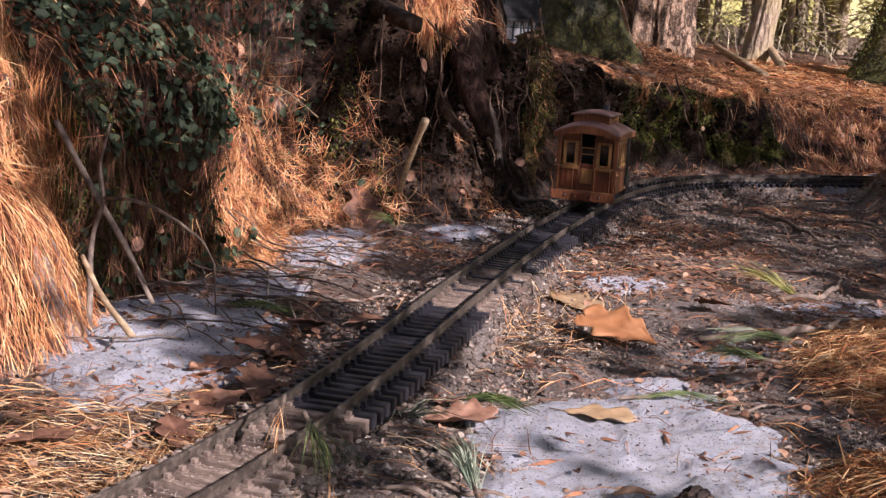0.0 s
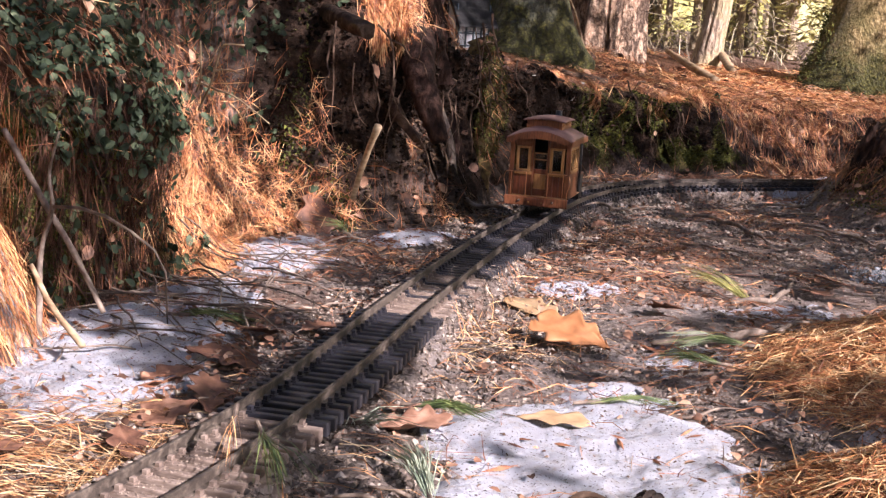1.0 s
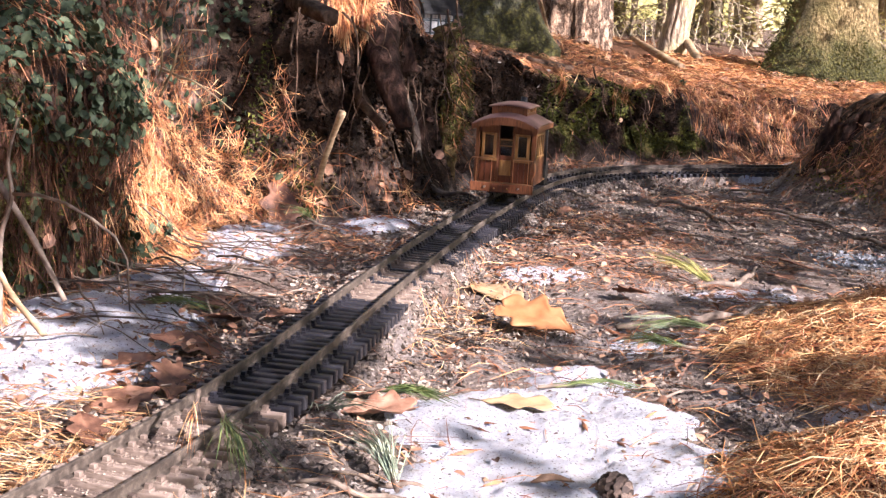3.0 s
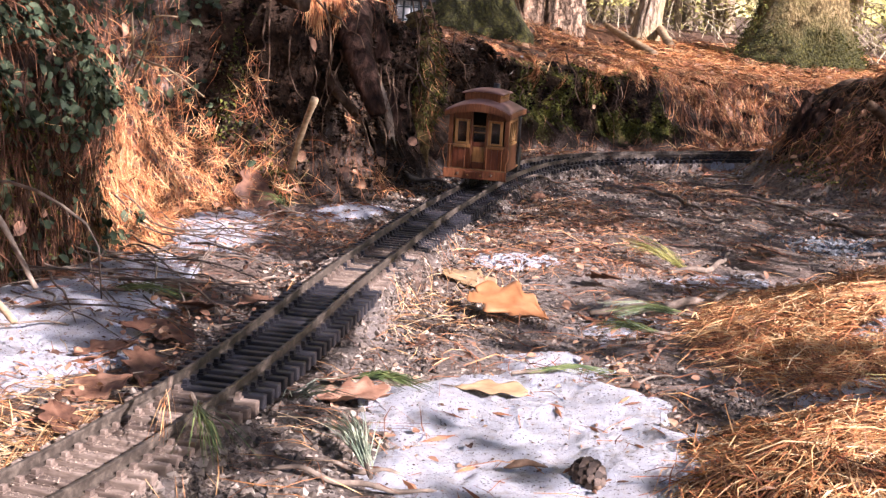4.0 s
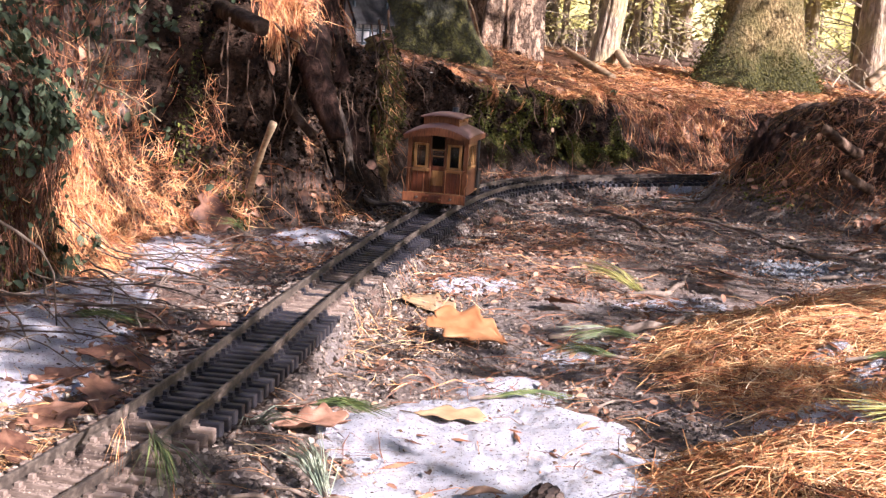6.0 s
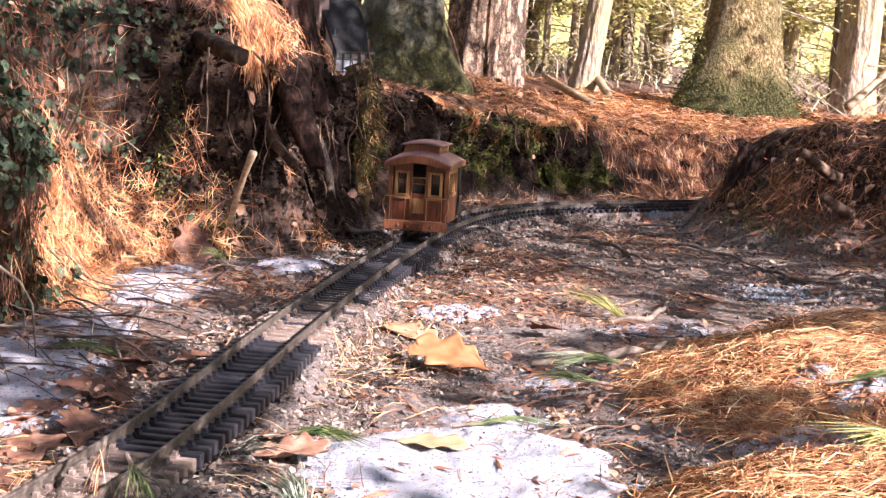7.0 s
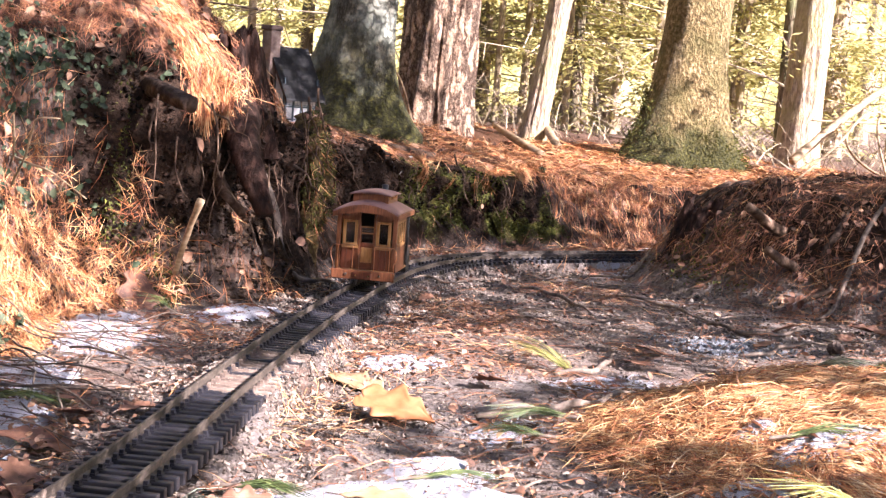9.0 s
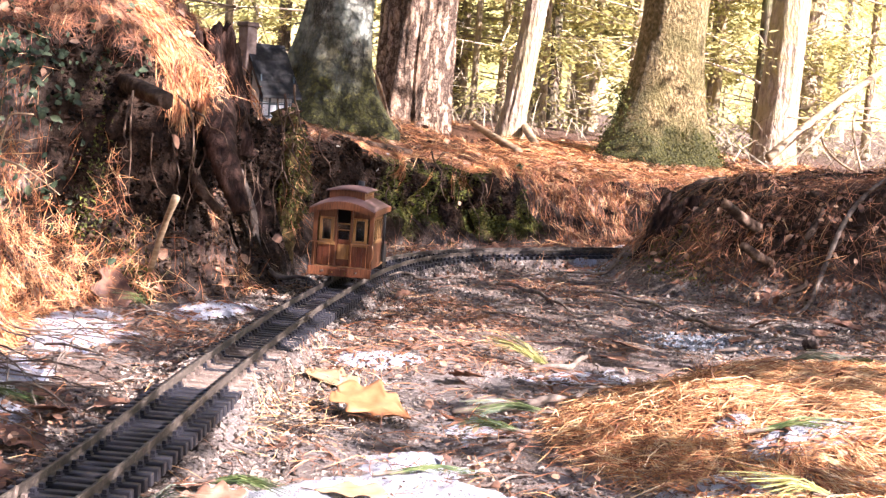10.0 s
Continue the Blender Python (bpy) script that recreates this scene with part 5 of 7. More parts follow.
old_stump(pose(-0.322, 2.36, 0.06, -4, -5, 0), 0.030, 0.25, 5, "rotten dark stump with a jagged top against the bank")
old_stump(pose(-0.366, 2.335, 0.20, 2, -8, 70), 0.046, 0.195, 9, "crumbling red-brown stump top on the bank")
branch("log", [(x, y, gz(x, y) + 0.010) for x, y in ((-0.225, 3.16), (-0.150, 3.20), (-0.095, 3.25), (-0.045, 3.29))], [0.009, 0.0105, 0.010, 0.009], ROOT, "short dead log lying along the bank's edge", "log", 12, 0.12, 24, 7)
branch("broken_stick", [(-0.314, 1.715, 0.166), (-0.322, 1.727, 0.150), (-0.334, 1.75, 0.125), (-0.359, 1.80, 0.06)], [0.0052, 0.0042, 0.004, 0.004], PALE_WOOD, "pale broken stick standing in the bank", "stick", 10, 0.1, 16, 8)
branch("dry_twig", [(-0.475, 1.47, 0.19), (-0.452, 1.44, 0.225), (-0.442, 1.43, 0.253), (-0.435, 1.42, 0.264), (-0.411, 1.42, 0.266)], [0.0016, 0.0013, 0.0011, 0.0008], PALE_WOOD, "forked dry twig sticking out of the bank", "twig", 7, 0.1, 18, 9,
       twigs=[([(-0.450, 1.44, 0.236), (-0.431, 1.43, 0.238), (-0.411, 1.42, 0.234)], [0.001, 0.0006])])
branch("dry_twig", [(-0.478, 1.47, 0.222), (-0.445, 1.44, 0.215), (-0.419, 1.42, 0.210), (-0.397, 1.42, 0.196), (-0.378, 1.41, 0.185)], [0.0014, 0.0012, 0.0008], PALE_WOOD, "long dry twig leaning out of the bank", "twig", 7, 0.1, 18, 10,
       twigs=[([(-0.405, 1.42, 0.20), (-0.409, 1.415, 0.187)], [0.0008, 0.0005])])
branch("dry_twig", [(-0.478, 1.47, 0.21), (-0.468, 1.45, 0.224), (-0.463, 1.43, 0.267)], [0.0013, 0.001], PALE_WOOD, "upright dry twig on the bank", "twig", 7, 0.1, 10, 11)
branch("dead_branch", [(-0.523, 1.20, 0.182), (-0.532, 1.20, 0.139), (-0.524, 1.19, 0.111), (-0.533, 1.19, 0.080), (-0.527, 1.17, 0.02), (-0.525, 1.165, -0.02)], [0.0010, 0.0018, 0.0024, 0.003, 0.0034], TWIG, "crooked grey dead branch at the bank", "branch", 9, 0.12, 26, 12,
       twigs=[([(-0.523, 1.19, 0.113), (-0.482, 1.18, 0.114), (-0.448, 1.17, 0.103), (-0.413, 1.16, 0.084), (-0.414, 1.20, 0.010)], [0.0018, 0.0013, 0.0008])])
branch("dead_branch", [(-0.60, 1.25, 0.175), (-0.545, 1.23, 0.103), (-0.518, 1.22, 0.071), (-0.480, 1.21, 0.012)], [0.003, 0.003, 0.0028, 0.0024], TWIG, "thick dark dead branch leaning on the bank", "branch", 10, 0.12, 20, 13)
branch("cut_branch", [(-0.535, 1.17, 0.060), (-0.500, 1.135, 0.032), (-0.458, 1.105, 0.006)], [0.0022, 0.0028, 0.003], PALE_WOOD, "sunlit cut branch at the foot of the needle heap", "branch", 10, 0.1, 14, 14)
branch("broken_branch", [(0.528, 2.40, 0.166), (0.560, 2.45, 0.147), (0.591, 2.50, 0.129), (0.69, 2.64, 0.09)], [0.008, 0.010, 0.011, 0.013], ROOT, "thick broken branch end in the needle mound", "branch", 14, 0.12, 24, 15)
branch("broken_branch", [(0.562, 2.385, 0.094), (0.590, 2.42, 0.078), (0.65, 2.5, 0.05)], [0.007, 0.009, 0.009], ROOT, "short dark branch end in the needle mound", "branch", 12, 0.12, 16, 16)
branch("fallen_log", [(0.131, 4.5, gz(0.131, 4.5) + 0.05), (0.192, 4.35, gz(0.192, 4.35) + 0.032), (0.275, 4.2, gz(0.275, 4.2) + 0.012)], [0.008, 0.012, 0.013], PALE_WOOD, "orange-brown rotten log on the forest floor", "log", 14, 0.14, 18, 17)
branch("pale_branch", [(0.312, 4.98, gz(0.31, 4.95) + 0.085), (0.335, 4.78, gz(0.335, 4.78) + 0.045), (0.355, 4.6, gz(0.355, 4.6) + 0.006)], [0.012, 0.015, 0.014], PALE_WOOD, "pale fallen branch leaning by a pine", "branch", 9, 0.1, 14, 18)
branch("leaning_twig", [(-0.118, 3.9, gz(-0.118, 3.9)), (-0.165, 3.85, 0.376), (-0.206, 3.80, 0.434)], [0.004, 0.0035, 0.002], PALE_WOOD, "thin pale twig leaning on a trunk", "twig", 7, 0.1, 12, 19)
for i, (pts, rr) in enumerate([([(1.13, 4.55, 0.20), (1.394, 4.8, 0.387), (1.66, 5.0, 0.56)], [0.015, 0.014, 0.011]), ([(1.10, 4.4, 0.13), (1.279, 4.5, 0.287), (1.357, 4.6, 0.356), (1.60, 4.8, 0.40)], [0.003, 0.005, 0.005, 0.003]),
                               ([(1.367, 4.7, 0.366), (1.301, 4.5, 0.251), (1.35, 4.4, 0.190), (1.50, 4.4, 0.15)], [0.0025, 0.004, 0.004, 0.004]), ([(1.22, 4.7, 0.34), (1.45, 4.8, 0.345), (1.66, 4.9, 0.352)], [0.003, 0.004, 0.004]),
                               ([(1.507, 4.8, 0.454), (1.419, 4.6, 0.313), (1.45, 4.5, 0.12)], [0.0025, 0.004, 0.005])]):
    branch("brushwood", pts, rr, PALE_WOOD, "bleached dead branch of a brush pile", "branch", 9, 0.1, 20, 20 + i, "brush pile")
GSTICKS = [([(0.141, 2.498), (0.206, 2.38), (0.251, 2.234)], 0.004), ([(0.043, 1.428), (0.104, 1.447), (0.172, 1.516), (0.23, 1.60)], 0.005), ([(0.146, 1.689), (0.2, 1.726), (0.239, 1.841)], 0.004),
           ([(0.43, 1.93), (0.46, 1.946), (0.522, 2.031), (0.597, 2.071)], 0.0035), ([(-0.06, 2.36), (0.016, 2.50), (0.085, 2.56)], 0.003), ([(0.292, 2.751), (0.372, 2.749), (0.445, 2.9)], 0.0035),
           ([(-0.183, 0.864), (-0.114, 0.861), (-0.055, 0.879)], 0.0022), ([(-0.512, 1.463), (-0.409, 1.321), (-0.346, 1.243)], 0.0022), ([(-0.453, 1.276), (-0.361, 1.148), (-0.294, 1.093)], 0.0016),
           ([(-0.03, 1.075), (-0.008, 1.012), (0.0, 0.975)], 0.0011), ([(0.639, 2.312), (0.787, 2.5), (0.951, 2.6)], 0.005), ([(0.438, 2.225), (0.493, 2.134), (0.612, 2.211)], 0.004), ([(-0.317, 2.29), (-0.241, 2.30), (-0.187, 2.32)], 0.007),
           ([(0.216, 2.385), (0.274, 2.567), (0.384, 2.666)], 0.0025), ([(-0.5, 1.55), (-0.44, 1.60), (-0.37, 1.58)], 0.002), ([(-0.42, 1.40), (-0.36, 1.42), (-0.30, 1.50)], 0.002), ([(-0.02, 1.20), (0.06, 1.18), (0.12, 1.20)], 0.002),
           ([(-0.164, 0.89), (-0.111, 0.899), (-0.057, 0.924)], 0.002), ([(-0.044, 0.929), (-0.024, 0.946), (-0.006, 0.963)], 0.0018), ([(0.05, 2.2), (0.13, 2.15), (0.2, 2.05)], 0.002), ([(0.3, 2.45), (0.38, 2.4), (0.45, 2.2)], 0.003)]
for i, (pts, r) in enumerate(GSTICKS):
    c3 = [(x, y, gz(x, y) + r * 1.4 + (0.004 if k % 2 else 0)) for k, (x, y) in enumerate(curve_points(pts, 7))]
    branch("stick", c3, [r * 0.6, r, r * 0.8, r * 0.35], TWIG, "dead stick lying on gravel and needles" if i % 2 else "thin dark stick lying on the path", "stick", 8, 0.12, 20, 40 + i, "fallen sticks")

# thin twigs strewn over the snow at the foot of the leafy bank
R7 = np.random.default_rng(19)
for i in range(44):
    x, y, a_, ln = R7.uniform(-0.55, -0.32), R7.uniform(1.12, 1.85), R7.uniform(0, 6.28), R7.uniform(0.05, 0.16)
    s5 = np.linspace(-0.5, 0.5, 6)
    xs = np.clip(x + ln * s5 * math.cos(a_) + np.cumsum(R7.normal(0, 0.0028, 6)), -0.60, -0.285)
    ys = y + ln * s5 * math.sin(a_) + np.cumsum(R7.normal(0, 0.0028, 6))
    zs = gzs(xs, ys) + 0.012 + 0.007 * np.abs(R7.normal(0, 1)) * (1 - 2 * np.abs(s5)) ** 0.5
    r = R7.uniform(0.0004, 0.0011)
    branch("fine_twig", np.stack([xs, ys, zs], -1), [r, r, r * 0.5], TWIG, "thin dark twig fallen on thin snow", "twig", 5, 0.1, 12, 100 + i, "twigs on the snow")
for i in range(34):  # longer, thicker ones
    x, y, a_, ln = R7.uniform(-0.54, -0.36), R7.uniform(1.20, 1.66), R7.uniform(-1.3, 0.2), R7.uniform(0.10, 0.24)
    s5 = np.linspace(-0.5, 0.5, 8)
    bow = np.cumsum(np.cumsum(R7.normal(0, 0.0022, 8)))
    xs = np.clip(x + ln * s5 * math.cos(a_) - bow * math.sin(a_), -0.58, -0.285)
    ys = y + ln * s5 * math.sin(a_) + bow * math.cos(a_)
    zs = gzs(xs, ys) + 0.013 + 0.014 * R7.random() * np.cos(s5 * 3)
    r = R7.uniform(0.0007, 0.0017)
    branch("fine_twig", np.stack([xs, ys, zs], -1), [r, r, r * 0.4], TWIG, "bent dark twig fallen over thin snow", "twig", 5, 0.1, 16, 200 + i, "twigs on the snow")
for i in range(26):
    x, y, a_, ln = R7.uniform(-0.1, 0.75), R7.uniform(1.55, 2.8), R7.uniform(-0.6, 0.9), R7.uniform(0.05, 0.15)
    s5 = np.linspace(-0.5, 0.5, 6)
    xs, ys = x + ln * s5 * math.cos(a_), y + ln * s5 * math.sin(a_) + np.cumsum(R7.normal(0, 0.007, 6))
    if from_track(xs, ys).min() < 0.06:
        continue
    r = R7.uniform(0.0006, 0.0018)
    branch("fine_twig", np.stack([xs, ys, gzs(xs, ys) + r * 1.5 + 0.004], -1), [r, r, r * 0.5], TWIG, "thin dead twig lying on gravel", "twig", 5, 0.1, 12, 150 + i, "twigs on the path")

old_stump(pose(0.505, 2.75, gz(0.505, 2.75) - 0.10, 0, 12, 30), 0.056, 0.135, 14, "black rotten stump breaking out of the needle mound")

# old roots of the buried stump, running down its mound
R11 = np.random.default_rng(44)
for i, (x0, y0, x1, y1, r) in enumerate([(0.455, 2.76, 0.62, 2.80, 0.012), (0.470, 2.64, 0.60, 2.74, 0.009), (0.46, 2.86, 0.66, 2.90, 0.012), (0.66, 2.40, 0.74, 2.56, 0.006)]):
    s6 = np.linspace(0, 1, 7)
    xs, ys = x0 + (x1 - x0) * s6 + R11.normal(0, 0.010, 7), y0 + (y1 - y0) * s6 + R11.normal(0, 0.010, 7)
    branch("root", np.stack([xs, ys, gzs(xs, ys) - 0.003 + 0.006 * np.abs(R11.normal(0, 1, 7))], -1), [r * 0.6, r, r * 1.1, r * 0.9], OLD_ROOT, "dark gnarled root running down the stump mound", "root", 10, 0.2, 26, 300 + i, "roots of the buried stump")

# ---- what lies on the ground ----
V3 = np.stack([PX, PY, Z], -1)
c00, c10, c11, c01 = V3[:-1, :-1], V3[:-1, 1:], V3[1:, 1:], V3[1:, :-1]
cn = np.cross(c11 - c00, c01 - c10)
q_area = np.linalg.norm(cn, axis=-1) / 2
q_norm = cn / (2 * q_area[..., None] + 1e-12)
core = (X[:-1, :-1] > -1.0) & (X[:-1, :-1] < 1.5) & (Y[:-1, :-1] > 0.45) & (Y[:-1, :-1] < 5.5)


def sample(weight, n, seed):
    """n points spread over the ground by a weight, with the ground's normals there."""
    R = np.random.default_rng(seed)
    w = (np.clip(weight[:-1, :-1], 0, None) * q_area * core).ravel()
    pick = R.choice(w.size, n, p=w / w.sum())
    i, j = np.unravel_index(pick, q_area.shape)
    u, v = R.random((n, 1)), R.random((n, 1))
    p = c00[i, j] * (1 - u) * (1 - v) + c10[i, j] * u * (1 - v) + c11[i, j] * u * v + c01[i, j] * (1 - u) * v
    return p, q_norm[i, j], R


def unit(a):
    return a / (np.linalg.norm(a, axis=1)[:, None] + 1e-9)


def needles(name, weight, n, seed, mat, label, length=(0.045, 0.085), flow=None, scatter=0.5, lift=0.25, width=0.0011, drape=1.0):
    """Dry pine needles strewn over the ground: they lie along flow on the level and hang down on slopes."""
    p, nn, R = sample(weight, n, seed)
    a = R.uniform(0, 2 * np.pi, n) if flow is None else flow + scatter * R.standard_normal(n)
    level = np.stack([np.cos(a), np.sin(a), np.zeros(n)], -1)
    down = np.array([[0, 0, -1.0]]) - nn * (-nn[:, 2:3])
    steep = np.linalg.norm(down, axis=1)[:, None]
    d = level * (1 - np.clip(steep * 1.25 * drape, 0, 1)) + unit(down) * np.clip(steep * 1.25 * drape, 0, 1) + scatter * 0.55 * R.standard_normal((n, 3))
    d = unit(d - nn * (np.sum(d * nn, axis=1)[:, None]) * 0.85)
    d = unit(d + nn * (lift * R.random((n, 1)) - 0.06))
    side = unit(np.cross(d, nn + 0.5 * R.standard_normal((n, 3))))
    l = R.uniform(*length, n)[:, None]
    w = side * width * R.uniform(0.6, 1.2, (n, 1)) / 2
    base = p + nn * R.uniform(0.0005, 0.010, (n, 1)) - d * l * 0.4
    arch = nn * l * R.uniform(-0.02, 0.10, (n, 1)) + side * l * R.normal(0, 0.05, (n, 1))
    mid, end = base + d * l * 0.5 + arch, base + d * l - nn * l * 0.05
    h = Heap()
    h.many(np.stack([base - w * 0.5, base + w * 0.5, mid - w, mid + w, end - w * 0.3, end + w * 0.3], 1), [(0, 1, 3, 2), (2, 3, 5, 4)])
    return tagged(new(name, h.mesh(name, mat)), label, "pine needles", kind="stuff")


FLAT = (D < 0.0).astype(float)
DRAPE = step(-0.37, -0.335, ALONG) * (1 - step(-0.315, -0.285, ALONG)) * (T > 0.62) * (D < 0.42) * (Z > 0.288 + 0.03 * fbm(X * 3, Y * 3, 0.1, 2, 5))  # needles sliding down beside the root
BARE = ((T > 0.42) & (T < np.where((ALONG > -0.36) & (ALONG < -0.24) & (Z > 0.22), 0.62, 1.16)) & (ALONG > -0.478) & (RAG < 0.22)).astype(float)  # the torn face of the bank
LEAFY = (1 - step(1.50, 1.58, Y)) * (X < -0.38) * (D > 0.0) * (HEAP3 < 0.05)  # the ivied bank
PALE_BIT = surface("pale_dry_leaf", [(0.26, 0.23, 0.19), (0.42, 0.38, 0.33)], 40, 0.7, 0.2)
# swept heaps of orange needles
needles("needle_heap", step(0.02, 0.3, HEAPS), 20000, 201, NEEDLE, "swept heap of sunlit orange pine needles", flow=0.40, scatter=0.38, lift=0.22, width=0.0010, length=(0.025, 0.070))
needles("needle_heap", step(0.02, 0.3, HEAPS), 20000, 214, NEEDLE_PALE, "paler bleached needles on the swept heap", flow=0.40, scatter=0.5, lift=0.28, width=0.0010, length=(0.02, 0.06))
needles("needle_heap", step(0.02, 0.2, HEAP3), 6500, 202, NEEDLE, "orange pine needles draped over the bank's foot", lift=0.2, scatter=0.4, width=0.0008)
# the bank: needles drape over its top and hang down its face
w_bank = (D > 0.01) * (1 - BARE) * (1 - 0.97 * earth_shade_) * (1 - 0.85 * moss_) * (1 - 0.55 * LEAFY) * (1 - 0.75 * TALUS) * (1 - 0.6 * (X < -0.44) * (Y < 2.08) * (T > 0.5)) * (1 - 0.45 * (X < -0.4) * (Y > 1.5) * (Y < 1.85))
needles("bank_needles", w_bank * (D < 0.9), 22000, 203, NEEDLE, "fallen pine needles over the bank", flow=2.2, scatter=1.1, lift=0.25, drape=0.6, width=0.0013, length=(0.035, 0.08))
needles("bank_needles", (D > 0.005) * (D < 0.35) * (1 - 0.93 * earth_shade_) * (1 - BARE) * (1 - 0.2 * LEAFY) * (1 - 0.5 * TALUS), 9000, 204, NEEDLE_DARK, "old brown needles hanging down the bank", scatter=0.6, lift=0.15, length=(0.05, 0.10), width=0.0013)
needles("drape_needles", DRAPE, 7500, 205, NEEDLE, "orange needles spilling down beside the torn bank", scatter=0.55, lift=0.25, drape=0.9, length=(0.04, 0.085), width=0.0013)
needles("drape_needles", DRAPE + 0.5 * (T > 1.1) * (D < 0.4) * (ALONG > -0.5) * (ALONG < -0.37), 4500, 217, NEEDLE_DARK, "old brown needles on the bank above the root", scatter=0.8, lift=0.25, drape=0.6, length=(0.03, 0.08), width=0.0013)
needles("drape_needles", (np.exp(-((X + 0.50) / 0.05) ** 2 - ((Y - 1.68) / 0.14) ** 2)) * (D > 0.0) * (1 - BARE) * (T < 0.7), 1900, 206, NEEDLE, "orange needles hanging over the snow", scatter=0.6, lift=0.2, drape=0.8, length=(0.05, 0.09))
needles("corner_needles", step(0.18, 0.45, RAG) * (D > 0.0) * (D < 0.8) * (1 - 0.85 * earth_shade_), 5500, 207, NEEDLE, "orange needles sliding down the far bank", scatter=0.35, lift=0.15, length=(0.06, 0.11), width=0.0018)
needles("corner_needles", step(0.20, 0.45, RAG) * (D > 0.0) * (D < 0.7) * (1 - 0.6 * earth_shade_), 5500, 218, NEEDLE_DARK, "brown needles sliding down the far bank", scatter=0.45, lift=0.15, length=(0.05, 0.10), width=0.0016)
needles("bank_needles", (T > 0.80) * (T < 1.3) * (ALONG > -0.10) * (ALONG < 0.35) * step(0.0, 0.3, fbm(X * 2, Y * 2, 0.12, 2, 79)), 1100, 219, NEEDLE, "needles hanging over the mossy bank's edge", scatter=0.5, lift=0.2, drape=1.0, length=(0.04, 0.09), width=0.0014)
needles("mound_needles", step(0.02, 0.3, MOUND) * (1 - 0.75 * earth_shade_), 5200, 208, NEEDLE_DARK, "brown needles draped over an old stump mound", scatter=1.0, lift=0.14, drape=0.45, length=(0.035, 0.08), width=0.0013)
needles("mound_needles", step(0.02, 0.3, MOUND) * (1 - earth_shade_), 700, 209, NEEDLE, "paler needles on the stump mound", scatter=0.9, drape=0.5, lift=0.2, length=(0.06, 0.11), width=0.0015)
needles("bank_needles", (D > 0.0) * (T < 0.5) * (ALONG > -0.62) * (ALONG < -0.27) * (1 - LEAFY) * (1 - 0.8 * TALUS) * step(-0.25, 0.1, fbm(X, Y + Z, 0.07, 3, 77)), 4300, 215, NEEDLE, "orange needles slid down to the bank's foot", scatter=0.95, lift=0.2, drape=0.6, length=(0.03, 0.075), width=0.0011)
needles("floor_needles", (Y > 3.5) * (D > 0.3) * step(-0.3, 0.2, fbm(X, Y, 0.4, 3, 78)), 9000, 216, NEEDLE, "pine needles over the forest floor", scatter=1.0, lift=0.3, length=(0.06, 0.13), width=0.003)
needles("bank_needles", (X < -0.47) * (Y > 1.82) * (Y < 2.07) * (Z < 0.20) * (D > 0.0) * step(-0.3, 0.05, fbm(X, Y + Z, 0.06, 3, 75)), 1300, 223, NEEDLE, "orange needles sliding down a sunlit slope of earth", scatter=1.0, lift=0.15, drape=0.5, length=(0.03, 0.07), width=0.0011)
needles("hanging_needles", LEAFY * (T > 0.1) * (T < 1.1) * (Y > 1.0), 1700, 221, NEEDLE_DARKEST, "dark dead needles and stems hanging under the leafy edge", scatter=0.5, lift=0.3, drape=1.0, length=(0.04, 0.11), width=0.0012)
# the path
n_patch = step(-0.1, 0.35, fbm(X, Y, 0.22, 3, 71)) * (1 - 0.8 * SILT)
needles("path_needles", FLAT * (FT > 0.045) * (0.15 + n_patch) * (Y < 3.4), 6500, 210, NEEDLE, "pine needles strewn over gravel", scatter=1.0, lift=0.1, length=(0.02, 0.07), width=0.0009)
needles("path_needles", FLAT * (FT > 0.05) * (0.3 + n_patch), 11000, 211, NEEDLE_DARK, "dark old needles among gravel", scatter=1.0, lift=0.1, length=(0.03, 0.075), width=0.0010)
needles("trackside_needles", (np.exp(-((X + 0.42) / 0.13) ** 2 - ((Y - 0.80) / 0.17) ** 2)) * FLAT * (FT > 0.05), 2200, 212, NEEDLE_PALE, "yellow needles beside the track", flow=0.3, scatter=0.5, lift=0.04, width=0.0009, length=(0.02, 0.06))
needles("trackside_needles", np.exp(-((X + 0.13) / 0.07) ** 2 - ((Y - 1.45) / 0.16) ** 2) * FLAT * (FT > 0.05), 260, 220, NEEDLE_PALE, "pale straw and needles on the gravel beside the track", scatter=1.0, lift=0.3, length=(0.015, 0.06), width=0.0010)
needles("snow_needles", (np.exp(-((X + 0.02) / 0.16) ** 2 - ((Y - 1.05) / 0.17) ** 2)) * FLAT, 200, 213, NEEDLE_DARK, "needles lying on snow", scatter=1.0, lift=0.3, length=(0.02, 0.06), width=0.0009)


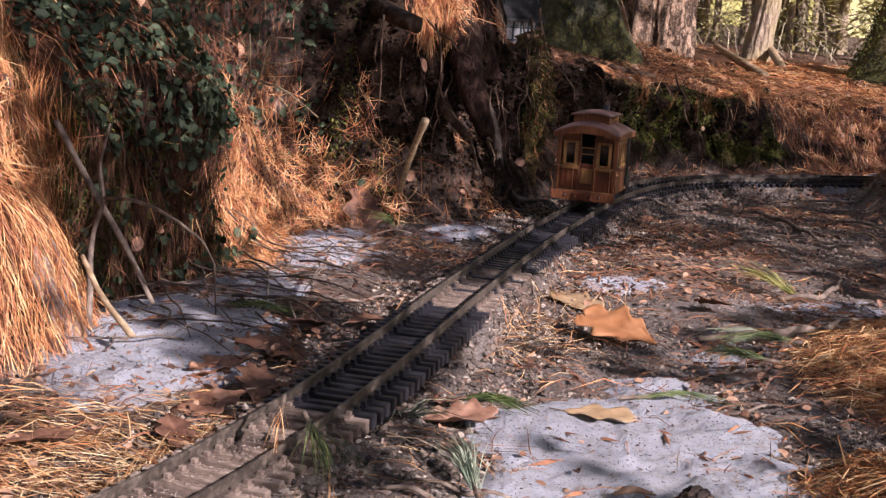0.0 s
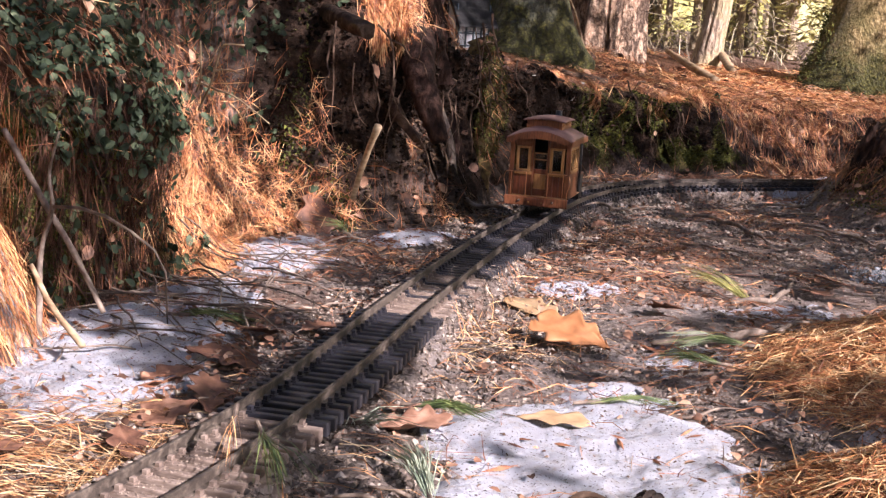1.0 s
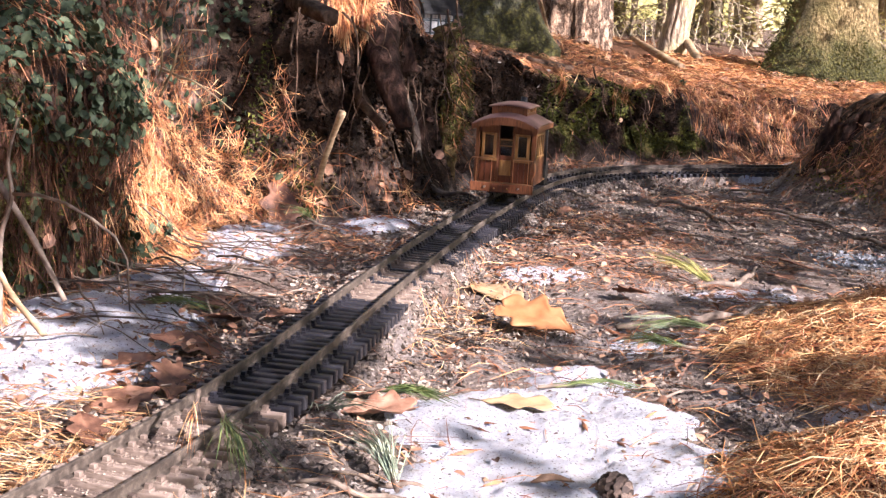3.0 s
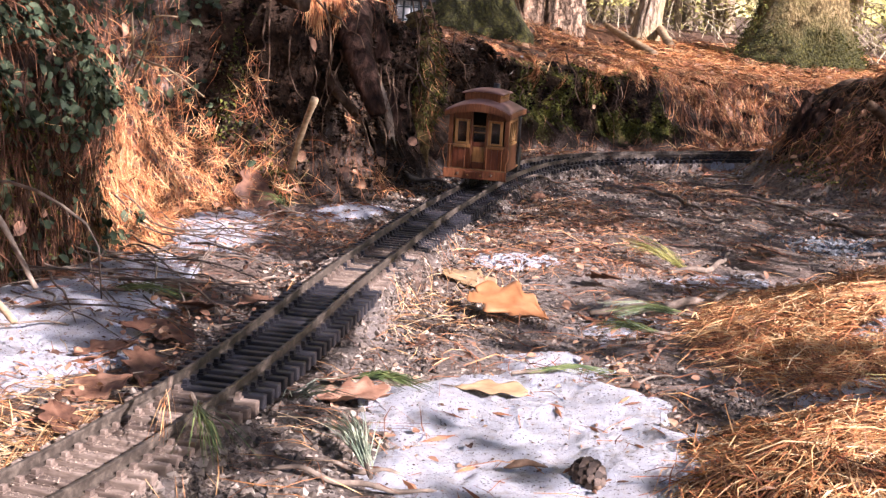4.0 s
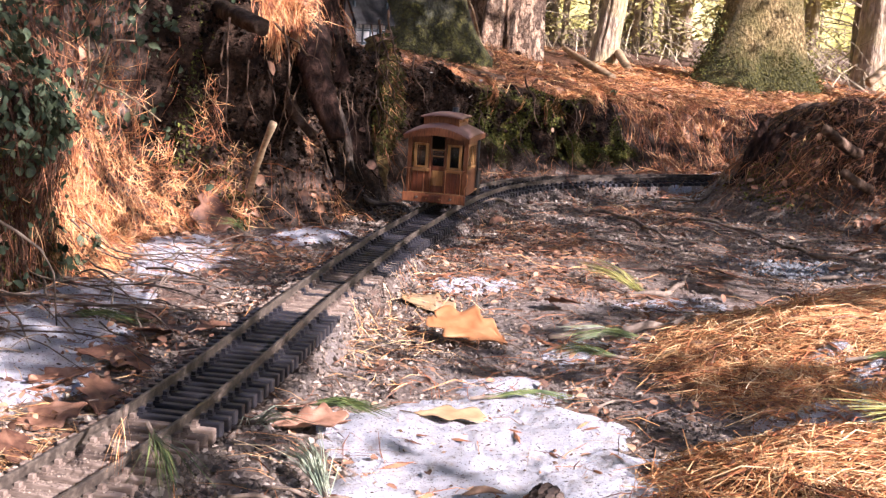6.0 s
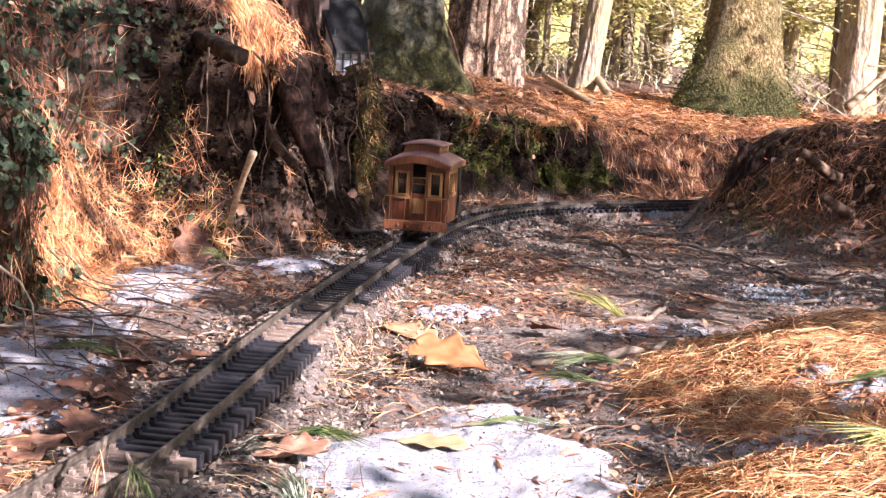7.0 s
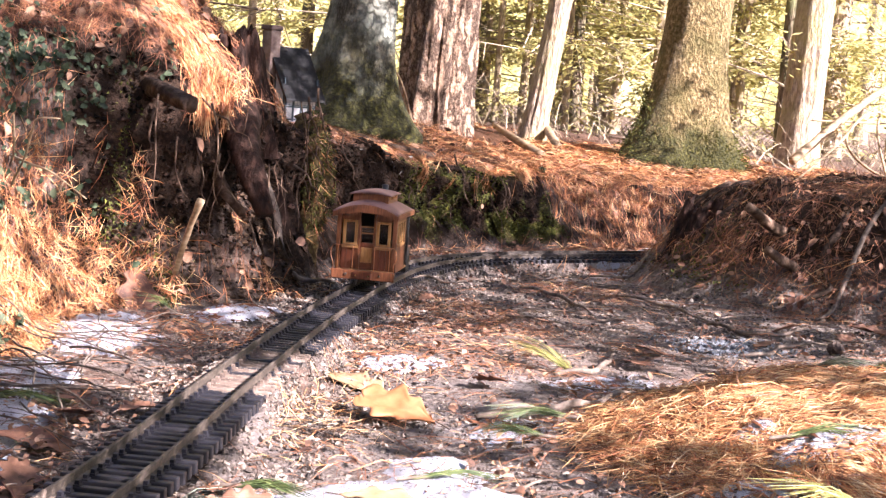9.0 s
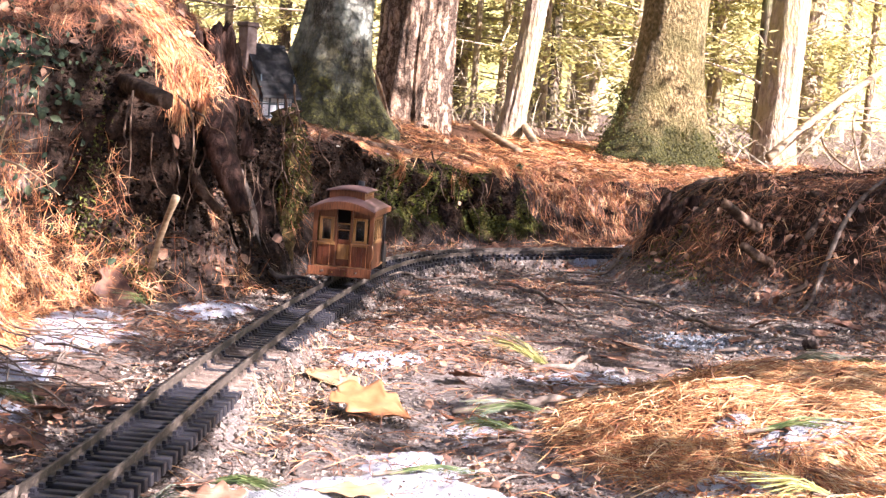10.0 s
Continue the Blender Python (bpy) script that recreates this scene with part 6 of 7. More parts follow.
def pebbles(name, weight, n, seed, size, mat, label):
    """Angular stones, half sunk in the ground."""
    p, nn, R = sample(weight, n, seed)
    octa = np.array([(1, 0, 0), (-1, 0, 0), (0, 1, 0), (0, -1, 0), (0, 0, 1), (0, 0, -1)], float)
    s = size[0] + (size[1] - size[0]) * R.random(n) ** 2.2
    v = octa[None] * (0.55 + 0.6 * R.random((n, 6, 1))) + 0.25 * R.standard_normal((n, 6, 3))
    v[..., 2] *= 0.7
    a = R.uniform(0, 6.283, n)
    c, sn = np.cos(a)[:, None], np.sin(a)[:, None]
    v = np.stack([v[..., 0] * c - v[..., 1] * sn, v[..., 0] * sn + v[..., 1] * c, v[..., 2]], -1)
    v = v * s[:, None, None] + p[:, None] + nn[:, None] * (s * 0.25)[:, None, None]
    h = Heap()
    h.many(v, [(0, 2, 4), (2, 1, 4), (1, 3, 4), (3, 0, 4), (2, 0, 5), (1, 2, 5), (3, 1, 5), (0, 3, 5)])
    return tagged(new(name, h.mesh(name, mat)), label, "gravel", kind="stuff")


g_patch = 0.25 + step(-0.2, 0.4, fbm(X, Y, 0.18, 3, 81))
pebbles("gravel", FLAT * (FT > 0.03) * g_patch * (HEAPS < 0.2) * (MOUND < 0.1) * (Y < 2.4), 33000, 301, (0.0009, 0.0042), GRAVEL, "coarse pale and grey gravel of the path")
pebbles("gravel", FLAT * (FT > 0.03) * (Y > 2.0) * (MOUND < 0.1), 8000, 302, (0.002, 0.006), GRAVEL, "gravel beside the far track")
pebbles("gravel", FLAT * (FT > 0.035) * (Y < 1.45) * (X > -0.34) * (X < 0.25) * (HEAPS < 0.2), 6000, 308, (0.0012, 0.0046), GRAVEL, "dark grit and stones beside the near track")
pebbles("ballast", (FT > 0.030) * (FT < 0.13) * (Y < 2.8) * (0.3 + g_patch), 14000, 303, (0.0012, 0.0055), GRAVEL, "loose ballast beside the track")
pebbles("ballast", (FT < 0.050) * (0.02 + step(1.33, 1.4, Y) * (1 - 0.8 * step(1.6, 1.7, Y))) * step(-0.2, 0.3, fbm(X, Y, 0.15, 2, 83)), 2600, 304, (0.0007, 0.0019), SAND, "grit between the rails")
pebbles("sand", (FT < 0.060) * (Y < 0.955) * (Y > 0.5), 9000, 310, (0.0007, 0.0022), SAND, "pale sand half burying the near ties")
pebbles("grey_gravel", np.exp(-((X - 0.43) / 0.06) ** 2 - ((Y - 2.03) / 0.05) ** 2), 1200, 305, (0.002, 0.006), surface("blue_grey_gravel", [(0.04, 0.044, 0.05), (0.11, 0.117, 0.13), (0.22, 0.23, 0.25)], 100, 0.7, 0.3, random_by="island", spread=0.4), "patch of blue-grey gravel")


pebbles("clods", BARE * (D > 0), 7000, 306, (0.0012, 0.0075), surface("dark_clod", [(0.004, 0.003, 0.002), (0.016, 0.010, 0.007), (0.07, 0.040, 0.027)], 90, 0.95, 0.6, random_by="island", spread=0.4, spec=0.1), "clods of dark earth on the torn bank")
pebbles("clods", step(0.1, 0.4, MOUND) * earth_shade_, 2600, 307, (0.002, 0.010), surface("brown_clod", [(0.010, 0.007, 0.005), (0.04, 0.024, 0.016), (0.10, 0.062, 0.042)], 90, 0.95, 0.6, random_by="island", spread=0.4, spec=0.1), "clods and bark bits on the mound")


pebbles("clods", TALUS.astype(float), 3500, 309, (0.0012, 0.0075), surface("crumbled_earth", [(0.012, 0.008, 0.006), (0.055, 0.034, 0.022), (0.17, 0.11, 0.07)], 90, 0.95, 0.6, random_by="island", spread=0.45, spec=0.1), "crumbled brown earth slid down from the torn bank")


def flakes(name, weight, n, seed, size, mat, label, category, lift=0.4, oval=1.5, outline=None, hover=(0.001, 0.010)):
    """Small leaves or leaf bits, folded along the midrib."""
    p, nn, R = sample(weight, n, seed)
    up = unit(nn + lift * R.standard_normal((n, 3)))
    d = unit(np.cross(up, R.standard_normal((n, 3))))
    side = np.cross(up, d)
    l = R.uniform(*size, n)[:, None]
    w = l / oval / 2
    p = p + nn * R.uniform(*hover, (n, 1))
    fold = up * l * R.uniform(0.05, 0.2, (n, 1))
    pts = [p - d * l / 2]
    for k, g in ((-0.25, 0.8), (0.08, 1.0), (0.34, 0.6)):
        pts += [p + d * l * k + side * w * g + fold * g, p + d * l * k, p + d * l * k - side * w * g + fold * g]
    pts.append(p + d * l / 2 - up * l * 0.08)
    h = Heap()
    tri = [(0, 2, 1), (0, 3, 2), (7, 8, 10), (8, 9, 10)]
    quad = [(1, 2, 5, 4), (2, 3, 6, 5), (4, 5, 8, 7), (5, 6, 9, 8)]
    v = np.stack(pts, 1)
    h.many(v, quad)
    h.n -= v.shape[0] * v.shape[1]
    h.v.pop()
    h.many(v, tri)
    return tagged(new(name, h.mesh(name, mat, True)), label, category, kind="stuff")


flakes("leaf_litter", (D > 0.0) * (D < 1.0) * (1 - 0.93 * earth_shade_) * (1 - moss_) * (1 - 0.9 * BARE), 3000, 401, (0.008, 0.028), LITTER, "curled dead leaves over the bank", "leaf litter", 0.5)
flakes("leaf_litter", FLAT * (FT > 0.05) * (0.2 + n_patch), 9000, 402, (0.003, 0.014), LITTER, "bits of dead leaf on the path", "leaf litter", 0.3)
flakes("leaf_litter", np.exp(-((X + 0.35) / 0.06) ** 2 - ((Y - 1.15) / 0.16) ** 2) * (FT > 0.045), 260, 408, (0.004, 0.011), LITTER, "broken brown leaves beside the track", "leaf litter", 0.5, hover=(0.004, 0.016))
flakes("leaf_litter", step(0.05, 0.3, MOUND), 260, 403, (0.008, 0.026), LITTER, "dead leaves on the stump mound", "leaf litter", 0.4)
flakes("leaf_litter", (MOUND > 0.0) * (MOUND < 0.2) * (Y < 2.7), 200, 411, (0.009, 0.020), OAK_LEAF, "flat pinkish dead leaves at the mound's foot", "leaf litter", 0.25, 1.6)
flakes("leaf_litter", (T > 1.0) * (D < 0.5) * (ALONG > -0.56) * (ALONG < -0.34) * (Z > 0.30), 420, 412, (0.012, 0.030), LITTER, "reddish dead leaves on top of the bank", "leaf litter", 0.5, 1.5)
w_ivy = (LEAFY * (D < 0.5) + 0.9 * (Y > 1.5) * (Y < 2.05) * (ALONG < -0.46) * (T > 0.55) * (D < 0.35) + 0.04 * (Y > 1.5) * (Y < 2.1) * (X < -0.4) * (T > 0.85) * (D < 0.5)) * (0.4 + step(-0.2, 0.15, fbm(X, Y + Z, 0.10, 3, 91)))
flakes("ground_cover", w_ivy * (0.12 + 0.88 * (T > 0.8)), 10500, 404, (0.007, 0.017), IVY, "glossy dark green creeping leaves over the bank", "ground cover", 0.55, 1.55, hover=(0.004, 0.022))
flakes("ground_cover", (np.exp(-((X + 0.47) / 0.03) ** 2 - ((Y - 1.55) / 0.16) ** 2)) * (D > 0.02), 150, 405, (0.009, 0.018), IVY, "creeping leaves at the bank's corner", "ground cover", 0.6, 1.5, hover=(0.004, 0.016))
flakes("ground_cover", (np.exp(-((X + 0.45) / 0.12) ** 2 - ((Y - 2.15) / 0.22) ** 2)) * (T > 0.9) * (ALONG < -0.37), 60, 406, (0.009, 0.017), IVY, "creeping leaves on top of the bank", "ground cover", 0.5, 1.5, hover=(0.004, 0.016))


def moss_tufts(name, weight, n, seed, label, size=(0.003, 0.009)):
    p, nn, R = sample(weight, n, seed)
    d = unit(nn * 0.7 + np.array([[0, 0, -0.35]]) + 0.5 * R.standard_normal((n, 3)))
    side = unit(np.cross(d, R.standard_normal((n, 3))))
    l = R.uniform(*size, n)[:, None]
    h = Heap()
    h.many(np.stack([p - side * l * 0.3, p + side * l * 0.3, p + d * l], 1), [(0, 1, 2)])
    return tagged(new(name, h.mesh(name, MOSS)), label, "moss", kind="stuff")


moss_tufts("moss", moss_, 28000, 501, "bright green moss hanging on the bank's face")
moss_tufts("moss", LEAFY * (T < 0.9) * step(0.05, 0.25, fbm(Y * 2.5, Z, 0.12, 2, 99)), 7000, 504, "streaks of green moss on the leafy bank")
moss_tufts("moss", (np.exp(-((X + 0.42) / 0.03) ** 2 - ((Y - 1.95) / 0.05) ** 2)) * (D > 0), 1800, 502, "moss under a broken root")
moss_tufts("moss", (np.exp(-((X + 0.51) / 0.02) ** 2 - ((Y - 2.015) / 0.035) ** 2)) * (D > 0) * (Z > 0.05), 900, 505, "dull moss on the slope of earth")
moss_tufts("moss", (np.exp(-((X - 0.50) / 0.06) ** 2 - ((Y - 2.62) / 0.12) ** 2)) * (MOUND > 0.02) * (MOUND < 0.7), 1500, 503, "dull moss on the stump mound's edge")


flakes("leaf_litter", np.exp(-((X + 0.16) / 0.10) ** 2 - ((Y - 2.95) / 0.10) ** 2) * (T > 0.9), 26, 409, (0.008, 0.014), PALE_BIT, "pale dry leaves along the bank's edge", "leaf litter", 0.4, 1.3)
# bits of bark, leaf and grit on the snow
def on_snow(n, seed):
    R = np.random.default_rng(seed)
    pts = np.concatenate(SNOWS)
    p = pts[R.integers(0, len(pts), n)] + R.normal(0, 0.0012, (n, 3)) * np.array([[1, 1, 0]])
    return p, R


def snow_bits(n, seed, size, mat, label, long_=1.0):
    p, R = on_snow(n, seed)
    a = R.uniform(0, 6.283, n)
    d = np.stack([np.cos(a), np.sin(a), R.normal(0, 0.15, n)], -1)
    w = np.stack([-np.sin(a), np.cos(a), R.normal(0, 0.25, n)], -1)
    l = (size[0] + (size[1] - size[0]) * R.random(n) ** 2.5)[:, None]
    h = Heap()
    p = p + np.array([[0, 0, 0.0008]])
    h.many(np.stack([p - d * l * long_, p + w * l * 0.5, p + d * l * long_, p - w * l * 0.5, p + np.array([[0, 0, 1]]) * l * 0.4], 1), [(0, 3, 4), (3, 2, 4), (2, 1, 4), (1, 0, 4)])
    return tagged(new("snow_debris", h.mesh("snow_debris", mat)), label, "debris", kind="stuff")


snow_bits(2600, 601, (0.0005, 0.0035), ROOT, "dark specks of bark on old snow")
snow_bits(700, 602, (0.001, 0.005), LITTER, "bits of dead leaf on old snow")
snow_bits(420, 603, (0.003, 0.007), NEEDLE_DARK, "broken brown needles on old snow", 3.0)


# ---- single leaves, sprigs, cones ----
def oak_leaf(m, length, seed, label, mat=OAK_LEAF, curl=0.25, lobes=3.5, wide=0.47):
    """A lobed dead leaf with a midrib fold, curled edges and a stalk."""
    R = np.random.default_rng(seed)
    n, k = 30, 5
    bm = bmesh.new()
    grid = []
    ph = R.random() * 2
    for i in range(n + 1):
        u = i / n
        env = math.sin(math.pi * min(u * 0.93 + 0.03, 1)) ** 0.75 * (0.62 + 0.35 * u)
        row = []
        for j in range(-k, k + 1):
            s = j / k
            lob = 0.80 + 0.20 * math.cos(2 * math.pi * lobes * u + ph + (0.5 if s < 0 else 0))
            wv = wide * env * lob
            zc = curl * (s * s) * wv + 0.035 * math.sin(3 * u + ph) + 0.010 * math.sin(14 * u + 4 * s + 3 * ph) + 0.010 * math.sin(11 * s - 6 * u) + 0.05 * curl * math.sin(9 * u + 5 * s) - 0.02 * (abs(s) < 0.01)
            row.append(bm.verts.new((length * (s * wv), length * (u - 0.5 + 0.10 * abs(s) * lob), length * zc)))
        grid.append(row)
    fs = [bm.faces.new((grid[i][j], grid[i][j + 1], grid[i + 1][j + 1], grid[i + 1][j])) for i in range(n) for j in range(2 * k)]
    bmesh.ops.recalc_face_normals(bm, faces=fs)
    bmesh.ops.solidify(bm, geom=fs, thickness=0.0005)
    ob = part("oak_leaf", bm, mat, None, label, True)
    tagged(ob, "", "leaf", "dead oak leaves")
    part("stalk", rod(bmesh.new(), (0, -length * 0.50, length * 0.06 * math.sin(ph)), (0, -length * 0.68, length * 0.03), length * 0.011, 6), TWIG, ob)
    ob.matrix_world = m
    return ob


def on_ground(x, y, up, rx, ry, rz):
    return pose(x, y, gz(x, y) + up, rx, ry, rz)


def laid(x, y, up, turn, reach=0.035):
    """A pose flat on the ground, tilted as the ground is there."""
    zx, zy = (gz(x + reach, y) - gz(x - reach, y)) / (2 * reach), (gz(x, y + reach) - gz(x, y - reach)) / (2 * reach)
    tilt = Vector((0, 0, 1)).rotation_difference(Vector((-zx, -zy, 1)).normalized()).to_matrix().to_4x4()
    return Matrix.Translation((x, y, gz(x, y) + up)) @ tilt @ pose(0, 0, 0, 0, 0, turn)


PALE_LEAF = surface("bleached_leaf", [(0.24, 0.15, 0.075), (0.34, 0.225, 0.12), (0.42, 0.30, 0.175)], 45, 0.65, 0.3, thin=0.1)
ORANGE_LEAF = surface("orange_oak_leaf", [(0.28, 0.11, 0.040), (0.38, 0.165, 0.065), (0.46, 0.22, 0.10)], 35, 0.6, 0.3, thin=0.15)
oak_leaf(laid(-0.040, 1.43, 0.016, 0) @ pose(0, 0, 0, 24, 3, 0) @ pose(0, 0, 0, 0, 0, 62), 0.092, 1, "large orange dead oak leaf tilted on gravel", ORANGE_LEAF, 0.12, 3.2)
oak_leaf(laid(-0.088, 1.585, -0.001, 40), 0.105, 2, "long pale dead leaf lying on gravel", PALE_LEAF, 0.10, 2.6, 0.36)
oak_leaf(on_ground(-0.048, 1.115, 0.020, 8, 0, 0) @ pose(0, 0, 0, 0, 0, 272), 0.060, 3, "golden-brown dead leaf lying flat on snow", PALE_LEAF, 0.06, 2.4, 0.36)
oak_leaf(laid(-0.448, 1.985, 0.012, 200, 0.03) @ pose(0, 0, 0, 8, 0, 0), 0.115, 5, "long pale brown oak leaf lying down the slid earth", OAK_LEAF, 0.2, 3.0, 0.40)
for i, (x, y, ln) in enumerate([(-0.342, 1.287, 0.075), (-0.355, 1.175, 0.085), (-0.330, 1.06, 0.07), (-0.375, 1.10, 0.075), (-0.345, 1.00, 0.07), (-0.159, 1.054, 0.075), (-0.172, 1.10, 0.06), (0.297, 1.905, 0.06), (0.065, 1.595, 0.06),
                                (-0.185, 2.55, 0.05), (0.256, 1.765, 0.06), (-0.30, 1.33, 0.06), (-0.385, 1.36, 0.06), (0.70, 2.22, 0.07), (0.82, 2.28, 0.08), (0.55, 2.18, 0.07), (0.64, 2.13, 0.06), (0.90, 2.32, 0.07), (0.49, 2.03, 0.05),
                                (0.40, 3.25, 0.06), (-0.26, 2.44, 0.05), (-0.31, 2.27, 0.055), (0.18, 3.10, 0.06), (-0.03, 2.24, 0.04), (0.36, 3.55, 0.08), (0.16, 3.6, 0.08), (0.62, 3.85, 0.08), (-0.15, 3.05, 0.06), (-0.35, 0.92, 0.06), (-0.43, 0.86, 0.06)]):
    r_ = random.Random(i)
    oak_leaf(on_ground(x, y, 0.009, r_.uniform(-14, 22), r_.uniform(-14, 14), r_.uniform(0, 360)), ln * 0.8, 10 + i, ("curled brown oak leaf on the ground" if i % 3 else "flat pinkish-brown oak leaf on wet ground"), OAK_LEAF, r_.uniform(0.05, 0.35), r_.uniform(2.8, 4.2))


def sprig(m, n, length, spread, mat, label, seed, stem=0.02, flat=0.5):
    """A tuft of long pine needles on a bit of twig; they fan out along y."""
    R = np.random.default_rng(seed)
    a = spread * R.standard_normal(n)
    e = flat * spread * np.abs(R.standard_normal(n))
    d = np.stack([np.sin(a), np.cos(a), np.sin(e)], -1)
    d = unit(d)
    l = length * R.uniform(0.6, 1.1, n)[:, None]
    base = np.stack([R.normal(0, 0.002, n), -stem * R.random(n), R.normal(0.002, 0.001, n)], -1)
    side = unit(np.cross(d, R.standard_normal((n, 3)))) * 0.00042
    mid, end = base + d * l * 0.5 + np.array([[0, 0, 0.003]]), base + d * l - np.array([[0, 0, 0.10]]) * l
    h = Heap()
    h.many(np.stack([base - side * 0.6, base + side * 0.6, mid - side, mid + side, end - side * 0.3, end + side * 0.3], 1), [(0, 1, 3, 2), (2, 3, 5, 4)])
    ob = empty("pine_sprig", m, label, "pine sprig", "pine sprigs on the ground")
    tagged(part("needle_tuft", h.mesh("needle_tuft", mat), None, ob), kind="stuff")
    part("twig_end", rod(bmesh.new(), (0, -stem * 1.6, 0.001), (0, 0.002, 0.002), 0.0018, 7), TWIG, ob)
    return ob


YELLOW_GREEN = surface("yellowing_needles", [(0.16, 0.17, 0.04), (0.30, 0.29, 0.085), (0.44, 0.40, 0.15)], 60, 0.5, 0, random_by="island", spread=0.4)
sprig(on_ground(-0.126, 0.902, 0.012, 8, 0, 20), 130, 0.080, 0.15, GREY_NEEDLE, "frosted grey-green pine sprig beside the track", 1)
sprig(on_ground(-0.185, 1.02, 0.010, 10, 0, 240), 34, 0.05, 0.5, GREY_NEEDLE, "frosted grey-green pine tuft beside the track", 2)
sprig(on_ground(-0.226, 0.845, 0.024, -12, 0, 207), 40, 0.062, 0.15, GREEN_NEEDLE, "green pine sprig caught beside a rail", 3)
sprig(on_ground(-0.250, 0.845, 0.030, -20, 0, 190), 12, 0.05, 0.12, NEEDLE, "orange needle tuft lying over a rail", 4)
sprig(on_ground(0.158, 1.715, 0.010, 14, 0, 45), 60, 0.10, 0.24, YELLOW_GREEN, "yellowing pine sprig on the path", 5)
sprig(on_ground(0.125, 1.405, 0.012, 6, 0, 120), 44, 0.085, 0.16, GREEN_NEEDLE, "green pine sprig beside the needle heap", 6)
sprig(on_ground(0.090, 1.330, 0.012, 6, 0, 105), 36, 0.06, 0.25, GREEN_NEEDLE, "dark green pine sprig beside the needle heap", 7)
sprig(on_ground(-0.144, 1.094, 0.018, 3, 0, -104), 60, 0.055, 0.13, GREEN_NEEDLE, "green needles lying across snow", 8)
sprig(on_ground(0.455, 1.585, 0.014, 10, 0, 215), 46, 0.075, 0.3, GREY_NEEDLE, "grey-green pine sprig on the needle heap", 9)
sprig(on_ground(0.535, 1.665, 0.014, 10, 0, 215), 40, 0.070, 0.3, GREEN_NEEDLE, "fresh green pine sprig on the needle heap", 10)
sprig(on_ground(0.34, 1.235, 0.014, 10, 0, 265), 36, 0.07, 0.2, GREEN_NEEDLE, "bright green pine sprig in needles", 11)
sprig(on_ground(0.00, 1.20, 0.012, 4, 0, 280), 30, 0.07, 0.10, GREEN_NEEDLE, "green needles at the snow's edge", 12)
sprig(on_ground(0.30, 0.98, 0.014, 10, 0, 120), 40, 0.07, 0.3, YELLOW_GREEN, "yellow-green pine sprig on needles", 13)
sprig(on_ground(-0.42, 1.30, 0.016, 6, 0, 250), 40, 0.08, 0.2, GREEN_NEEDLE, "green pine sprig on snow", 14)
sprig(on_ground(-0.375, 1.815, 0.03, 20, 0, 160), 40, 0.06, 0.3, GREEN_NEEDLE, "green pine sprig at the bank's foot", 15)


def cone(m, length, label):
    """A pine cone: a core and spiral rows of woody scales."""
    ob = empty("pine_cone", m, label, "pine cone", "pine cones")
    part("core", mesh_from("core", *tube_arrays([(0, length * (k / 8 - 0.5), 0) for k in range(9)], [length * v for v in (0.05, 0.13, 0.17, 0.18, 0.17, 0.15, 0.12, 0.08, 0.03)], 10), ROOT, True), None, ob)
    bm = bmesh.new()
    pts = [(-0.5, 0, 0), (0.5, 0, 0), (0.42, 0, 0.9), (0, 0.1, 1.1), (-0.42, 0, 0.9)]
    lo = [bm.verts.new((x * length * 0.22, y * length * 0.1, z * length * 0.20)) for x, y, z in pts]
    hi = [bm.verts.new((x * length * 0.20, y * length * 0.1 + length * 0.035, z * length * 0.20)) for x, y, z in pts]
    bm.faces.new(lo)
    bm.faces.new(hi[::-1])
    for i in range(5):
        bm.faces.new((lo[i], hi[i], hi[(i + 1) % 5], lo[(i + 1) % 5]))
    me = bpy.data.meshes.new("scale")
    bmesh.ops.recalc_face_normals(bm, faces=bm.faces)
    bm.to_mesh(me)
    bm.free()
    me.materials.append(surface("cone_scale", [(0.012, 0.008, 0.006), (0.045, 0.028, 0.02), (0.16, 0.115, 0.09)], 120, 0.8, 0.3, random_by="object"))
    for k in range(56):
        f = k / 55
        s = new("scale", me)
        s.parent = ob
        rad = length * (0.04 + 0.13 * math.sin(math.pi * (0.12 + 0.8 * f)))
        a = k * 2.39996
        s.matrix_local = Matrix.Translation((rad * math.sin(a), length * (f - 0.5) * 0.92, rad * math.cos(a))) @ Matrix.Rotation(a, 4, "Y") @ Matrix.Rotation(radians(-38 + 20 * f), 4, "X") @ Matrix.Scale(0.75 + 0.5 * math.sin(math.pi * f), 4)
    return ob


cone(on_ground(0.034, 0.92, 0.010, 8, 0, 20), 0.034, "dark open pine cone on the snow's edge")
cone(on_ground(0.585, 1.99, 0.009, 5, 0, 20), 0.030, "small brown pine cone on the needle heap")
bark = part("bark_chip", mesh_from("bark_chip", *tube_arrays(curve_points([(-0.027, 0.921, 0), (-0.011, 0.929, 0.003), (0.004, 0.931, 0)], 10), [0.001, 0.006, 0.005, 0.001], 8, 0.2, 3, 0.35), None, True), ROOT)
tagged(bark, "dark chip of bark lying on snow", "bark")
bark.matrix_world = pose(0, 0, gz(-0.01, 0.929) + 0.017)


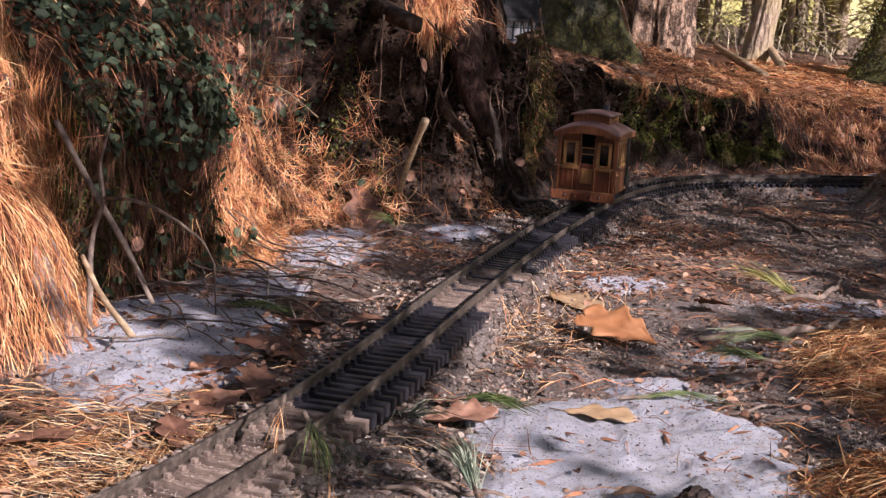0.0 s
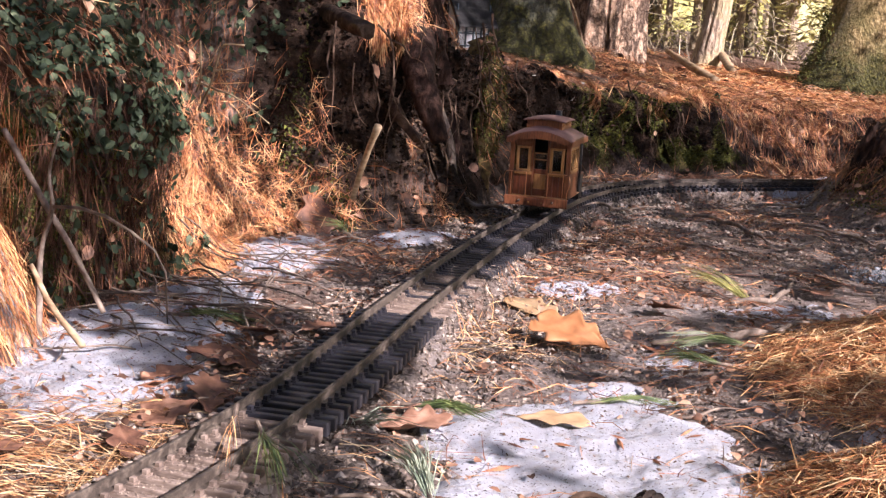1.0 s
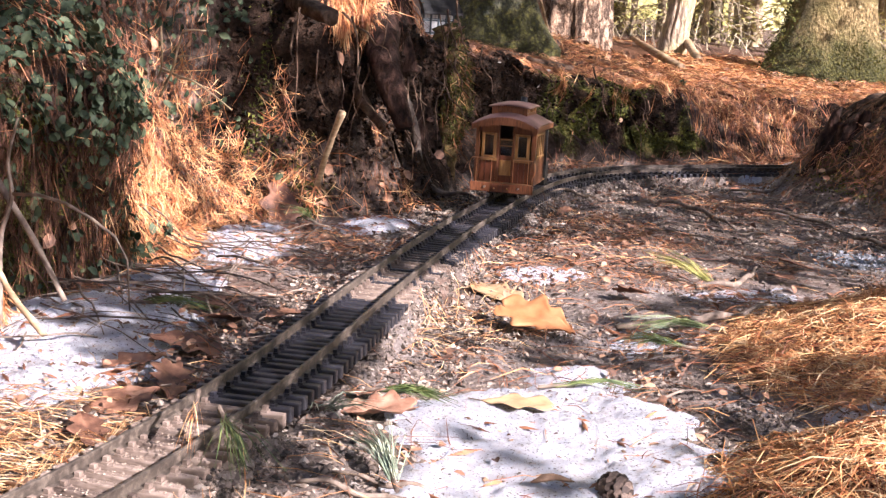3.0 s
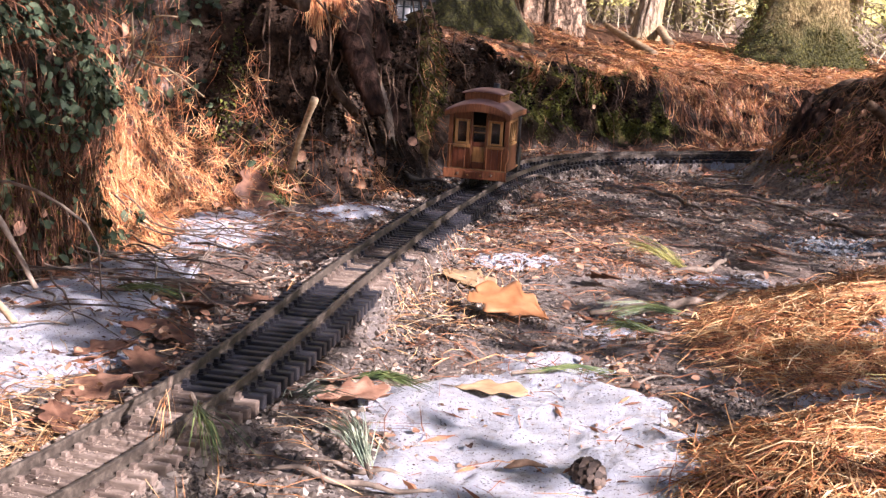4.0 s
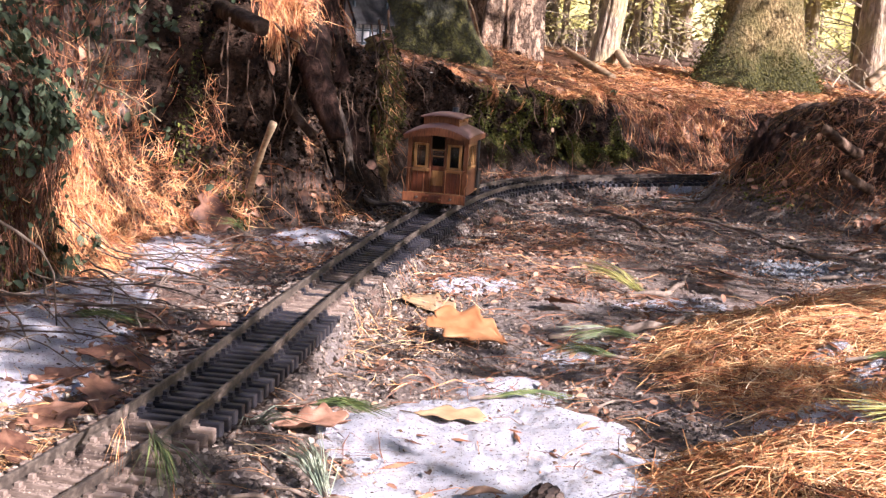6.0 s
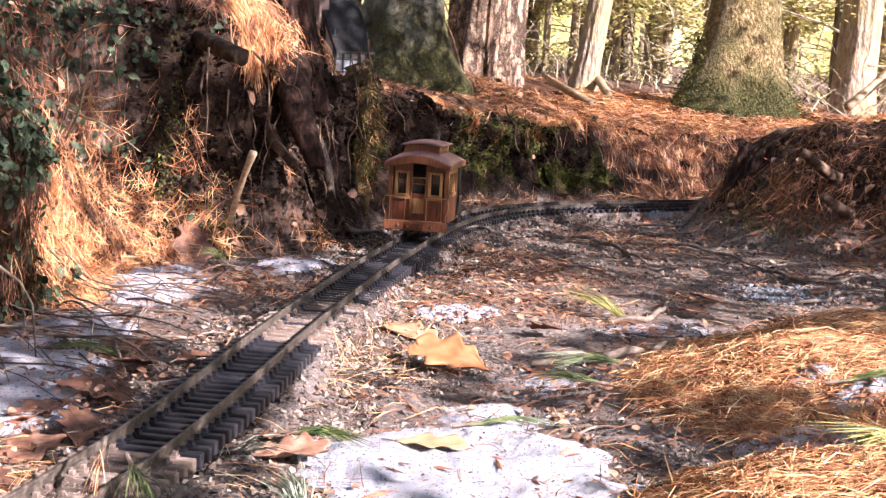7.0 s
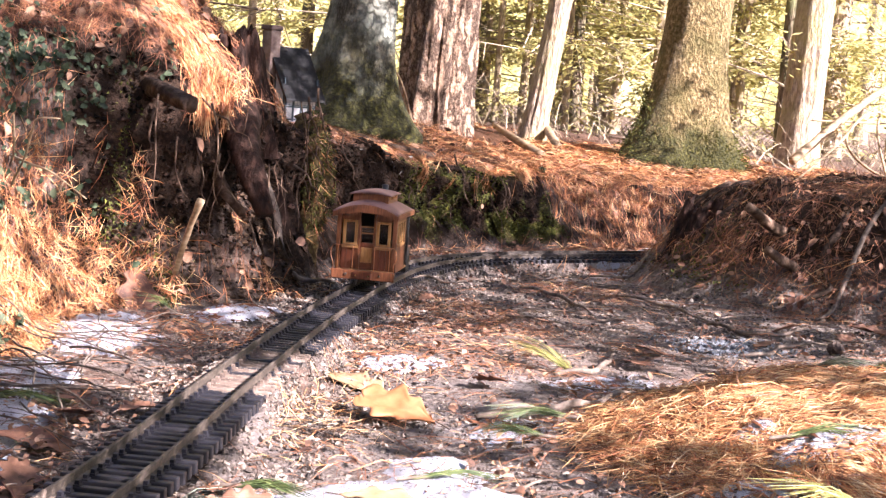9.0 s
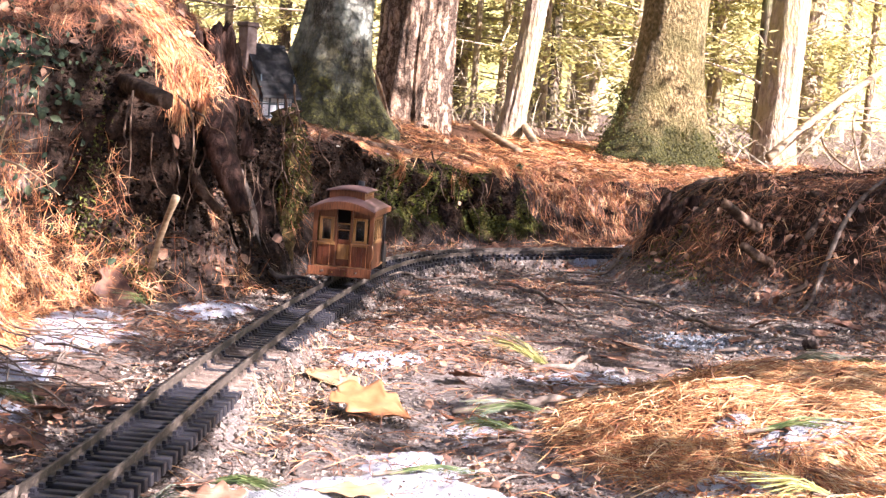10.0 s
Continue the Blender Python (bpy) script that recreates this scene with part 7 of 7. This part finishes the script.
def evergreen_plant(m):
    ob = empty("seedling", m, "small green broad-leaved seedling on the bank", "seedling")
    for a in range(5):
        bm = bmesh.new()
        vs = [bm.verts.new(v) for v in ((0, 0, 0), (0.010, 0.012, 0.012), (0.007, 0.030, 0.020), (0, 0.040, 0.018), (-0.007, 0.030, 0.020), (-0.010, 0.012, 0.012))]
        bm.faces.new(vs)
        bmesh.ops.solidify(bm, geom=bm.faces[:], thickness=0.0008)
        l = part("leaf", bm, IVY, ob)
        l.matrix_local = pose(0, 0, 0, 25 + 7 * a, 0, 72 * a + 10)
    return ob


evergreen_plant(on_ground(0.262, 3.55, 0.004, 0, 0, 0))
evergreen_plant(on_ground(0.235, 3.56, 0.004, 0, 0, 40))

# ---- trees added out of view on the sun's side, to cast the shade ----
FLATSUN = Vector((TO_SUN.x, TO_SUN.y, 0)).normalized()
E1 = np.array([-FLATSUN.y, FLATSUN.x, 0.0])
SV = np.array(TO_SUN)
E2 = np.cross(SV, E1)
MIDDLE, REACH = np.array([0.1, 1.8, 0.05]), 2.3


def inside(x, y, poly):
    c, n = np.zeros(x.shape, bool), len(poly)
    for i in range(n):
        (x0, y0), (x1, y1) = poly[i], poly[i - 1]
        if y0 != y1:
            c ^= ((y0 > y) != (y1 > y)) & (x < (x1 - x0) * (y - y0) / (y1 - y0) + x0)
    return c


# drawn sun patches on level ground: crown leaves are left out here, and how freely
GAPS = [(0.99, [(-0.51, 1.24), (-0.45, 1.15), (-0.40, 1.06), (-0.35, 1.01), (-0.31, 1.01), (-0.29, 0.96), (-0.27, 0.90), (-0.255, 0.84), (-0.22, 0.3), (-1.0, 0.3), (-1.0, 1.2), (-0.7, 1.28)]),
        (0.94, [(-0.54, 1.80), (-0.52, 1.56), (-0.44, 1.51), (-0.35, 1.42), (-0.27, 1.33), (-0.24, 1.32), (-0.18, 1.27), (-0.17, 1.23), (-0.09, 1.25), (-0.06, 1.36), (0.0, 1.45), (0.05, 1.54), (0.12, 1.64), (0.22, 1.70), (0.24, 1.84),
                (0.10, 1.98), (-0.06, 1.96), (-0.10, 1.87), (-0.16, 1.76), (-0.17, 1.64), (-0.21, 1.50), (-0.30, 1.57), (-0.36, 1.65), (-0.40, 1.84)]),
        (0.45, [(-0.09, 1.25), (0.12, 1.22), (0.2, 1.30), (0.12, 1.34), (0.2, 1.52), (0.12, 1.64), (0.05, 1.54), (0.0, 1.45), (-0.06, 1.36)]),
        (0.86, [(-0.20, 1.14), (-0.06, 1.11), (0.0, 1.0), (0.06, 0.95), (0.03, 0.80), (-0.18, 0.80)]),
        (0.98, [(-0.21, 1.31), (0.10, 1.28), (0.12, 1.08), (0.07, 0.93), (-0.01, 0.97), (-0.06, 1.08), (-0.20, 1.10)]),
        (0.95, [(0.09, 1.33), (0.15, 1.43), (0.25, 1.48), (0.33, 1.43), (0.42, 1.37), (0.95, 1.32), (0.95, 1.05), (0.34, 1.19), (0.2, 1.27)]),
        (0.80, [(0.22, 1.66), (0.33, 1.88), (0.5, 1.98), (0.95, 2.02), (0.95, 1.45), (0.5, 1.44), (0.40, 1.64)]),
        (0.95, [(0.06, 0.7), (0.66, 0.7), (0.66, 1.08), (0.31, 1.13), (0.18, 1.12), (0.1, 1.02)]),
        (0.75, [(0.44, 3.20), (0.75, 3.28), (0.9, 3.6), (0.3, 3.5), (0.3, 3.3)])]
# trunks that stand in the sun: x, y, radius, share of light
SUNNY = [(-0.06, 4.5, 0.17, 0.95), (0.32, 4.85, 0.09, 0.97), (0.81, 4.75, 0.20, 0.96), (1.40, 5.5, 0.14, 0.97), (-0.20, 3.5, 0.07, 0.45)]


def open_share(p, along, t, d):
    """How freely the added crowns are made to let the sun through to each place on the ground."""
    x, y, z = p.T
    share = np.full(x.shape, 0.03)
    flat = d < 0.005
    share = np.where(flat & (y > 1.8), 0.24, share)
    for v, g in GAPS:
        share = np.where(flat & inside(x, y, g), v, share)
    up_ = d >= 0.005
    leafy = up_ & (x < -0.4) & (y < 1.545)
    share = np.where(leafy, np.where(t > 0.95, 0.22, 0.02), share)
    share = np.where(leafy & (y < 1.2) & (x < -0.5), 0.95, share)
    spill = up_ & (x < -0.38) & (y >= 1.545) & (y < 1.93)
    share = np.where(spill, np.where(z < 0.20 - 0.9 * np.clip(y - 1.80, 0, 1) + 0.06 * fbm(x, y, 0.1, 2, 58), 0.92, 0.12), share)
    slid = up_ & (x < -0.2) & (y >= 1.84) & (y < 2.3) & (t < 0.62)
    share = np.where(slid, 0.14 + 0.45 * (fbm(x, y + z, 0.07, 2, 57) > 0.10), share)
    torn = up_ & (t >= 0.62) & (t < 1.0) & (along > -0.5) & (along < 0.22) & (y >= 1.84)
    share = np.where(torn, 0.02, share)
    slope_ = up_ & (x < -0.475) & (y >= 1.84) & (y < 2.06) & (z < 0.215 - 0.55 * np.clip(y - 1.95, 0, 1) + 0.05 * fbm(x, y, 0.08, 2, 60))
    share = np.where(slope_, 0.65, share)
    crest_ = up_ & (along > -0.56) & (along < -0.25) & (y >= 1.84) & (z > 0.24) & (t > 0.6)
    share = np.where(crest_, np.where(along > -0.40, 0.95, np.where(z > 0.36, 0.6, 0.12)), share)
    share = np.where(up_ & (along > -0.25) & (t >= 1.0) & (x > -0.3), 0.25 + 0.35 * step(-0.05, 0.35, x), share)
    share = np.where(up_ & (along > 0.1) & (t < 1.0), 0.04 + 0.20 * step(0.25, 0.6, along + 0.2 * fbm(x, y + z, 0.15, 2, 59)), share)
    share = np.where((x > 0.36) & (y > 2.25) & (y < 3.3) & flat & (z > 0.0), 0.02, share)
    share = np.where((y > 4.2) | (x < -1.1), 0.8, share)
    return np.where((x > -1.7) & (x < -0.25) & (y > 3.2) & (y < 4.5), 0.1, share)


R6 = np.random.default_rng(77)
CELL = 0.024
ca_, cb_ = [g.ravel() for g in np.meshgrid(np.arange(-1.9, 3.5, CELL), np.arange(-0.75, 1.35, CELL), indexing="ij")]
ca_, cb_ = ca_ + R6.normal(0, 0.004, ca_.size), cb_ + R6.normal(0, 0.004, cb_.size)
cell = MIDDLE + SV * REACH + ca_[:, None] * E1 + cb_[:, None] * E2
reach_, done = np.full(ca_.size, 9.0), np.zeros(ca_.size, bool)
sunny, dim = np.zeros(ca_.size), np.zeros(ca_.size, bool)
for s in np.arange(0.3, 9.0, 0.018):  # follow the light down to the ground
    q = cell - s * SV
    i = np.clip(np.searchsorted(gy, q[:, 1]), 0, len(gy) - 1)
    j = np.clip(np.searchsorted(gx, q[:, 0]), 0, len(gx) - 1)
    under = (q[:, 2] < Z[i, j]) & ~done
    reach_[under] = s
    done |= under
    dim |= ~done & (np.hypot(q[:, 0] + 0.112, q[:, 1] - 2.22) < 0.105) & (q[:, 2] < 0.17)  # so does the tram
    dim |= ~done & (np.hypot(q[:, 0] + 0.31, q[:, 1] - 2.13) < 0.06) & (q[:, 2] > 0.08) & (q[:, 2] < 0.27)  # the hanging root lies in shade
    for tx, ty, tr, v in SUNNY:
        sunny = np.where(~done & (np.hypot(q[:, 0] - tx, q[:, 1] - ty) < tr) & (q[:, 2] > 0.15) & (q[:, 2] < 1.0), np.maximum(sunny, v), sunny)
land = cell - reach_[:, None] * SV
i = np.clip(np.searchsorted(gy, land[:, 1]), 0, len(gy) - 1)
j = np.clip(np.searchsorted(gx, land[:, 0]), 0, len(gx) - 1)
share_ = np.maximum(open_share(land, ALONG[i, j], T[i, j], D[i, j]), sunny) * (1 - 0.92 * dim)
# leaves fill only the cells meant to throw shade
closed = R6.random(ca_.size) > share_
crowns = [Heap(), Heap(), Heap()]
hold = [[], [], []]
for k, (lo, hi) in enumerate(((-9, -0.3), (-0.3, 1.6), (1.6, 9))):
    c = cell[closed & (ca_ >= lo) & (ca_ < hi)]
    hold[k] = c
    n = 6
    base = np.repeat(c + SV * R6.normal(0, 0.10, (len(c), 1)), n, 0) + R6.normal(0, 0.008, (len(c) * n, 3))
    d = unit(R6.standard_normal(base.shape))
    w = unit(np.cross(d, SV[None] + 0.6 * R6.standard_normal(base.shape)))
    l = R6.uniform(0.022, 0.036, (len(base), 1))
    crowns[k].many(np.stack([base - d * l / 2, base + w * l * 0.34, base + d * l / 2, base - w * l * 0.34], 1), [(0, 1, 2, 3)])
for k, (h, cs) in enumerate(zip(crowns, hold)):
    cs = np.array(cs)
    mid = cs.mean(0)
    side_ = (-1.95, 0.78, 2.48)[k] - float((mid - MIDDLE) @ E1)
    root = np.array([mid[0] + FLATSUN.x * 0.25 + E1[0] * side_, mid[1] + FLATSUN.y * 0.25 + E1[1] * side_])
    z0 = gz(*root)
    ob = empty("shade_tree", pose(root[0], root[1], z0), "unseen evergreen added to shade the track", "tree", "shade trees beside the track")
    v, f = trunk_arrays(cs[:, 2].max() + 0.6, 0.028, 0.2, seed=90 + k, sides=20)
    part("trunk", mesh_from("trunk", v, f, BARK, True), None, ob)
    limbs = Heap()
    for c in cs[::160]:
        start = np.array([root[0], root[1], c[2] - 0.10])
        limbs.add(*tube_arrays(np.linspace(start, c, 4) - np.array([root[0], root[1], z0]), [0.004, 0.0015], 4))
    tagged(part("branchwood", limbs.mesh("branchwood", BARK), None, ob), kind="stuff")
    me = h.mesh("crown", DARK_FOLIAGE)
    me.transform(Matrix.Translation((-root[0], -root[1], -z0)))
    tagged(part("crown", me, None, ob), kind="stuff")

# ---- a glowing backdrop, painted as the sunlit wood far behind ----
mB, N, L, b = material("glowing_distant_wood")
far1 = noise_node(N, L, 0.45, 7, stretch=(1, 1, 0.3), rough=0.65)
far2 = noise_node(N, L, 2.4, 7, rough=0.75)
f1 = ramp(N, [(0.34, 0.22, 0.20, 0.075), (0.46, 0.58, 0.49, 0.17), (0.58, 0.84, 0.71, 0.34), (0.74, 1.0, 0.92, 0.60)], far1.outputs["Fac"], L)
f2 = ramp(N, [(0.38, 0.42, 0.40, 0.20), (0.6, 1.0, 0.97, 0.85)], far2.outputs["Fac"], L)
# emission stands in for sunlight and haze on the distant trees
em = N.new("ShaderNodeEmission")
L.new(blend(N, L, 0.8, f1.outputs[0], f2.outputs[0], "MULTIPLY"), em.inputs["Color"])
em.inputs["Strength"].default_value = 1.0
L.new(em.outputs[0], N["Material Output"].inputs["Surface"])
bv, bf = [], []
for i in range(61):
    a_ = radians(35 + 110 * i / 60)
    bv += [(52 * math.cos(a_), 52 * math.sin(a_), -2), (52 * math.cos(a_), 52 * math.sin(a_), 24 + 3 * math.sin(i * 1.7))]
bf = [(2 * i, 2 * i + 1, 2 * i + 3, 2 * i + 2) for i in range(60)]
tagged(new("backdrop", mesh_from("backdrop", bv, bf, mB)), "glowing backdrop painted as a bright hazy wood", "backdrop", kind="structure")
